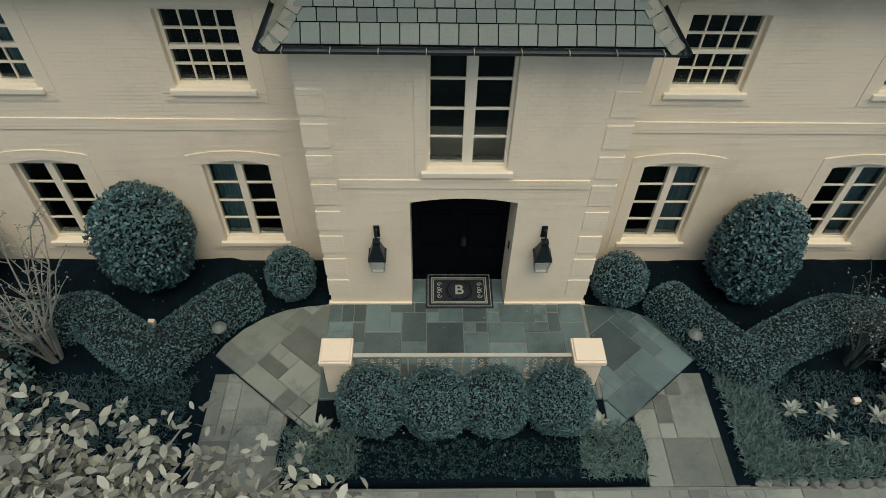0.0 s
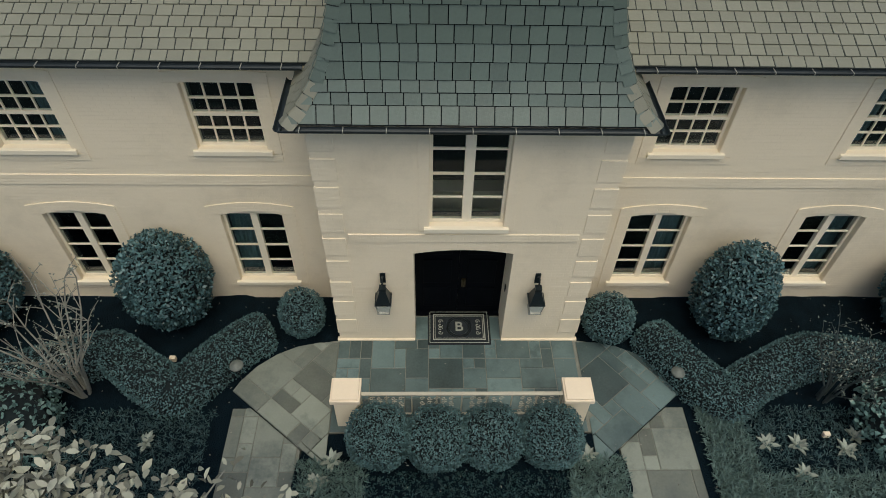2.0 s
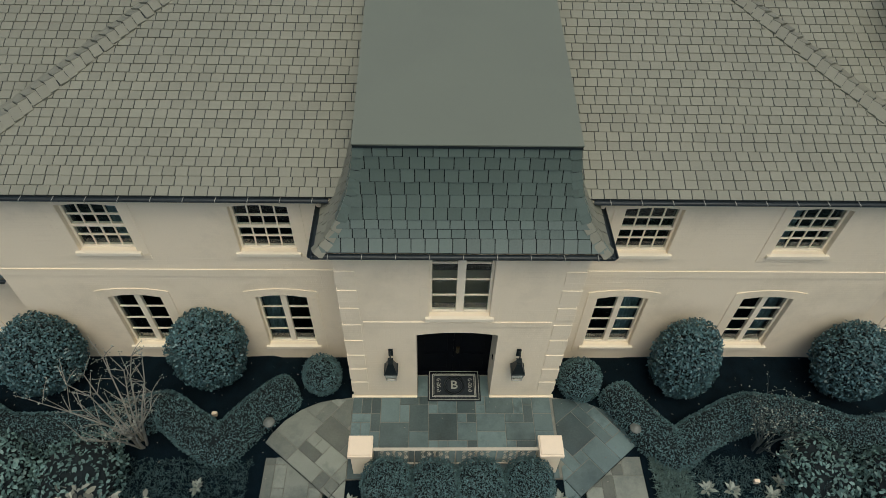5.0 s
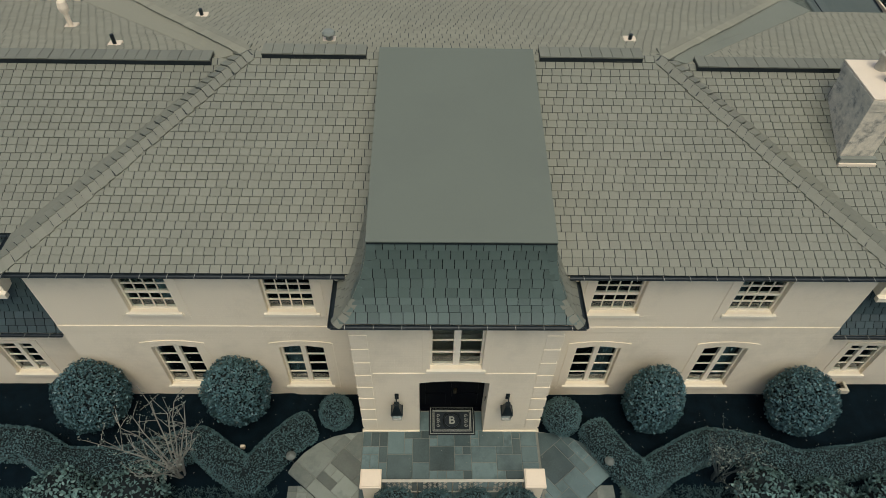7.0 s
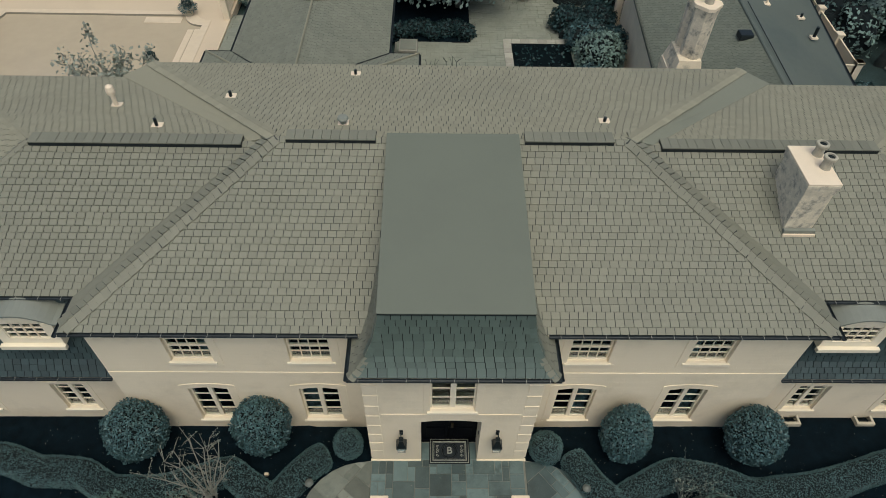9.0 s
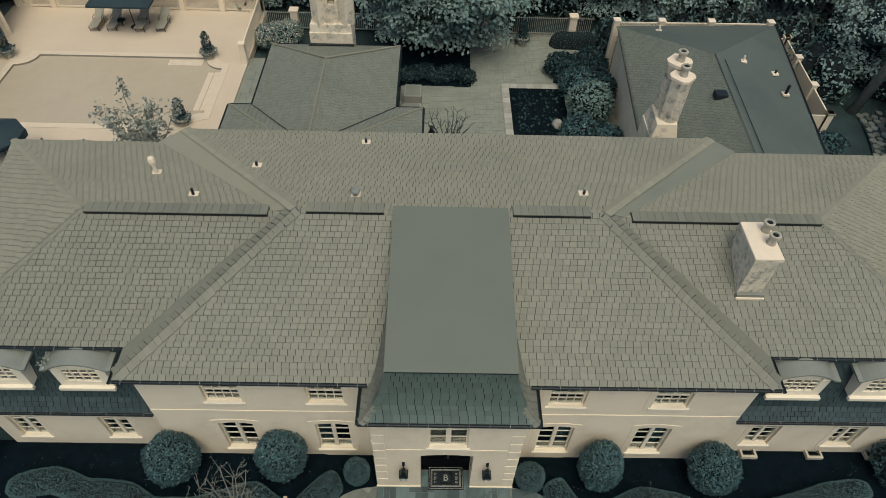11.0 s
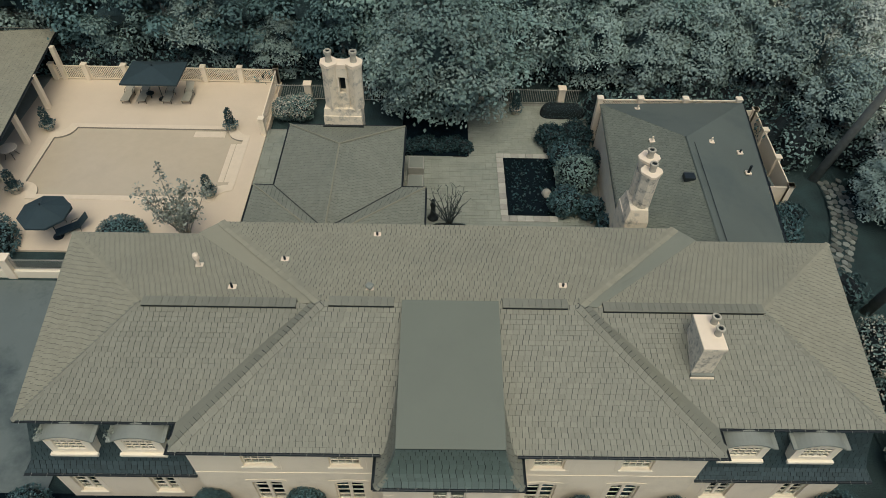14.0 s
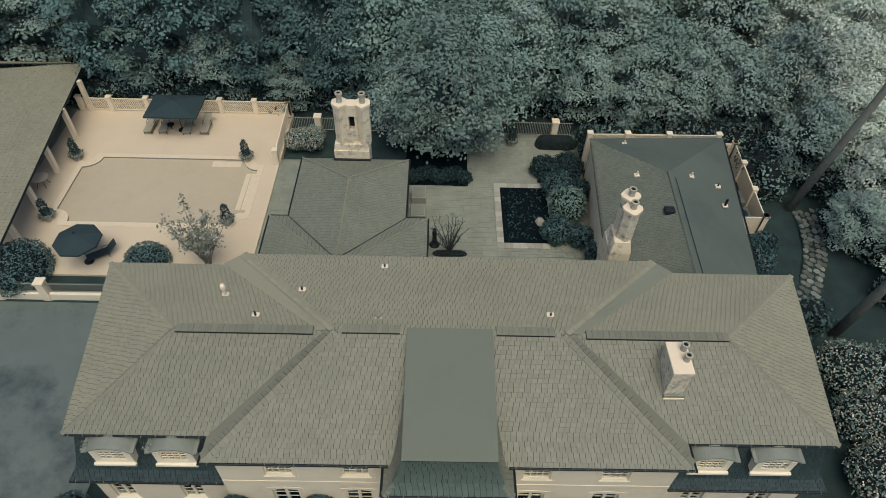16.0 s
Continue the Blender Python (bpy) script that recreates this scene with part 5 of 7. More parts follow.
# edging stones of the bed
erng = random.Random(5)
x = 4.6
while x < 9.5:
    w = erng.uniform(0.16, 0.34)
    bm = bmesh.new()
    bmesh.ops.create_icosphere(bm, subdivisions=2, radius=0.5)
    for v in bm.verts:
        v.co = Vector((v.co.x * w, v.co.y * 0.17, v.co.z * 0.18)) * (1 + 0.35 * noise.noise(v.co * 2.5 + Vector((x, 0, 0))))
    ob = part("edging_stone", bm, material("rough_edging_stone", (0.15, 0.16, 0.145), rough=0.9, vary=0.3, ob_random=0.3) if x == 4.6 else bpy.data.materials["rough_edging_stone"], None, "rough grey stone edging the planting bed")
    tagged(ob, category="stone", group="bed edging stones")
    ob.location = (x + w / 2, -3.52 + erng.uniform(-0.02, 0.02), -0.08)
    x += w * 0.98

# ---- on the roofs ----
LIME = material("limewashed_brick", (0.74, 0.65, 0.50), rough=0.9, vary=0.15, scale=2, fine=18, bump=0.6, spots=(0.22, 0.22, 0.19), spot_scale=1.6, spot_amount=0.9)
LIME2 = material("peeling_limewash", (0.66, 0.59, 0.46), rough=0.9, vary=0.25, scale=5, fine=24, bump=0.8, spots=(0.16, 0.165, 0.15), spot_scale=3.0, spot_amount=1.0)


def pot(parent, x, y, z, h=0.42, r=0.15):
    bm = bmesh.new()
    lathe(bm, [(r * 1.05, 0), (r * 0.95, h * 0.15), (r * 0.85, h * 0.7), (r * 1.2, h * 0.74), (r * 1.25, h * 0.95), (r * 1.1, h), (r * 0.75, h), (r * 0.7, h * 0.5)], 18, (x, y, z))
    p = part("chimney_pot", bm, CLAY, parent, "weathered clay chimney pot")
    bm = bmesh.new()
    # Dark disc painted as the shade down the pot.
    lathe(bm, [(r * 0.69, h * 0.88), (r * 0.69, h * 0.9)], 16, (x, y, z))
    part("flue", bm, CORE, p)


ch = thing("chimney", "limewashed brick chimney with two clay pots on the roof", "chimney", (0, 0, 0), "chimneys")
bm = bmesh.new()
box(bm, 9.24, 10.05, 3.78, 5.28, 6.5, 8.14, bevel=0.02)
part("chimney_shaft", bm, LIME2, ch)
for k in range(3):
    bm = bmesh.new()
    g = 0.015 * (k + 1)
    box(bm, 9.24 - g, 10.05 + g, 3.78 - g, 5.28 + g, 8.142 + 0.11 * k, 8.25 + 0.11 * k, bevel=0.012)
    part("corbel", bm, LIME2, ch)
bm = bmesh.new()
box(bm, 9.20, 10.09, 3.74, 5.32, 8.473, 8.52, bevel=0.015)
part("crown", bm, CAP, ch, "pale mortar crown")
bm = bmesh.new()
box(bm, 9.22, 10.10, 3.66, 3.775, 6.60, 6.86, bevel=0.01)
part("flashing", bm, LEAD, ch, "grey lead apron at the chimney's foot")
bm = bmesh.new()
box(bm, 9.20, 10.12, 3.60, 3.655, 6.60, 6.75, bevel=0.01)
part("flashing", bm, CAP, ch)
pot(ch, 9.88, 4.42, 8.52, 0.40, 0.14)
pot(ch, 9.88, 4.95, 8.52, 0.40, 0.14)

ch = thing("chimney", "tall limewashed chimney with a slot and two pots", "chimney", (0, 0, 0), "chimneys")


def prism(plan, z0, z1, top=0.0):
    """A straight shaft over a plan, spread by top at its upper end."""
    n = len(plan)
    cx, cy = sum(p[0] for p in plan) / n, sum(p[1] for p in plan) / n
    grow = [(x + top * (1 if x > cx else -1), y + top * (1 if y > cy else -1)) for x, y in plan]
    bm = bmesh.new()
    lo = [bm.verts.new((x, y, z0)) for x, y in plan]
    hi = [bm.verts.new((x, y, z1)) for x, y in grow]
    bm.faces.new(lo[::-1])
    bm.faces.new(hi)
    for a in range(n):
        bm.faces.new((lo[a], lo[(a + 1) % n], hi[(a + 1) % n], hi[a]))
    return bm


def stack_plan(x, w, out=0.0):
    """A lozenge with cut corners, its point to the front."""
    w += out
    return [(x, 22.68 - out), (x + w, 23.08 - out), (x + w, 23.52 + out), (x, 23.9 + out), (x - w, 23.52 + out), (x - w, 23.08 - out)]


part("base", prism([(-7.42, 22.66), (-5.12, 22.66), (-5.12, 23.95), (-7.42, 23.95)], 0.0, 4.55), LIME, ch)
part("base", prism([(-7.40, 22.72), (-5.12, 22.72), (-5.08, 23.9), (-7.36, 23.9)], 4.55, 5.0, -0.05), LIME, ch)
for x in (-6.84, -5.42):
    part("chimney_shaft", prism(stack_plan(x, 0.42), 4.9, 7.66), LIME, ch)
    part("corbel", prism(stack_plan(x, 0.44), 7.60, 7.78, 0.03), LIME, ch)
    part("crown", prism(stack_plan(x, 0.47, 0.02), 7.781, 7.92), CAP, ch, "pale mortar crown")
    pot(ch, x, 23.3, 7.92, 0.68, 0.19)
part("slot_wall", boxes((-6.45, -6.33, 22.98, 23.6, 4.9, 7.62), (-5.95, -5.8, 22.98, 23.6, 4.9, 7.62)), LIME, ch)
part("lintel", boxes((-6.33, -5.95, 22.98, 23.6, 7.05, 7.62)), LIME, ch)
part("slot_sill", boxes((-6.33, -5.95, 22.98, 23.6, 4.9, 6.0)), LIME, ch)
# Near-black board added: the slot's inner shade as colour.
part("slot_back", boxes((-6.33, -5.95, 23.45, 23.55, 6.0, 7.05)), CORE, ch)
part("crown", prism([(-6.40, 22.95), (-5.86, 22.95), (-5.86, 23.64), (-6.40, 23.64)], 7.62, 7.87), CAP, ch, "pale mortar crown")
part("flashing", boxes((-7.5, -5.05, 22.5, 22.655, 3.72, 3.95)), GUTTER, ch)

ch = thing("chimney", "tall peeling limewashed chimney with two stacks", "chimney", (0, 0, 0), "chimneys")
bm = bmesh.new()
box(bm, 8.92, 10.08, 13.45, 15.2, 0, 5.2, bevel=0.03)
part("base", bm, LIME, ch)
part("base", prism([(8.92, 13.45), (10.08, 13.45), (10.12, 15.2), (8.98, 15.2)], 5.2, 5.9, -0.14), LIME, ch)


def lozenge(x, y, r):
    """A square set cornerwise, its points cut off."""
    c = 0.12
    return [(x - c, y - r), (x + c, y - r), (x + r, y - c), (x + r, y + c), (x + c, y + r), (x - c, y + r), (x - r, y + c), (x - r, y - c)]


for y, top in ((14.9, 8.12), (14.12, 7.92)):
    part("chimney_shaft", prism(lozenge(9.66, y, 0.43), 5.6, top - 0.3), LIME2, ch)
    part("corbel", prism(lozenge(9.66, y, 0.44), top - 0.3, top, 0.03), LIME2, ch)
    part("crown", prism(lozenge(9.66, y, 0.52), top + 0.001, top + 0.13), CAP, ch, "pale mortar crown")
    pot(ch, 9.68, y, top + 0.13, 0.46, 0.17)


def vent_pipe(x, y, z, h, r, label, cap=False, mat=None):
    ob = thing("vent_pipe", label, "vent pipe", (x, y, z), "roof vents")
    bm = bmesh.new()
    box(bm, -0.16, 0.16, -0.16, 0.16, -0.06, 0.025)
    part("flashing", bm, CAP, ob)
    bm = bmesh.new()
    tube(bm, [(0, 0, 0.0), (0, 0, h)], r, 12)
    part("pipe", bm, mat or CAP, ob)
    if cap:
        bm = bmesh.new()
        lathe(bm, [(r * 1.7, h * 0.7), (r * 2.0, h * 0.9), (r * 1.6, h * 1.15), (r * 0.4, h * 1.25)], 16)
        part("cowl", bm, mat or CAP, ob)


def zr(y, wing=False):
    return (WRZ + (REAR_Z - WRZ) * (y - 6.05) / (REAR_Y - 6.05)) if wing else RZ + (7.1 - RZ) * (y - RIDGE_Y) / (11.2 - RIDGE_Y)


vent_pipe(-3.19, 6.75, zr(6.75), 0.22, 0.085, "grey domed roof vent on shingles", True, LEAD)
vent_pipe(-10.5, 8.35, zr(8.35, True), 0.62, 0.07, "tall pale vent pipe with a cowl", True)
vent_pipe(-3.18, 10.35, zr(10.35), 0.18, 0.05, "short dark vent pipe on shingles", False, LANTERN_METAL)
vent_pipe(-6.9, 8.5, zr(8.5), 0.2, 0.05, "short dark vent pipe on shingles", False, LANTERN_METAL)
vent_pipe(-8.75, 6.95, zr(6.95, True), 0.28, 0.05, "short dark vent pipe on shingles", False, LANTERN_METAL)
vent_pipe(4.55, 7.05, zr(7.05), 0.16, 0.05, "short dark vent pipe on shingles", False, LANTERN_METAL)

# ---- rear buildings ----
gar = thing("rear_wing", "single-storey rear wing with a hipped shingle roof", "building", (0, 0, 0))
GZ = 3.7
part("wall", boxes((-9.3, -2.85, 17.0, 22.6, -0.2, GZ - 0.1)), WALL, gar)
part("wall", boxes((-10.45, -1.5, 11.3, 17.1, -0.2, GZ - 0.1)), WALL, gar)
GX0, GX1, GC, GY, GR = -9.6, -2.55, -6.05, 17.4, GZ + 1.45
TOP = (-5.98, 11.9, GZ + 1.66)
for i, (quad, along) in enumerate((
        ([(GX0, 22.9, GZ), (GX1, 22.9, GZ), (GC, 19.3, GR)], (1, 0, 0)),
        ([(GX0, 22.9, GZ), (GX0, GY, GZ), (GC, GY - 4.8, GR), (GC, 19.3, GR)], (0, 1, 0)),
        ([(GX1, 22.9, GZ), (GX1, GY, GZ), (GC, GY - 4.8, GR), (GC, 19.3, GR)], (0, 1, 0)),
        ([(-10.75, GY, GZ), (GX0, GY, GZ), (GC, GY - 4.8, GR), TOP], (1, 0, 0)),
        ([(-1.2, GY, GZ), (GX1, GY, GZ), (GC, GY - 4.8, GR), TOP], (1, 0, 0)),
        ([(-10.75, GY, GZ), (-10.75, 11.4, GZ), TOP], (0, 1, 0)),
        ([(-1.2, GY, GZ), (-1.2, 11.4, GZ), TOP], (0, 1, 0)))):
    roof_face(gar, quad, along, HUT, seed=101 + i, lift=0.012)
for a, b in (((GX0, GY - 0.05, GZ + 0.04), (GC, GY - 4.72, GR + 0.02)), ((GX1, GY - 0.05, GZ + 0.04), (GC, GY - 4.72, GR + 0.02))):
    bm = bmesh.new()
    tube(bm, [a, b], 0.022, 6)
    part("valley_strip", bm, GUTTER, gar)
for a, b in (((GX0, 22.9, GZ + 0.05), (GC, 19.3, GR + 0.05)), ((GX1, 22.9, GZ + 0.05), (GC, 19.3, GR + 0.05)), ((GC, 19.3, GR + 0.05), (GC, GY - 4.8, GR + 0.05)), ((-10.75, GY, GZ + 0.03), TOP), ((-1.2, GY, GZ + 0.03), TOP)):
    bm = bmesh.new()
    tube(bm, [a, b], 0.05, 6)
    part("ridge_roll", bm, SHINGLE, gar)
for a, b in (((GX1 + 0.05, 22.95), (GX1 + 0.05, GY)), ((GX0 - 0.05, GY), (GX0 - 0.05, 22.95)), ((-10.8, 11.4), (-10.8, GY + 0.05)), ((-10.8, GY + 0.06), (GX0 - 0.1, GY + 0.06)), ((GX1 + 0.1, GY + 0.06), (-1.15, GY + 0.06)), ((-1.15, GY + 0.05), (-1.15, 11.4)), ((GX0 - 0.05, 22.97), (GX1 + 0.05, 22.97))):
    gutter((a[0], a[1], GZ - 0.02), (b[0], b[1], GZ - 0.02), gar, brackets=False)

ann = thing("garage_annex", "low rear annex with shingle slope and membrane roof", "building", (0, 0, 0))
AZ, AR = 3.4, 5.0
AW = [(10.2, 25.8), (9.2, 11.0), (17.3, 11.0), (19.2, 25.8)]
part("wall", data("wall", [(x, y, -0.2) for x, y in AW] + [(x, y, AZ - 0.1) for x, y in AW], [(0, 1, 2, 3), (4, 7, 6, 5), (0, 4, 5, 1), (1, 5, 6, 2), (2, 6, 7, 3), (3, 7, 4, 0)], WALL), None, ann)
roof_face(ann, [(10.05, 26.1, AZ), (8.97, 11.5, AZ), (13.4, 11.5, AR), (13.9, 20.7, AR)], (0.074, 0.997, 0), MOSSY, seed=111, lift=0.012, label="mossy grey shingle slope")
MEMB = material("dark_roof_membrane", (0.098, 0.118, 0.104), rough=0.7, vary=0.15, scale=0.35, fine=30, bump=0.2, spots=(0.062, 0.084, 0.08), spot_scale=0.2, spot_amount=0.7)
part("roof_slope", data("roof_slope", [(10.05, 26.1, AZ), (13.9, 20.7, AR), (19.6, 26.5, AZ), (10.05, 26.1, AZ - 0.1), (13.9, 20.7, AR - 0.1), (19.6, 26.5, AZ - 0.1)], [(0, 1, 2), (5, 4, 3), (0, 3, 4, 1), (1, 4, 5, 2), (2, 5, 3, 0)], MEMB), None, ann)
part("roof_slope", data("roof_slope", [(13.9, 20.7, AR), (13.4, 11.5, AR), (17.6, 11.5, AZ), (19.6, 26.5, AZ), (13.9, 20.7, AR - 0.1), (13.4, 11.5, AR - 0.1), (17.6, 11.5, AZ - 0.1), (19.6, 26.5, AZ - 0.1)], [(0, 1, 2, 3), (7, 6, 5, 4), (0, 4, 5, 1), (1, 5, 6, 2), (2, 6, 7, 3), (3, 7, 4, 0)], MEMB), None, ann, "smooth dark membrane roof slope")
bm = bmesh.new()
tube(bm, [(13.9, 20.7, AR + 0.02), (13.4, 11.5, AR + 0.02)], 0.07, 8)
part("ridge_roll", bm, MEMB, ann)
bm = bmesh.new()
tube(bm, [(14.3, 20.3, AR - 0.06), (13.85, 11.5, AR - 0.1)], 0.02, 6)
part("seam", bm, GUTTER, ann)
gutter((18.0, 13.5, AZ - 0.04), (19.65, 26.4, AZ - 0.04), ann, brackets=False)
vent_pipe(17.33, 18.84, 3.97, 0.5, 0.08, "dark vent pipe on a membrane roof", False, LANTERN_METAL)
vent_pipe(15.62, 21.0, 4.47, 0.3, 0.05, "small pale vent pipe on a membrane roof", False)
vent_pipe(17.4, 20.65, 3.97, 0.2, 0.06, "short vent on a membrane roof", False, LANTERN_METAL)
vent_pipe(12.29, 25.2, 3.68, 0.3, 0.05, "small pale vent pipe on a membrane roof", False)
vent_pipe(12.15, 21.1, 4.38, 0.3, 0.05, "small pale vent pipe on shingles", False)
bm = bmesh.new()
box(bm, -0.3, 0.3, -0.25, 0.25, -0.1, 0.18, bevel=0.04)
ob = thing("roof_hatch", "small dark vent box on the shingle roof", "vent", (13.2, 17.25, 4.9))
part("box", bm, GUTTER, ob)

FENCE = material("cream_fence_paint", (0.80, 0.70, 0.54), rough=0.7, vary=0.06)


def lattice_fence(points, h, z, label, posts=True, gap=0.16, solid=False):
    """A panel fence with a trellis of crossed laths between posts."""
    ob = thing("lattice_fence", label, "fence", (points[0][0], points[0][1], z))
    o = Vector((points[0][0], points[0][1]))
    for i, p in enumerate(points):
        x, y = p[0] - o.x, p[1] - o.y
        if posts:
            bm = bmesh.new()
            box(bm, x - 0.17, x + 0.17, y - 0.17, y + 0.17, 0, h + 0.1, bevel=0.015)
            ps = part("post", bm, FENCE, ob)
            bm = bmesh.new()
            box(bm, x - 0.21, x + 0.21, y - 0.21, y + 0.21, h + 0.102, h + 0.2, bevel=0.02)
            part("post_cap", bm, FENCE, ps)
        if i + 1 < len(points):
            q = Vector(points[i + 1]) - o
            a = Vector((x, y))
            d = (q - a)
            L = d.length
            m = Matrix.Translation((x, y, 0)) @ Matrix.Rotation(math.atan2(d.y, d.x), 4, "Z")
            for za, zb in ((h - 0.06, h), (0.06, 0.14)):
                part("rail", box(bmesh.new(), 0.17, L - 0.17, -0.04, 0.04, za, zb, m=m), FENCE, ob)
            if solid:
                part("panel", box(bmesh.new(), 0.17, L - 0.17, -0.025, 0.004, 0.08, h - 0.06, m=m), FENCE, ob, "cream boarded panel")
            verts, faces = [], []
            H = h - 0.2
            for s in (-1, 1):
                u = -H
                while u < L:
                    u0, u1 = (u, u + H)
                    za, zb = (0.14, 0.14 + H) if s > 0 else (0.14 + H, 0.14)
                    c0, c1 = max(u0, 0.17), min(u1, L - 0.17)
                    if c1 > c0:
                        z0, z1 = za + (zb - za) * (c0 - u0) / H, za + (zb - za) * (c1 - u0) / H
                        k = len(verts)
                        for (uu, zz) in ((c0, z0), (c1, z1)):
                            for dz in (-0.03, 0.03):
                                for dy in (0.006 * s, 0.006 * s + 0.012):
                                    verts.append(m @ Vector((uu, dy, zz + dz)))
                        faces += [(k, k + 2, k + 6, k + 4), (k + 1, k + 5, k + 7, k + 3), (k + 2, k + 3, k + 7, k + 6), (k, k + 4, k + 5, k + 1)]
                    u += gap
            tagged(part("lattice", data("lattice", verts, faces, FENCE), None, ob, "cream trellis of crossed laths"), kind="stuff")
    return ob


lattice_fence([(21.7, 28.2), (21.6, 25.9), (21.45, 23.05), (21.3, 20.3)], 1.6, 0.0, "cream panel fence round the air conditioners", solid=True)
lattice_fence([(19.9, 28.15), (21.65, 28.2)], 1.6, 0.0, "cream panel fence round the air conditioners", solid=True)
lattice_fence([(21.3, 20.3), (19.4, 20.3)], 1.6, 0.0, "cream panel fence round the air conditioners", solid=True)
lattice_fence([(10.2, 26.75), (12.9, 26.8), (15.9, 26.85), (19.5, 26.9)], 3.3, 0.0, "cream lattice fence behind the annex")
for y in (21.3, 23.0):
    ob = thing("air_conditioner", "grey outdoor air-conditioning unit on the ground", "air conditioner", (20.2, y, 0), "air conditioners")
    bm = bmesh.new()
    box(bm, -0.6, 0.6, -0.65, 0.65, 0.0, 1.0, bevel=0.03)
    part("casing", bm, MEMB, ob)
    bm = bmesh.new()
    lathe(bm, [(0.45, 1.0), (0.45, 1.03), (0.40, 1.03)], 20)
    part("fan_grille", bm, GUTTER, ob)
ob = thing("iron_bench", "dark iron frame stand inside the fence", "bench", (20.3, 25.2, 0))
part("seat", boxes(*[(-0.5, 0.5, -0.6 + 0.15 * k, -0.52 + 0.15 * k, 0.55, 0.58) for k in range(9)]), LANTERN_METAL, ob)
for a in (-0.5, 0.5):
    for b in (-0.6, 0.66):
        part("leg", boxes((a - 0.03, a + 0.03, b - 0.03, b + 0.03, 0, 0.55)), LANTERN_METAL, ob)
part("backrest", boxes((-0.53, -0.5, -0.6, 0.66, 0.58, 1.1)), LANTERN_METAL, ob)


# ---- pool yard ----
PZ = 0.30
def pool_outline(x0, x1, y0, y1, r, n=7):
    """A rectangle whose corners are scooped inwards."""
    out = []
    for cx, cy, a0 in ((x0, y0, 90), (x1, y0, 180), (x1, y1, 270), (x0, y1, 0)):
        for k in range(n + 1):
            t = radians(a0 - 90 * k / n)
            out.append((cx + r * math.cos(t), cy + r * math.sin(t)))
    return out


inner = pool_outline(-26.45, -13.75, 19.9, 26.65, 1.15)
outer = pool_outline(-26.85, -13.35, 19.5, 27.05, 1.0)
deck_out = rect(-29.5, -12.3, 15.3, 32.6)
bm = bmesh.new()
n_in = len(outer)
ov = [bm.verts.new((x, y, PZ)) for x, y in outer]
cv = [bm.verts.new((x, y, PZ)) for x, y in deck_out]
es = [bm.edges.new((ov[i], ov[(i + 1) % n_in])) for i in range(n_in)] + [bm.edges.new((cv[i], cv[(i + 1) % 4])) for i in range(4)]
bmesh.ops.triangle_fill(bm, use_beauty=True, edges=es)
ext = bmesh.ops.extrude_face_region(bm, geom=bm.faces[:])
for g in ext["geom"]:
    if isinstance(g, bmesh.types.BMVert):
        g.co.z -= 0.5
tagged(part("pool_deck", bm, POOLDECK, None, "pale concrete deck round the swimming pool"), kind="structure")
verts = [(x, y, PZ + 0.03) for x, y in outer] + [(x, y, PZ + 0.03) for x, y in inner] + [(x, y, PZ - 0.6) for x, y in outer] + [(x, y, PZ - 0.6) for x, y in inner]
k = n_in
faces = []
for i in range(k):
    j = (i + 1) % k
    faces += [(i, j, k + j, k + i), (i, 2 * k + i, 2 * k + j, j)]
COPING = material("pale_coping_stone", (0.66, 0.565, 0.43), rough=0.8, vary=0.08)
pool = thing("swimming_pool", "pale swimming pool with scooped corners and still water", "pool", (0, 0, 0))
part("coping", data("coping", verts, faces, COPING), None, pool)
POOL_BAND = material("darker_pool_wall", (0.27, 0.25, 0.2), rough=0.4, vary=0.2, scale=6)
part("tile_band", data("tile_band", [(x, y, PZ + 0.026) for x, y in inner] + [(x, y, PZ - 0.6) for x, y in inner], [(i, (i + 1) % k, k + (i + 1) % k, k + i) for i in range(k)], POOL_BAND), None, pool, "darker band on the pool's inner wall")
POOLWATER = material("still_pale_pool_water", (0.50, 0.43, 0.32), rough=0.18, vary=0.06, scale=0.25, fine=2, bump=0.05, spots=(0.44, 0.38, 0.285), spot_scale=0.15, spot_amount=0.6)
part("water", data("water", [(x, y, PZ - 0.09) for x, y in inner], [tuple(range(k))], POOLWATER), None, pool, "still pale water")
part("step", boxes((-17.2, -15.1, 25.9, 26.5, PZ - 0.4, PZ - 0.07)), COPING, pool)
for k in range(2):
    part("step", boxes((-14.1 - 0.4 * k, -13.76 - 0.4 * k, 21.4, 25.2, PZ - 0.3, PZ - 0.05 - 0.02 * k), bevel=0.01), COPING, pool, "pale step at the pool's side")
lattice_fence([(-29.0, 32.45), (-26.6, 32.45), (-23.7, 32.45), (-20.8, 32.45), (-17.9, 32.45), (-15.2, 32.45), (-12.55, 32.45)], 1.15, PZ, "cream lattice fence on low wall behind the pool")
lattice_fence([(-12.55, 32.45), (-12.45, 26.3)], 1.15, PZ, "cream lattice fence beside the pool")


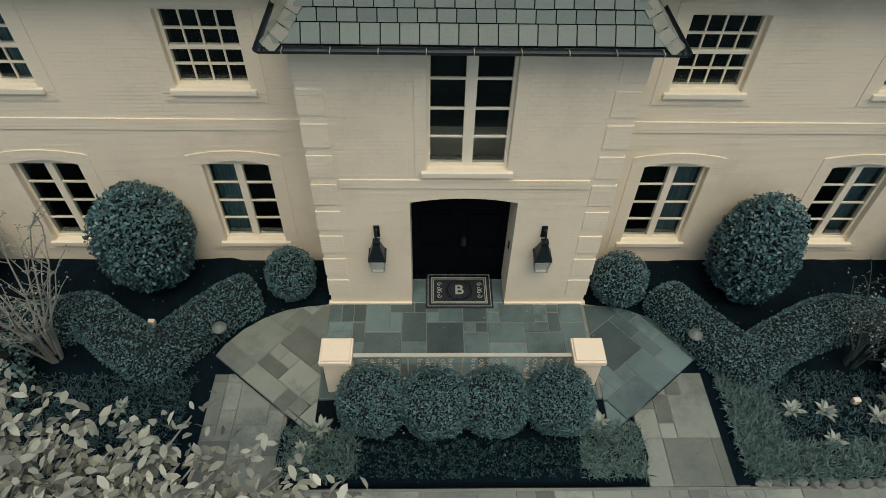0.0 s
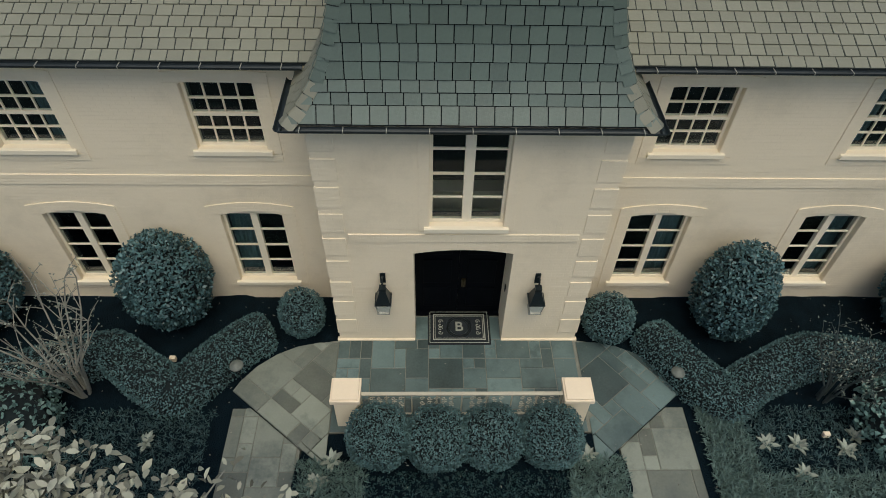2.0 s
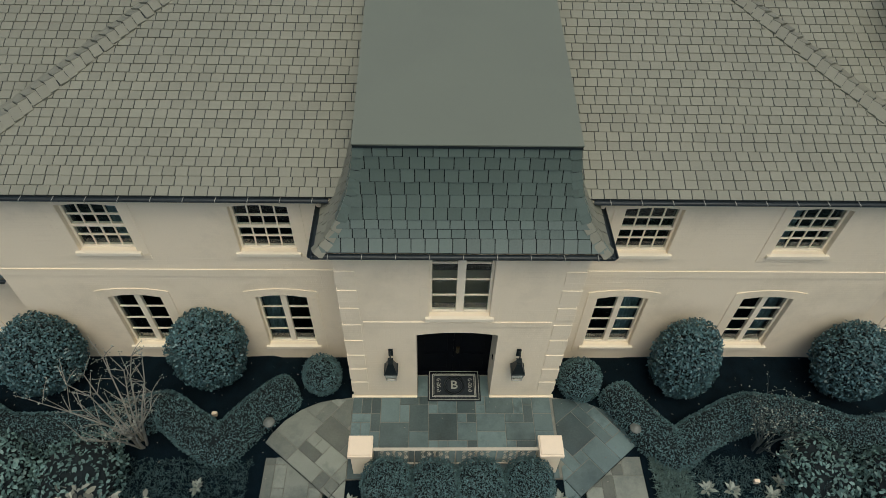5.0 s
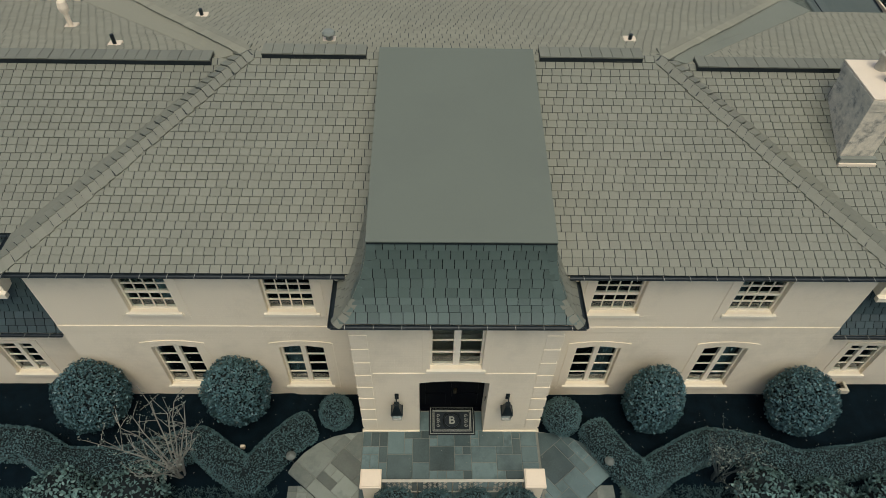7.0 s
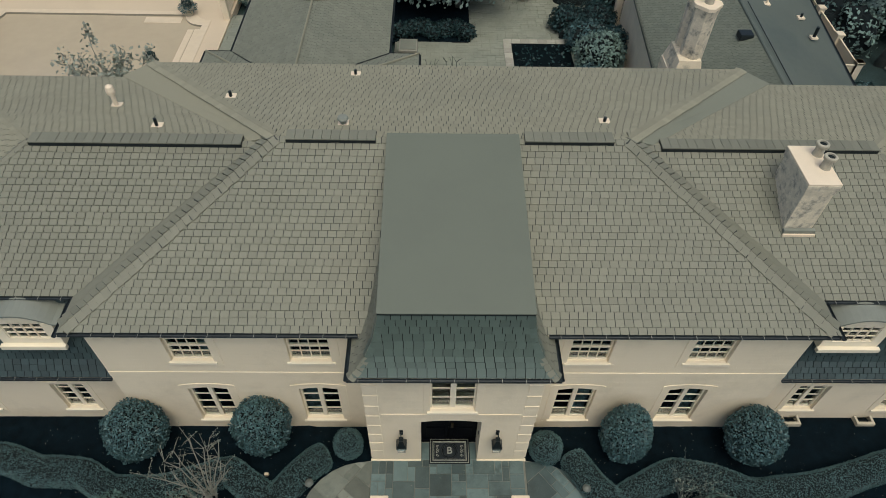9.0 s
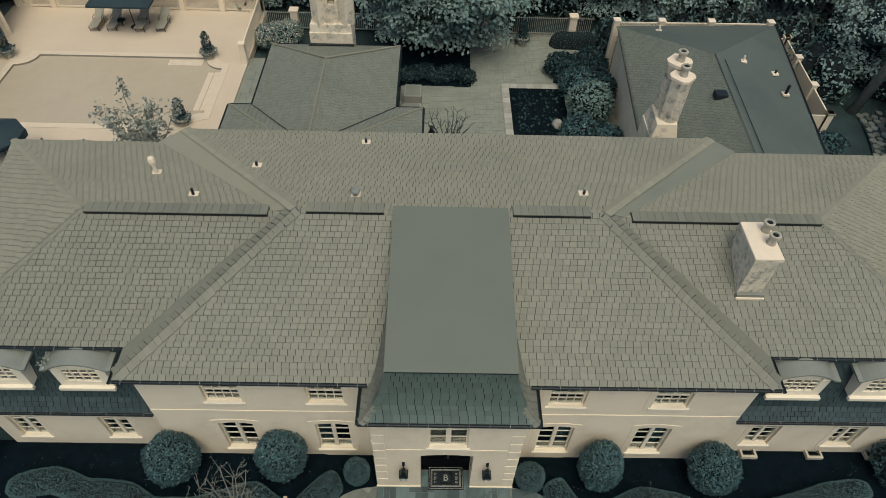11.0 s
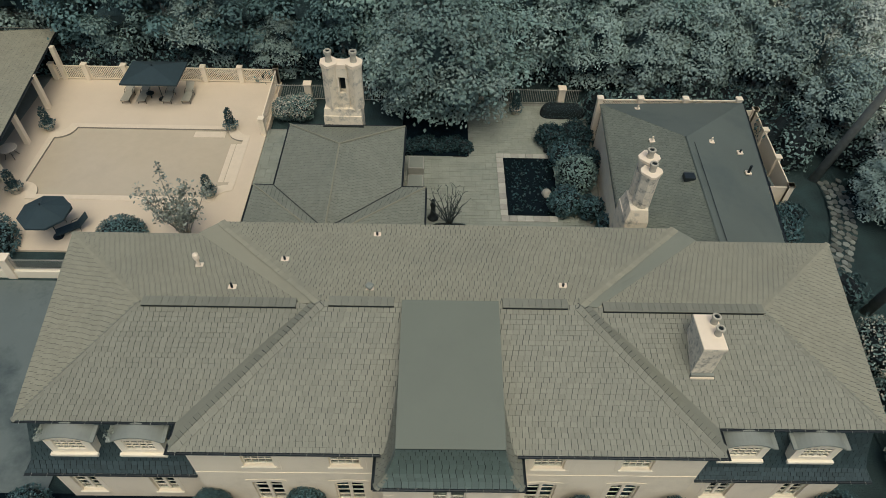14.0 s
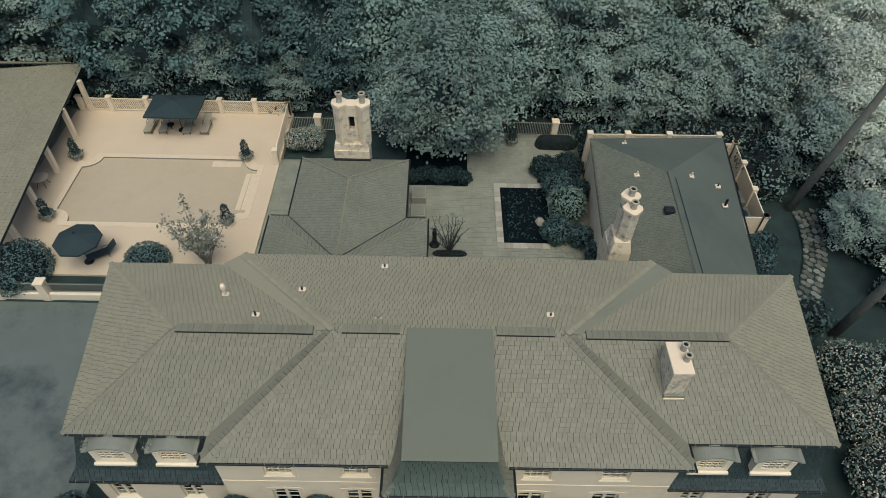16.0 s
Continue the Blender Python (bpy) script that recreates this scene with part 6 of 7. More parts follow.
def planter(x, y, z):
    ob = thing("potted_shrub", "clay planter with an upright dark conifer and ivy", "potted plant", (x, y, z), "poolside planters")
    bm = bmesh.new()
    lathe(bm, [(0.26, 0), (0.36, 0.35), (0.42, 0.45), (0.42, 0.5), (0.36, 0.5), (0.34, 0.44)], 18)
    part("pot", bm, CLAY, ob)
    rng = np.random.default_rng(int(abs(x * 10)))
    P, N = ball_points(700, 0.24, 0.75, 3, 0.1, rng)
    part("conifer", leaf_mesh("conifer", P + np.array([0, 0, 1.0]), N, 0.12, LEAF_DARK, rng), None, ob)
    P, N = ball_points(350, 0.48, 0.25, 5, 0.2, rng)
    part("ivy", leaf_mesh("ivy", P + np.array([0, 0, 0.5]), N, 0.12, LEAF_TOPIARY, rng), None, ob)


for x, y in ((-27.05, 26.4), (-14.75, 26.7), (-26.55, 20.1), (-14.6, 20.0)):
    planter(x, y, PZ)
CLOTH = material("dark_teal_canvas", (0.02, 0.04, 0.048), rough=0.85, vary=0.15)
SLING = material("beige_sling_fabric", (0.36, 0.335, 0.26), rough=0.85, vary=0.1)


def lounger(x, y, rz, cloth, label):
    ob = thing("sun_lounger", label, "sun lounger", (x, y, PZ), "sun loungers", rz=rz)
    part("seat", boxes((-0.3, 0.3, -0.95, 0.35, 0.33, 0.37), bevel=0.01), cloth, ob)
    bm = bmesh.new()
    box(bm, -0.3, 0.3, 0, 0.75, 0, 0.04, m=pose(0, 0.35, 0.34, 38, 0, 0))
    part("backrest", bm, cloth, ob)
    for sx in (-0.28, 0.28):
        bm = bmesh.new()
        tube(bm, [(sx, -0.95, 0.31), (sx, 0.4, 0.31)], 0.02, 6)
        part("side_rail", bm, LANTERN_METAL, ob)
        for yy in (-0.8, 0.3):
            bm = bmesh.new()
            tube(bm, [(sx, yy, 0.31), (sx, yy, 0.0)], 0.02, 6)
            part("leg", bm, LANTERN_METAL, ob)
        bm = bmesh.new()
        tube(bm, [(sx, 0.0, 0.33), (sx, 0.05, 0.52), (sx, 0.4, 0.54)], 0.02, 6)
        part("armrest", bm, LANTERN_METAL, ob)


for x, y in ((-22.9, 30.3), (-21.75, 30.3), (-19.95, 30.3), (-18.6, 30.35)):
    lounger(x, y, 0, SLING, "beige sling sun lounger with a dark frame")
lounger(-21.75, 16.9, -55, CLOTH, "dark fabric sun lounger beside a parasol")
lounger(-22.9, 17.6, -55, CLOTH, "dark fabric sun lounger beside a parasol")


def parasol(x, y, r, sides, h, label, square=None):
    ob = thing("parasol", label, "parasol", (x, y, PZ))
    verts = [(0, 0, h + 0.55)]
    if square:
        ring = [(-square[0], -square[1]), (square[0], -square[1]), (square[0], square[1]), (-square[0], square[1])]
    else:
        ring = [(r * math.cos(2 * math.pi * (k + 0.5) / sides), r * math.sin(2 * math.pi * (k + 0.5) / sides)) for k in range(sides)]
    k = len(ring)
    verts += [(a, b, h) for a, b in ring] + [(a, b, h - 0.12) for a, b in ring] + [(0, 0, h + 0.53)]
    faces = [(0, 1 + i, 1 + (i + 1) % k) for i in range(k)] + [(1 + i, 1 + k + i, 1 + k + (i + 1) % k, 1 + (i + 1) % k) for i in range(k)] + [(1 + 2 * k, 1 + k + (i + 1) % k, 1 + k + i) for i in range(k)]
    part("canopy", data("canopy", verts, faces, CLOTH), None, ob)
    bm = bmesh.new()
    tube(bm, [(0, 0, 0.05), (0, 0, h + 0.6)], 0.03, 8)
    part("pole", bm, LANTERN_METAL, ob)
    for i in range(k):
        bm = bmesh.new()
        tube(bm, [(0, 0, h + 0.51), (ring[i][0] * 0.98, ring[i][1] * 0.98, h - 0.03)], 0.012, 5)
        part("rib", bm, LANTERN_METAL, ob)
    bm = bmesh.new()
    lathe(bm, [(0.3, 0), (0.3, 0.06), (0.06, 0.1)], 18)
    part("base", bm, LANTERN_METAL, ob)
    bm = bmesh.new()
    lathe(bm, [(0.05, h + 0.56), (0.06, h + 0.62), (0.01, h + 0.68)], 10)
    part("finial", bm, LANTERN_METAL, ob)


parasol(-22.5, 16.4, 1.42, 8, 2.0, "dark octagonal parasol over the pool deck")
parasol(-20.45, 30.1, 2, 4, 2.2, "large dark rectangular parasol over loungers", (1.95, 1.45))
ob = thing("side_table", "small round dark table between loungers", "table", (-21.3, 30.2, PZ))
bm = bmesh.new()
lathe(bm, [(0.28, 0.42), (0.28, 0.45)], 18)
part("tabletop", bm, LANTERN_METAL, ob)
bm = bmesh.new()
tube(bm, [(0, 0, 0), (0, 0, 0.43)], 0.04, 8)
part("pedestal", bm, LANTERN_METAL, ob)
bare_shrub(-15.0, 16.4, 3.6, 9, 1.9, 12, "tall many-stemmed shrub with sparse pale leaves", thick=0.05, z=0.2, budsize=0.21, budn=10, budmat=LEAF_PALE)
topiary("topiary_shrub", -18.75, 16.2, 1.4, 1.15, 0.5, 3500, 0.14, "clipped dome-shaped shrub beside the pool", "shrub", mat=LEAF_BOX, seed=61, stem=False)
topiary("topiary_shrub", -26.3, 15.4, 1.9, 1.4, 0.75, 4500, 0.15, "large clipped round shrub behind the fence", "shrub", mat=LEAF_BOX, seed=62, stem=False)
sheet("planting_bed", rect(-29.5, -12.4, 14.2, 15.28), 0.18, LAWN, "narrow dark planting strip beside the deck", 0.4)


def iron_fence(x0, x1, y, z, h, pillars, label, mat, every=0.13, wall=0.0):
    ob = thing("iron_fence", label, "fence", ((x0 + x1) / 2, y, z))
    c = (x0 + x1) / 2
    for zz in (wall + 0.12, h - 0.1):
        part("rail", boxes((x0 - c, x1 - c, -0.02, 0.02, zz - 0.02, zz + 0.02)), mat, ob)
    n = int((x1 - x0) / every)
    bm = bmesh.new()
    for k in range(n):
        x = x0 - c + every * (k + 0.5)
        box(bm, x - 0.012, x + 0.012, -0.012, 0.012, wall + 0.05, h)
    tagged(part("railing_infill", bm, mat, ob), kind="stuff")
    if wall:
        part("low_wall", boxes((x0 - c, x1 - c, -0.15, 0.15, -0.4, wall), bevel=0.02), TRIM, ob)
    for p in pillars:
        bm = bmesh.new()
        box(bm, p - c - 0.24, p - c + 0.24, -0.24, 0.24, -0.4, h + 0.05, bevel=0.02)
        post = part("pillar", bm, FENCE, ob, "cream stone pillar")
        bm = bmesh.new()
        box(bm, p - c - 0.3, p - c + 0.3, -0.3, 0.3, h + 0.052, h + 0.16, bevel=0.02)
        part("pillar_cap", bm, CAP, post)


iron_fence(-34.0, -17.0, 13.9, 0.0, 1.15, (-27.0, -24.2, -30.5), "iron fence with cream pillars along the drive", IRON, wall=0.25)
iron_fence(-12.3, 9.9, 30.8, 0.0, 1.3, (-10.0, -3.45, 2.7, 8.5), "dark iron fence with cream pillars before the woods", IRON)

# pool pavilion
pav = thing("pool_pavilion", "open pool pavilion with a shingle hip roof on pillars", "pavilion", (0, 0, 0))
roof_face(pav, [(-26.3, 15.2, 3.0), (-28.9, 34.9, 3.0), (-33.5, 31.0, 5.2), (-33.0, 17.0, 5.2)], (-2.6, 19.7, 0), SHINGLE, seed=121, lift=0.014, width=0.3, course=0.25)
roof_face(pav, [(-28.9, 34.9, 3.0), (-40.0, 34.9, 3.0), (-33.5, 31.0, 5.2)], (1, 0, 0), SHINGLE, seed=122, lift=0.014, width=0.3, course=0.25)
roof_face(pav, [(-40.0, 34.9, 3.0), (-40.0, 15.2, 3.0), (-33.0, 17.0, 5.2), (-33.5, 31.0, 5.2)], (0, 1, 0), SHINGLE, seed=123, lift=0.014, width=0.3, course=0.25)
gutter((-26.25, 15.2, 2.96), (-28.85, 34.9, 2.96), pav, brackets=False)
part("floor_slab", boxes((-40, -29.51, 15.0, 34.0, -0.2, PZ)), COURT, pav)
part("rear_wall", boxes((-39.0, -38.7, 15.5, 34.0, PZ, 3.0)), WALL, pav)
for k, y in enumerate((17.9, 21.15, 24.85, 28.8, 32.5)):
    xx = -27.34 - 1.18 * (y - 15.2) / 19.7
    bm = bmesh.new()
    box(bm, xx - 0.16, xx + 0.16, y - 0.16, y + 0.16, PZ, 2.95, bevel=0.02)
    part("pillar", bm, FENCE, pav)
ob = thing("round_table", "white round garden table on thin legs", "table", (-28.3, 23.4, PZ))
bm = bmesh.new()
lathe(bm, [(0.55, 0.72), (0.57, 0.74), (0.55, 0.76)], 24)
part("tabletop", bm, CAP, ob)
for k in range(4):
    a = math.pi * (k + 0.5) / 2
    bm = bmesh.new()
    tube(bm, [(0.4 * math.cos(a), 0.4 * math.sin(a), 0.72), (0.3 * math.cos(a), 0.3 * math.sin(a), 0.35), (0.45 * math.cos(a), 0.45 * math.sin(a), 0)], 0.02, 6)
    part("leg", bm, LANTERN_METAL, ob)

# ---- courtyard ----
crng = random.Random(31)
def paving(parent, x0, x1, y0, y1, cell, z, mat, skip=None, size=((2, 1), (3, 1), (2, 2), (1, 1))):
    verts, faces = [], []
    for r in tiling(x0, x1, y0, y1, cell, crng, size):
        if skip and skip((r[0] + r[1]) / 2, (r[2] + r[3]) / 2):
            continue
        j = 0.006
        fv, ff = flag_mesh([(r[0] + j, r[2] + j), (r[1] - j, r[2] + j), (r[1] - j, r[3] - j), (r[0] + j, r[3] - j)], z - 0.04, z, crng)
        k = len(verts)
        verts += fv
        faces += [tuple(i + k for i in f) for f in ff]
    tagged(part("paving_stones", data("paving_stones", verts, faces, mat), None, parent), kind="stuff")


court = bpy.data.objects["courtyard_paving"]
paving(court, -2.6, 10.1, 10.8, 30.6, 0.24, 0.012, COURT, lambda x, y: (3.9 < x < 6.9 and 19.0 < y < 24.4) or (x < 1.6 and y > 24.6) or x > 8.9)
paving(bpy.data.objects["side_paving"], -13.9, -9.7, 11.1, 26.9, 0.45, 0.20, COURT)
pond = thing("garden_pond", "dark rectangular pond with pale stone edging", "pond", (0, 0, 0))
STONE = material("pale_edging_stone", (0.36, 0.35, 0.30), rough=0.85, vary=0.2, ob_random=0.2)
for k in range(11):
    y0 = 19.0 + 5.5 * k / 11
    part("edging_stone", boxes((3.45, 3.9, y0 + 0.01, y0 + 0.49, -0.1, 0.05), bevel=0.012), STONE, pond)
for k in range(7):
    x0 = 3.45 + 3.5 * k / 7
    part("edging_stone", boxes((x0 + 0.01, x0 + 0.49, 18.5, 18.99, -0.1, 0.05), bevel=0.012), STONE, pond)
    part("edging_stone", boxes((x0 + 0.01, x0 + 0.49, 24.51, 24.95, -0.1, 0.05), bevel=0.012), STONE, pond)
WATER = material("black_pond_water", (0.004, 0.008, 0.010), rough=0.3, vary=0.3, bump=0.05, spec=0.12)
part("water", data("water", [(3.9, 19.0, 0.03), (7.2, 19.0, 0.03), (7.2, 24.5, 0.03), (3.9, 24.5, 0.03)], [(0, 1, 2, 3)], WATER), None, pond)
tufts("water_lilies", 4.0, 7.0, 19.2, 24.3, 240, 0.16, LEAF_DARK, "floating dark leaves on the pond", z=0.045, seed=44, blades=2, flat=0.02, aspect=0.9)
bm = bmesh.new()
bmesh.ops.create_icosphere(bm, subdivisions=2, radius=0.35)
for v in bm.verts:
    v.co *= 1 + 0.4 * noise.noise(v.co * 3)
ob = thing("pond_stone", "pale boulder in the dark pond", "stone", (6.5, 20.9, 0.1))
part("boulder", bm, STONE, ob)
for i, (x, y, r, h, dense, mat) in enumerate(((8.3, 21.8, 1.25, 1.2, 2200, LEAF_TREE), (7.4, 19.6, 0.95, 0.85, 1500, LEAF_TOPIARY), (8.9, 19.2, 0.8, 0.7, 1200, LEAF_TOPIARY), (8.0, 24.2, 1.1, 0.8, 1700, LEAF_TOPIARY), (9.3, 23.3, 0.9, 0.9, 1400, LEAF_DARK), (9.9, 17.6, 0.8, 0.75, 1200, LEAF_TOPIARY), (7.3, 26.2, 1.0, 0.7, 1500, LEAF_DARK), (9.0, 26.4, 1.1, 0.75, 1600, LEAF_DARK), (20.0, 17.3, 1.1, 0.9, 1600, LEAF_TOPIARY), (20.9, 18.6, 0.9, 0.8, 1200, LEAF_TOPIARY), (20.2, 14.6, 1.0, 0.8, 1200, LEAF_TOPIARY))):
    topiary("garden_shrub", x, y, r, h, h * 0.85, dense, 0.17, "loose dark evergreen shrub in the rear garden", "shrub", "rear garden shrubs", mat=mat, seed=71 + i, amp=0.25, stem=False)
for x0, x1, y0, y1 in ((6.9, 10.1, 28.9, 30.2), (6.7, 9.7, 25.0, 25.4)):
    hedge([(x0, (y0 + y1) / 2), ((x0 + x1) / 2, (y0 + y1) / 2), (x1, (y0 + y1) / 2)], y1 - y0, 0.9, 160, int(x0 * 10), "dark clipped hedge in the courtyard")
sheet("planting_bed", rect(-3.0, 1.6, 24.6, 30.7), 0.02, MULCH, "dark shaded bed under the trees", 0.1)
for i in range(7):
    topiary("garden_shrub", -2.4 + 0.62 * i, 25.2 + 0.25 * (i % 3), 0.55, 0.4, 0.32, 500, 0.15, "low dark shrub at the edge of the shaded bed", "shrub", "rear garden shrubs", mat=LEAF_DARK, seed=91 + i, amp=0.25, stem=False)
bare_shrub(0.25, 18.2, 2.4, 15, 1.3, 15, "leafless shrub in a low planter in the courtyard", mat=DARKBARK, thick=0.045, buds=False)
hedge([(-0.9, 17.9), (0.3, 17.9), (1.4, 17.9)], 0.6, 0.3, 150, 88, "low planting at the shrub's foot")
bm = bmesh.new()
lathe(bm, [(0.34, 0), (0.36, 0.06), (0.24, 0.12), (0.16, 0.5), (0.14, 0.9), (0.19, 1.15), (0.10, 1.35), (0.12, 1.5), (0.02, 1.62)], 14)
ob = part("garden_statue", bm, GUTTER, None, "small dark statue standing in the courtyard", smooth=True)
ob.location = (-0.75, 18.7, 0.0)
tagged(ob, category="statue")
for y in (21.25, 23.05):
    ob = thing("condenser_unit", "pale square outdoor cooling unit beside the wing", "air conditioner", (-1.9, y, 0), "cooling units")
    bm = bmesh.new()
    box(bm, -0.5, 0.5, -0.6, 0.6, 0, 0.75, bevel=0.03)
    part("casing", bm, IRON, ob)
    part("fan_grille", boxes((-0.42, 0.42, -0.5, 0.5, 0.752, 0.775)), LEAD, ob)
planter(5.1, 29.6, 0.0)
planter(20.6, 27.2, 0.0)
# stone path
def path_x(y):
    return 22.55 + 2.9 * math.sin((y - 14.2) / 8.3 * math.pi * 0.52)


rows_y = [14.0 + 0.5 * k for k in range(18)]
pth = tagged(part("garden_path", data("garden_path", [(path_x(y) + s * 0.85, y, -0.06) for y in rows_y for s in (-1, 1)], [(2 * k, 2 * k + 1, 2 * k + 3, 2 * k + 2) for k in range(17)], LAWN), None, None, "winding path of irregular grey stones"), kind="structure")
PATHSTONE = material("grey_path_stone", (0.17, 0.185, 0.16), rough=0.85, vary=0.3, scale=3, bump=0.4, ob_random=0.5)
prng = random.Random(9)
for r in range(19):
    y = 14.2 + 8.3 * r / 18
    for c in range(4):
        px, py = path_x(y) + (c - 1.5) * 0.42 + prng.uniform(-0.07, 0.07), y + prng.uniform(-0.1, 0.1) + 0.2 * (c % 2)
        k = prng.choice((5, 6, 7))
        poly = [(px + 0.23 * prng.uniform(0.7, 1.1) * math.cos(2 * math.pi * i / k), py + 0.25 * prng.uniform(0.7, 1.1) * math.sin(2 * math.pi * i / k)) for i in range(k)]
        FLAGS.append((pth, flag_mesh(poly, -0.08, 0.0, prng), PATHSTONE))
for i, (x, y, r, h) in enumerate(((22.4, 8.9, 1.7, 1.3), (24.4, 8.4, 1.8, 1.5), (22.0, 6.0, 1.5, 1.2), (24.6, 5.2, 2.0, 1.4), (21.5, 3.0, 1.5, 1.1), (24.0, 1.5, 2.0, 1.4), (20.5, -0.2, 1.4, 1.0), (-10.2, 28.9, 0.9, 0.9), (-11.4, 28.8, 0.8, 0.8))):
    topiary("flowering_shrub", x, y, r, h, h * 0.8, 1600, 0.16, "wild shrub covered in small white blossom", "shrub", "flowering shrubs", mat=LEAF_TREE, seed=131 + i, amp=0.25, stem=False, bloom=1300)
for i, (x, y) in enumerate(((-17.3, 0.6), (16.6, 0.7))):
    topiary("garden_shrub", x, y, 0.9, 0.9, 0.8, 2200, 0.11, "rounded evergreen shrub at the wing's corner", "shrub", mat=LEAF_TOPIARY, seed=151 + i, amp=0.2)


# ---- woods ----
def tree_mesh_set(seed, height, radius, clumps, per, leaf, mat):
    """Leaves in many small clumps round the ends of limbs, with gaps between."""
    rng = np.random.default_rng(seed)
    P, N, ends = [], [], []
    for k in range(clumps):
        d = rng.normal(size=3)
        d /= np.linalg.norm(d)
        r = radius * rng.uniform(0.62, 1.0)
        zc_ = height * 0.54 + d[2] * height * 0.43
        taper = 1.0 - 0.55 * max(0, (zc_ / height - 0.6)) / 0.4
        c = np.array([d[0] * r * taper, d[1] * r * taper, zc_])
        ends.append(c)
        cr = rng.uniform(0.55, 1.15) * radius * 0.33
        q = rng.normal(size=(per, 3))
        q /= np.linalg.norm(q, axis=1, keepdims=True)
        q[:, 2] = np.where(q[:, 2] < -0.3, -q[:, 2], q[:, 2])
        P.append(c + q * cr * rng.uniform(0.5, 1.05, (per, 1)) * np.array([1.25, 1.25, 0.7]))
        N.append(q + np.array([0, 0, 0.6]))
    crown = leaf_mesh("crown", np.concatenate(P), np.concatenate(N), leaf, mat, rng, aspect=0.66, tilt=0.22, lift=0.0)
    tb = bmesh.new()
    tube(tb, [(0, 0, -0.3), (0.1, 0.05, height * 0.3), (0, 0.1, height * 0.6), (0.05, 0, height * 0.85)], 0.024 * height, 9, 0.05)
    limbs = []
    for c in ends[:9]:
        lb = bmesh.new()
        z = max(height * 0.25, min(height * 0.75, c[2] * 0.75))
        tube(lb, [(0.03, 0.05, z), (c[0] * 0.5, c[1] * 0.5, (z + c[2]) / 2 + 0.2), tuple(c)], 0.08, 6, 0.025)
        limbs.append(from_bm("limb", lb, BARK))
    # Lumpy dark core added so that gaps in the crown read as shade.
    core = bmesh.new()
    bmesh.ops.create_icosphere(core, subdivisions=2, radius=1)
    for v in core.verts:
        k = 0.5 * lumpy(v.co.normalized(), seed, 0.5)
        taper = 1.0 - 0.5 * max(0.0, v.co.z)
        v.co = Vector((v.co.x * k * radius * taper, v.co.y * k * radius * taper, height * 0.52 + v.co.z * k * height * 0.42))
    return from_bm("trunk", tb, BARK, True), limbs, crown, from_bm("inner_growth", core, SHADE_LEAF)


LEAF_TREE2 = leafy("grey_tree_leaf", (0.235, 0.315, 0.285), rough=0.6, island=0.08, ob_random=0.2, vary=0.14, spec=0.12)
LEAF_PALE_TREE = leafy("pale_dry_tree_leaf", (0.56, 0.63, 0.55), rough=0.65, island=0.12, ob_random=0.2, vary=0.15, spec=0.12)
LEAF_TREE3 = leafy("dark_tree_leaf", (0.085, 0.148, 0.145), rough=0.6, island=0.08, ob_random=0.3, vary=0.14, spec=0.12)
TREES = []
for i, (h, r, mat, leaf) in enumerate(((13.0, 4.6, LEAF_TREE, 0.42), (11.0, 4.0, LEAF_TREE2, 0.36), (15.0, 4.4, LEAF_TREE3, 0.42), (9.0, 3.6, LEAF_TREE2, 0.32), (12.0, 5.0, LEAF_TREE, 0.38), (10.5, 3.6, LEAF_PALE_TREE, 0.30))):
    trunk, limbs, crown, core = tree_mesh_set(200 + i, h, r, 64, 132, leaf * 0.80, mat)
    ob = thing("tree", ("broad leafy deciduous tree in the woods", "pale leafy tree at the edge of the woods", "dark dense tree in the woods", "small pale leafy tree in the woods", "spreading leafy tree in the woods", "thin pale tree with light dry leaves")[i], "tree", (0, 400 + 30 * i, -0.2), "woodland trees")
    part("trunk", trunk, None, ob)
    for lm in limbs:
        part("limb", lm, None, ob)
    part("crown", crown, None, ob)
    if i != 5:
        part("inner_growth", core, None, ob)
    TREES.append(ob)
trng = random.Random(77)
near_trees = [(1.0, 28.6, 3, 0.95), (-2.3, 29.6, 3, 0.9), (-0.5, 29.2, 4, 0.9), (2.8, 32.6, 4, 0.80), (-5.5, 36.5, 0, 0.9), (-9.5, 35.5, 2, 0.8), (7.5, 38.0, 1, 0.9), (12.5, 37.0, 1, 0.95), (11.0, 33.2, 3, 0.7), (16.5, 34.8, 4, 0.75), (20.5, 34.0, 3, 0.85), (25.0, 31.5, 1, 0.8), (26.3, 26.8, 1, 0.65), (29.0, 28.0, 5, 0.75), (29.5, 22.0, 5, 0.75)]
side_trees = [(29.5, 16.5, 5, 0.6), (33.5, 24.0, 5, 0.8), (33.0, 17.0, 5, 0.7), (31.0, 11.5, 5, 0.7), (-15.5, 36.0, 2, 0.8), (-21.0, 36.2, 2, 0.85), (-27.0, 37.0, 2, 0.9), (-33.0, 38.5, 1, 0.9), (-12.3, 34.2, 3, 0.6), (-38.5, 38.0, 2, 1.0), (-3.2, 35.2, 4, 0.8), (1.5, 34.2, 4, 0.75), (5.6, 34.4, 1, 0.8)]
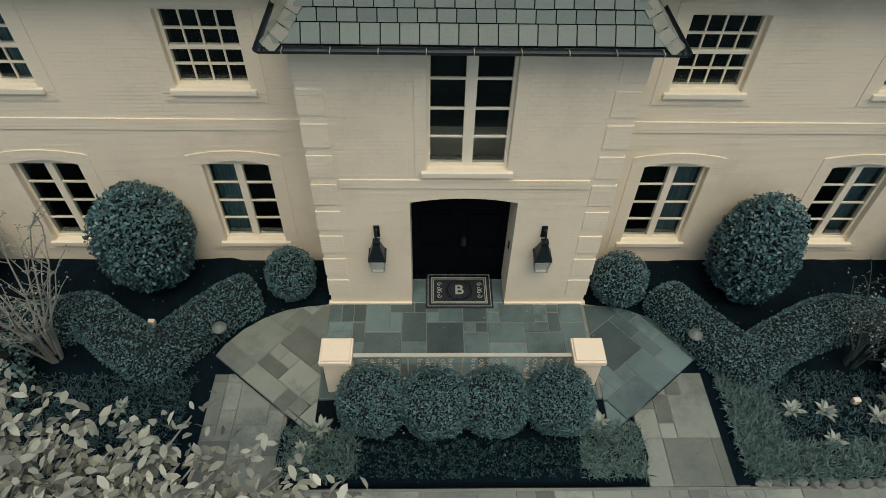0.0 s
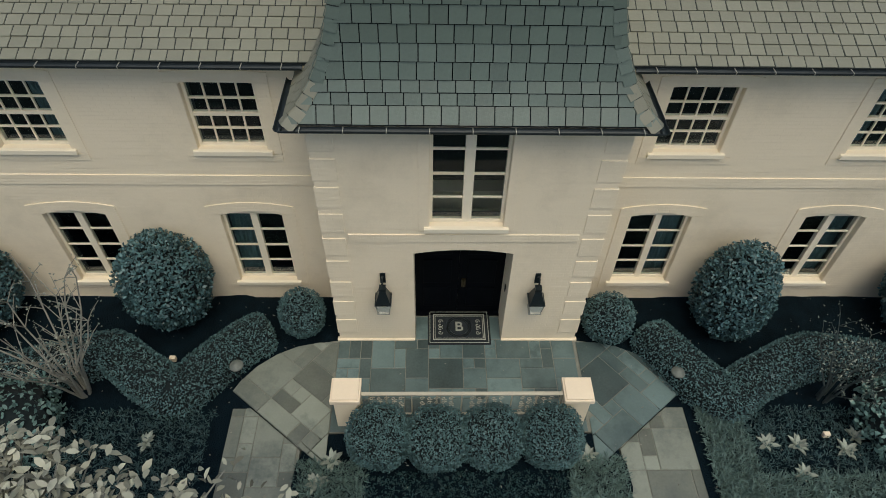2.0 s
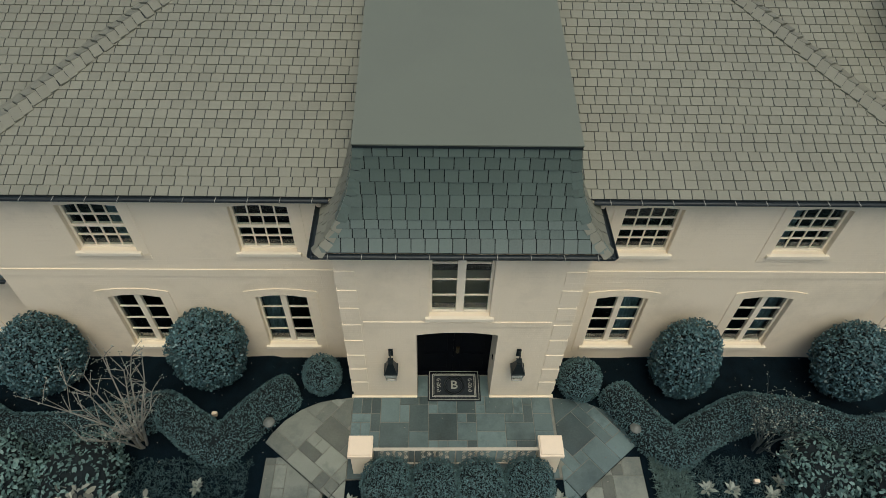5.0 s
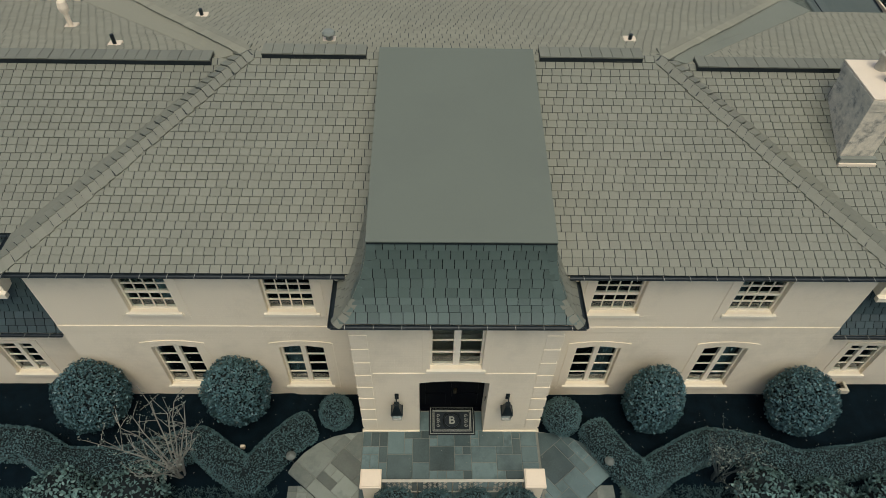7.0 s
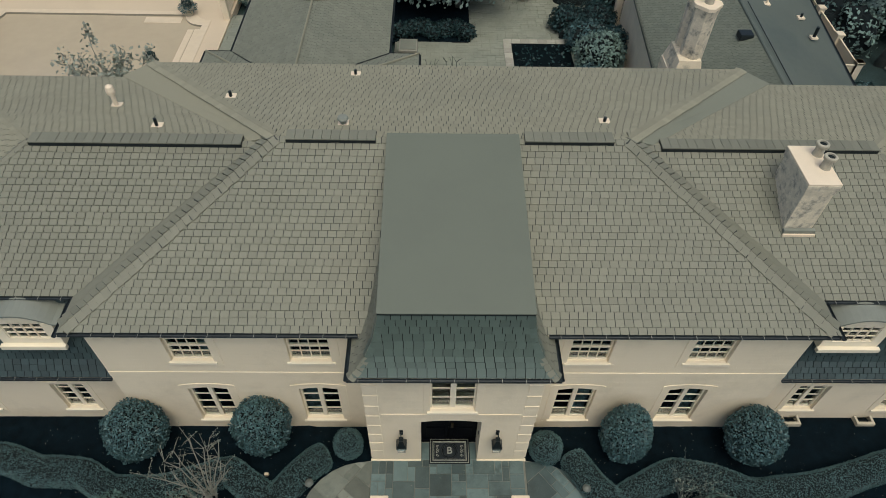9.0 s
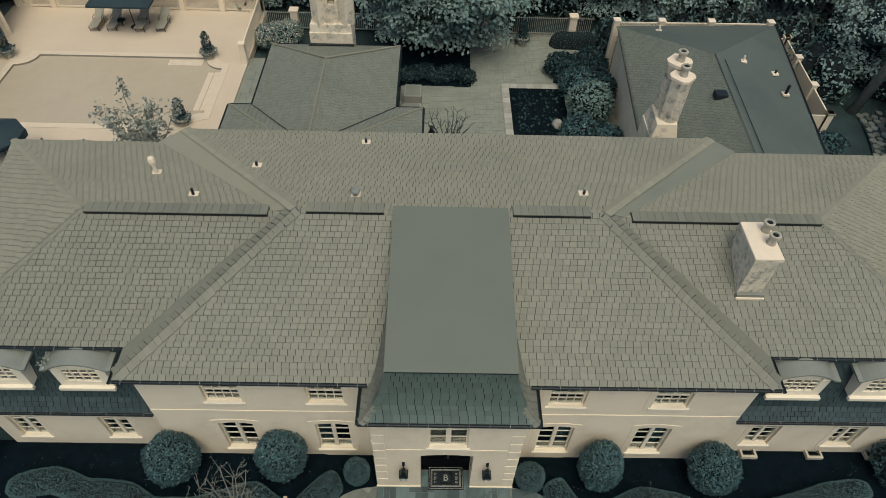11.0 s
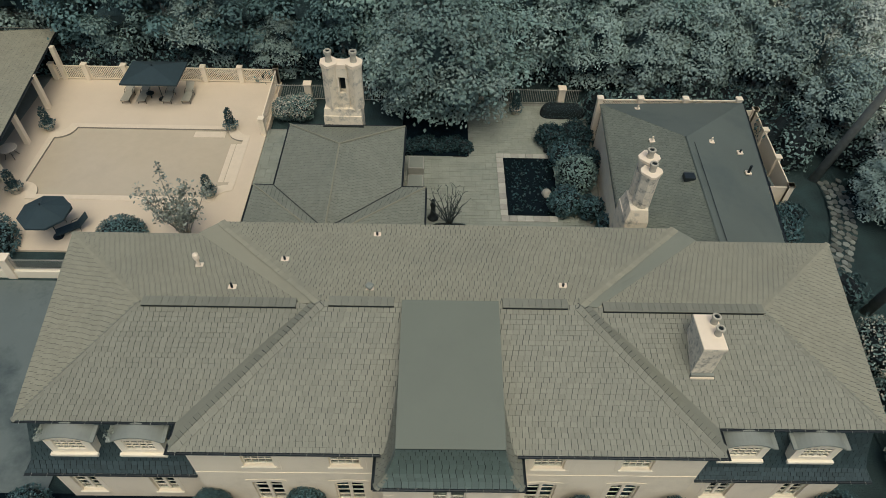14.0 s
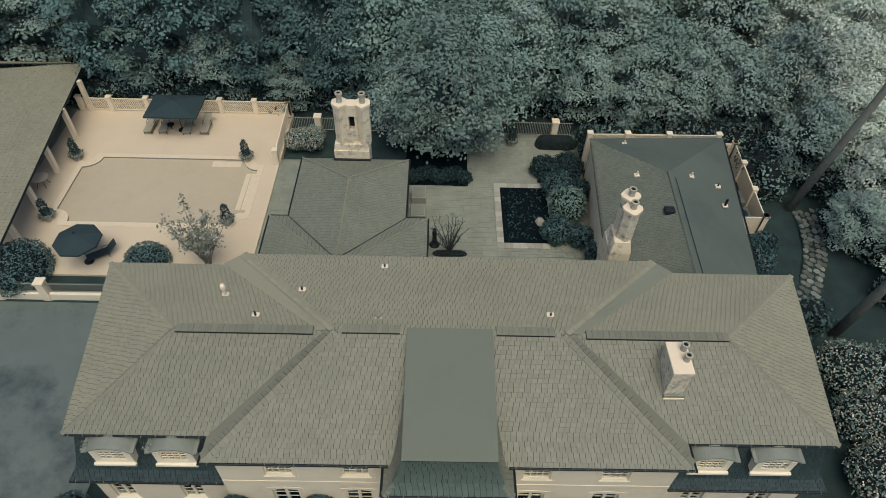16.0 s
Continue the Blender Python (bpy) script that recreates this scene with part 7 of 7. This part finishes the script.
edge_trees = [(9.0, 35.5, 0, 0.75), (14.5, 32.6, 3, 0.8), (18.7, 32.2, 1, 0.7), (22.8, 31.8, 3, 0.8), (28.0, 31.0, 5, 0.85), (-18.2, 35.0, 3, 0.75), (-24.0, 35.4, 0, 0.65), (-7.5, 33.6, 2, 0.6), (26.8, 19.5, 3, 0.55), (30.0, 32.5, 5, 0.9), (31.5, 36.5, 5, 0.95), (36.0, 33.5, 5, 1.0), (36.5, 39.0, 5, 1.0), (27.0, 43.0, 5, 1.0), (30.5, 45.5, 5, 1.0), (24.0, 41.5, 1, 1.0), (33.5, 42.5, 5, 1.0), (40.0, 41.0, 5, 1.0), (28.5, 38.5, 5, 0.9), (33.0, 47.5, 5, 1.1)]
spots = near_trees + side_trees + edge_trees
for row in range(3):
    for k in range(13):
        if k > 9 and trng.random() < 0.5:
            continue
        spots.append((-46 + 7.6 * k + trng.uniform(-2.2, 2.2) + 3.5 * (row % 2), 42.5 + 6.0 * row + trng.uniform(-2, 2), 5 if k > 8 else trng.choice((0, 1, 2, 4, 4, 0)), trng.uniform(0.8, 1.15)))
for k in range(10):
    spots.append((38 + trng.uniform(-2, 9), 2 + 4.2 * k, 5, trng.uniform(0.7, 0.95)))
used = [False] * 6
for x, y, kind_i, sc in spots:
    m = pose(x, y, -0.2, 0, 0, trng.uniform(0, 360)) @ Matrix.Diagonal((sc, sc, sc * trng.uniform(0.9, 1.1), 1))
    if not used[kind_i]:
        used[kind_i] = True
        TREES[kind_i].matrix_basis = m
    else:
        copy_thing(TREES[kind_i], m @ Matrix.Diagonal((*[1 / q for q in TREES[kind_i].scale], 1)))
for k in range(44):
    x = -37 + 1.55 * k + trng.uniform(-0.6, 0.6)
    topiary("understorey_shrub", x, 33.6 + trng.uniform(0, 1.6), trng.uniform(1.0, 1.7), trng.uniform(0.8, 1.5), 0.8, 420, 0.26, "leafy undergrowth shrub at the edge of the woods", "shrub", "undergrowth shrubs", mat=(LEAF_TREE, LEAF_TREE3, LEAF_DARK)[k % 3], seed=300 + k, amp=0.35, stem=False)
for k, (x, y) in enumerate(((22.9, 26.4), (23.3, 24.6), (24.3, 28.4), (22.6, 29.3), (20.6, 29.8), (18.2, 29.6), (15.6, 29.7), (13.0, 29.5), (11.0, 29.2), (27.3, 24.9), (27.6, 21.5), (26.4, 27.0), (21.5, 12.6))):
    topiary("understorey_shrub", x, y, trng.uniform(1.0, 1.5), trng.uniform(1.0, 1.7), 0.9, 520, 0.24, "leafy undergrowth shrub beside the fence", "shrub", "undergrowth shrubs", mat=(LEAF_TREE3, LEAF_TREE)[k % 2], seed=400 + k, amp=0.35, stem=False)
for k in range(22):
    topiary("understorey_shrub", 28.3 + trng.uniform(-1, 7), 6.0 + 1.25 * k, trng.uniform(0.9, 1.6), trng.uniform(0.8, 1.4), 0.8, 420, 0.26, "leafy undergrowth shrub beside the stone path", "shrub", "undergrowth shrubs", mat=(LEAF_TREE2, LEAF_TREE, LEAF_PALE_TREE)[k % 3], seed=360 + k, amp=0.35, stem=False)
for x, y, h, r in ((24.5, 23.0, 21.0, 0.30), (23.25, 12.1, 19.0, 0.30), (31.0, 27.5, 20.0, 0.22), (34.0, 30.0, 20.0, 0.2), (36.5, 34.5, 17.0, 0.16), (38.5, 39.0, 17.0, 0.16), (41.0, 36.0, 16.0, 0.15), (35.0, 42.0, 17.0, 0.18)):
    ob = thing("pine_tree", "tall bare straight pine trunk beside the house", "tree", (x, y, -0.2), "pines")
    bm = bmesh.new()
    lean = 0.17 * h if r > 0.25 else 0.1
    tube(bm, [(0, 0, -0.2), (lean * 0.37, 0, h * 0.35), (lean * 0.7, 0.1, h * 0.7), (lean, 0.1, h)], r, 12, r * 0.55)
    part("trunk", bm, BARK, ob, smooth=True)
    g = np.random.default_rng(int(x * 10))
    P, N = ball_points(1500, 2.2, 1.6, 3, 0.3, g)
    part("crown", leaf_mesh("crown", P + np.array([lean, 0, h + 0.5]), N, 0.4 if r > 0.25 else 0.24, LEAF_TREE3 if r > 0.25 else LEAF_PALE_TREE, g), None, ob)

# ---- single slates and flagstones, as pieces ----
for base, mat, s in LOOSE:
    c = sum(s, Vector()) / 8
    ob = part("slate", data("slate", [p - c for p in s], SLATE_FACES, mat), None, base)
    ob.location = c
for base, (fv, ff), mat in FLAGS:
    part("flagstone", data("flagstone", fv, ff, mat), None, base)
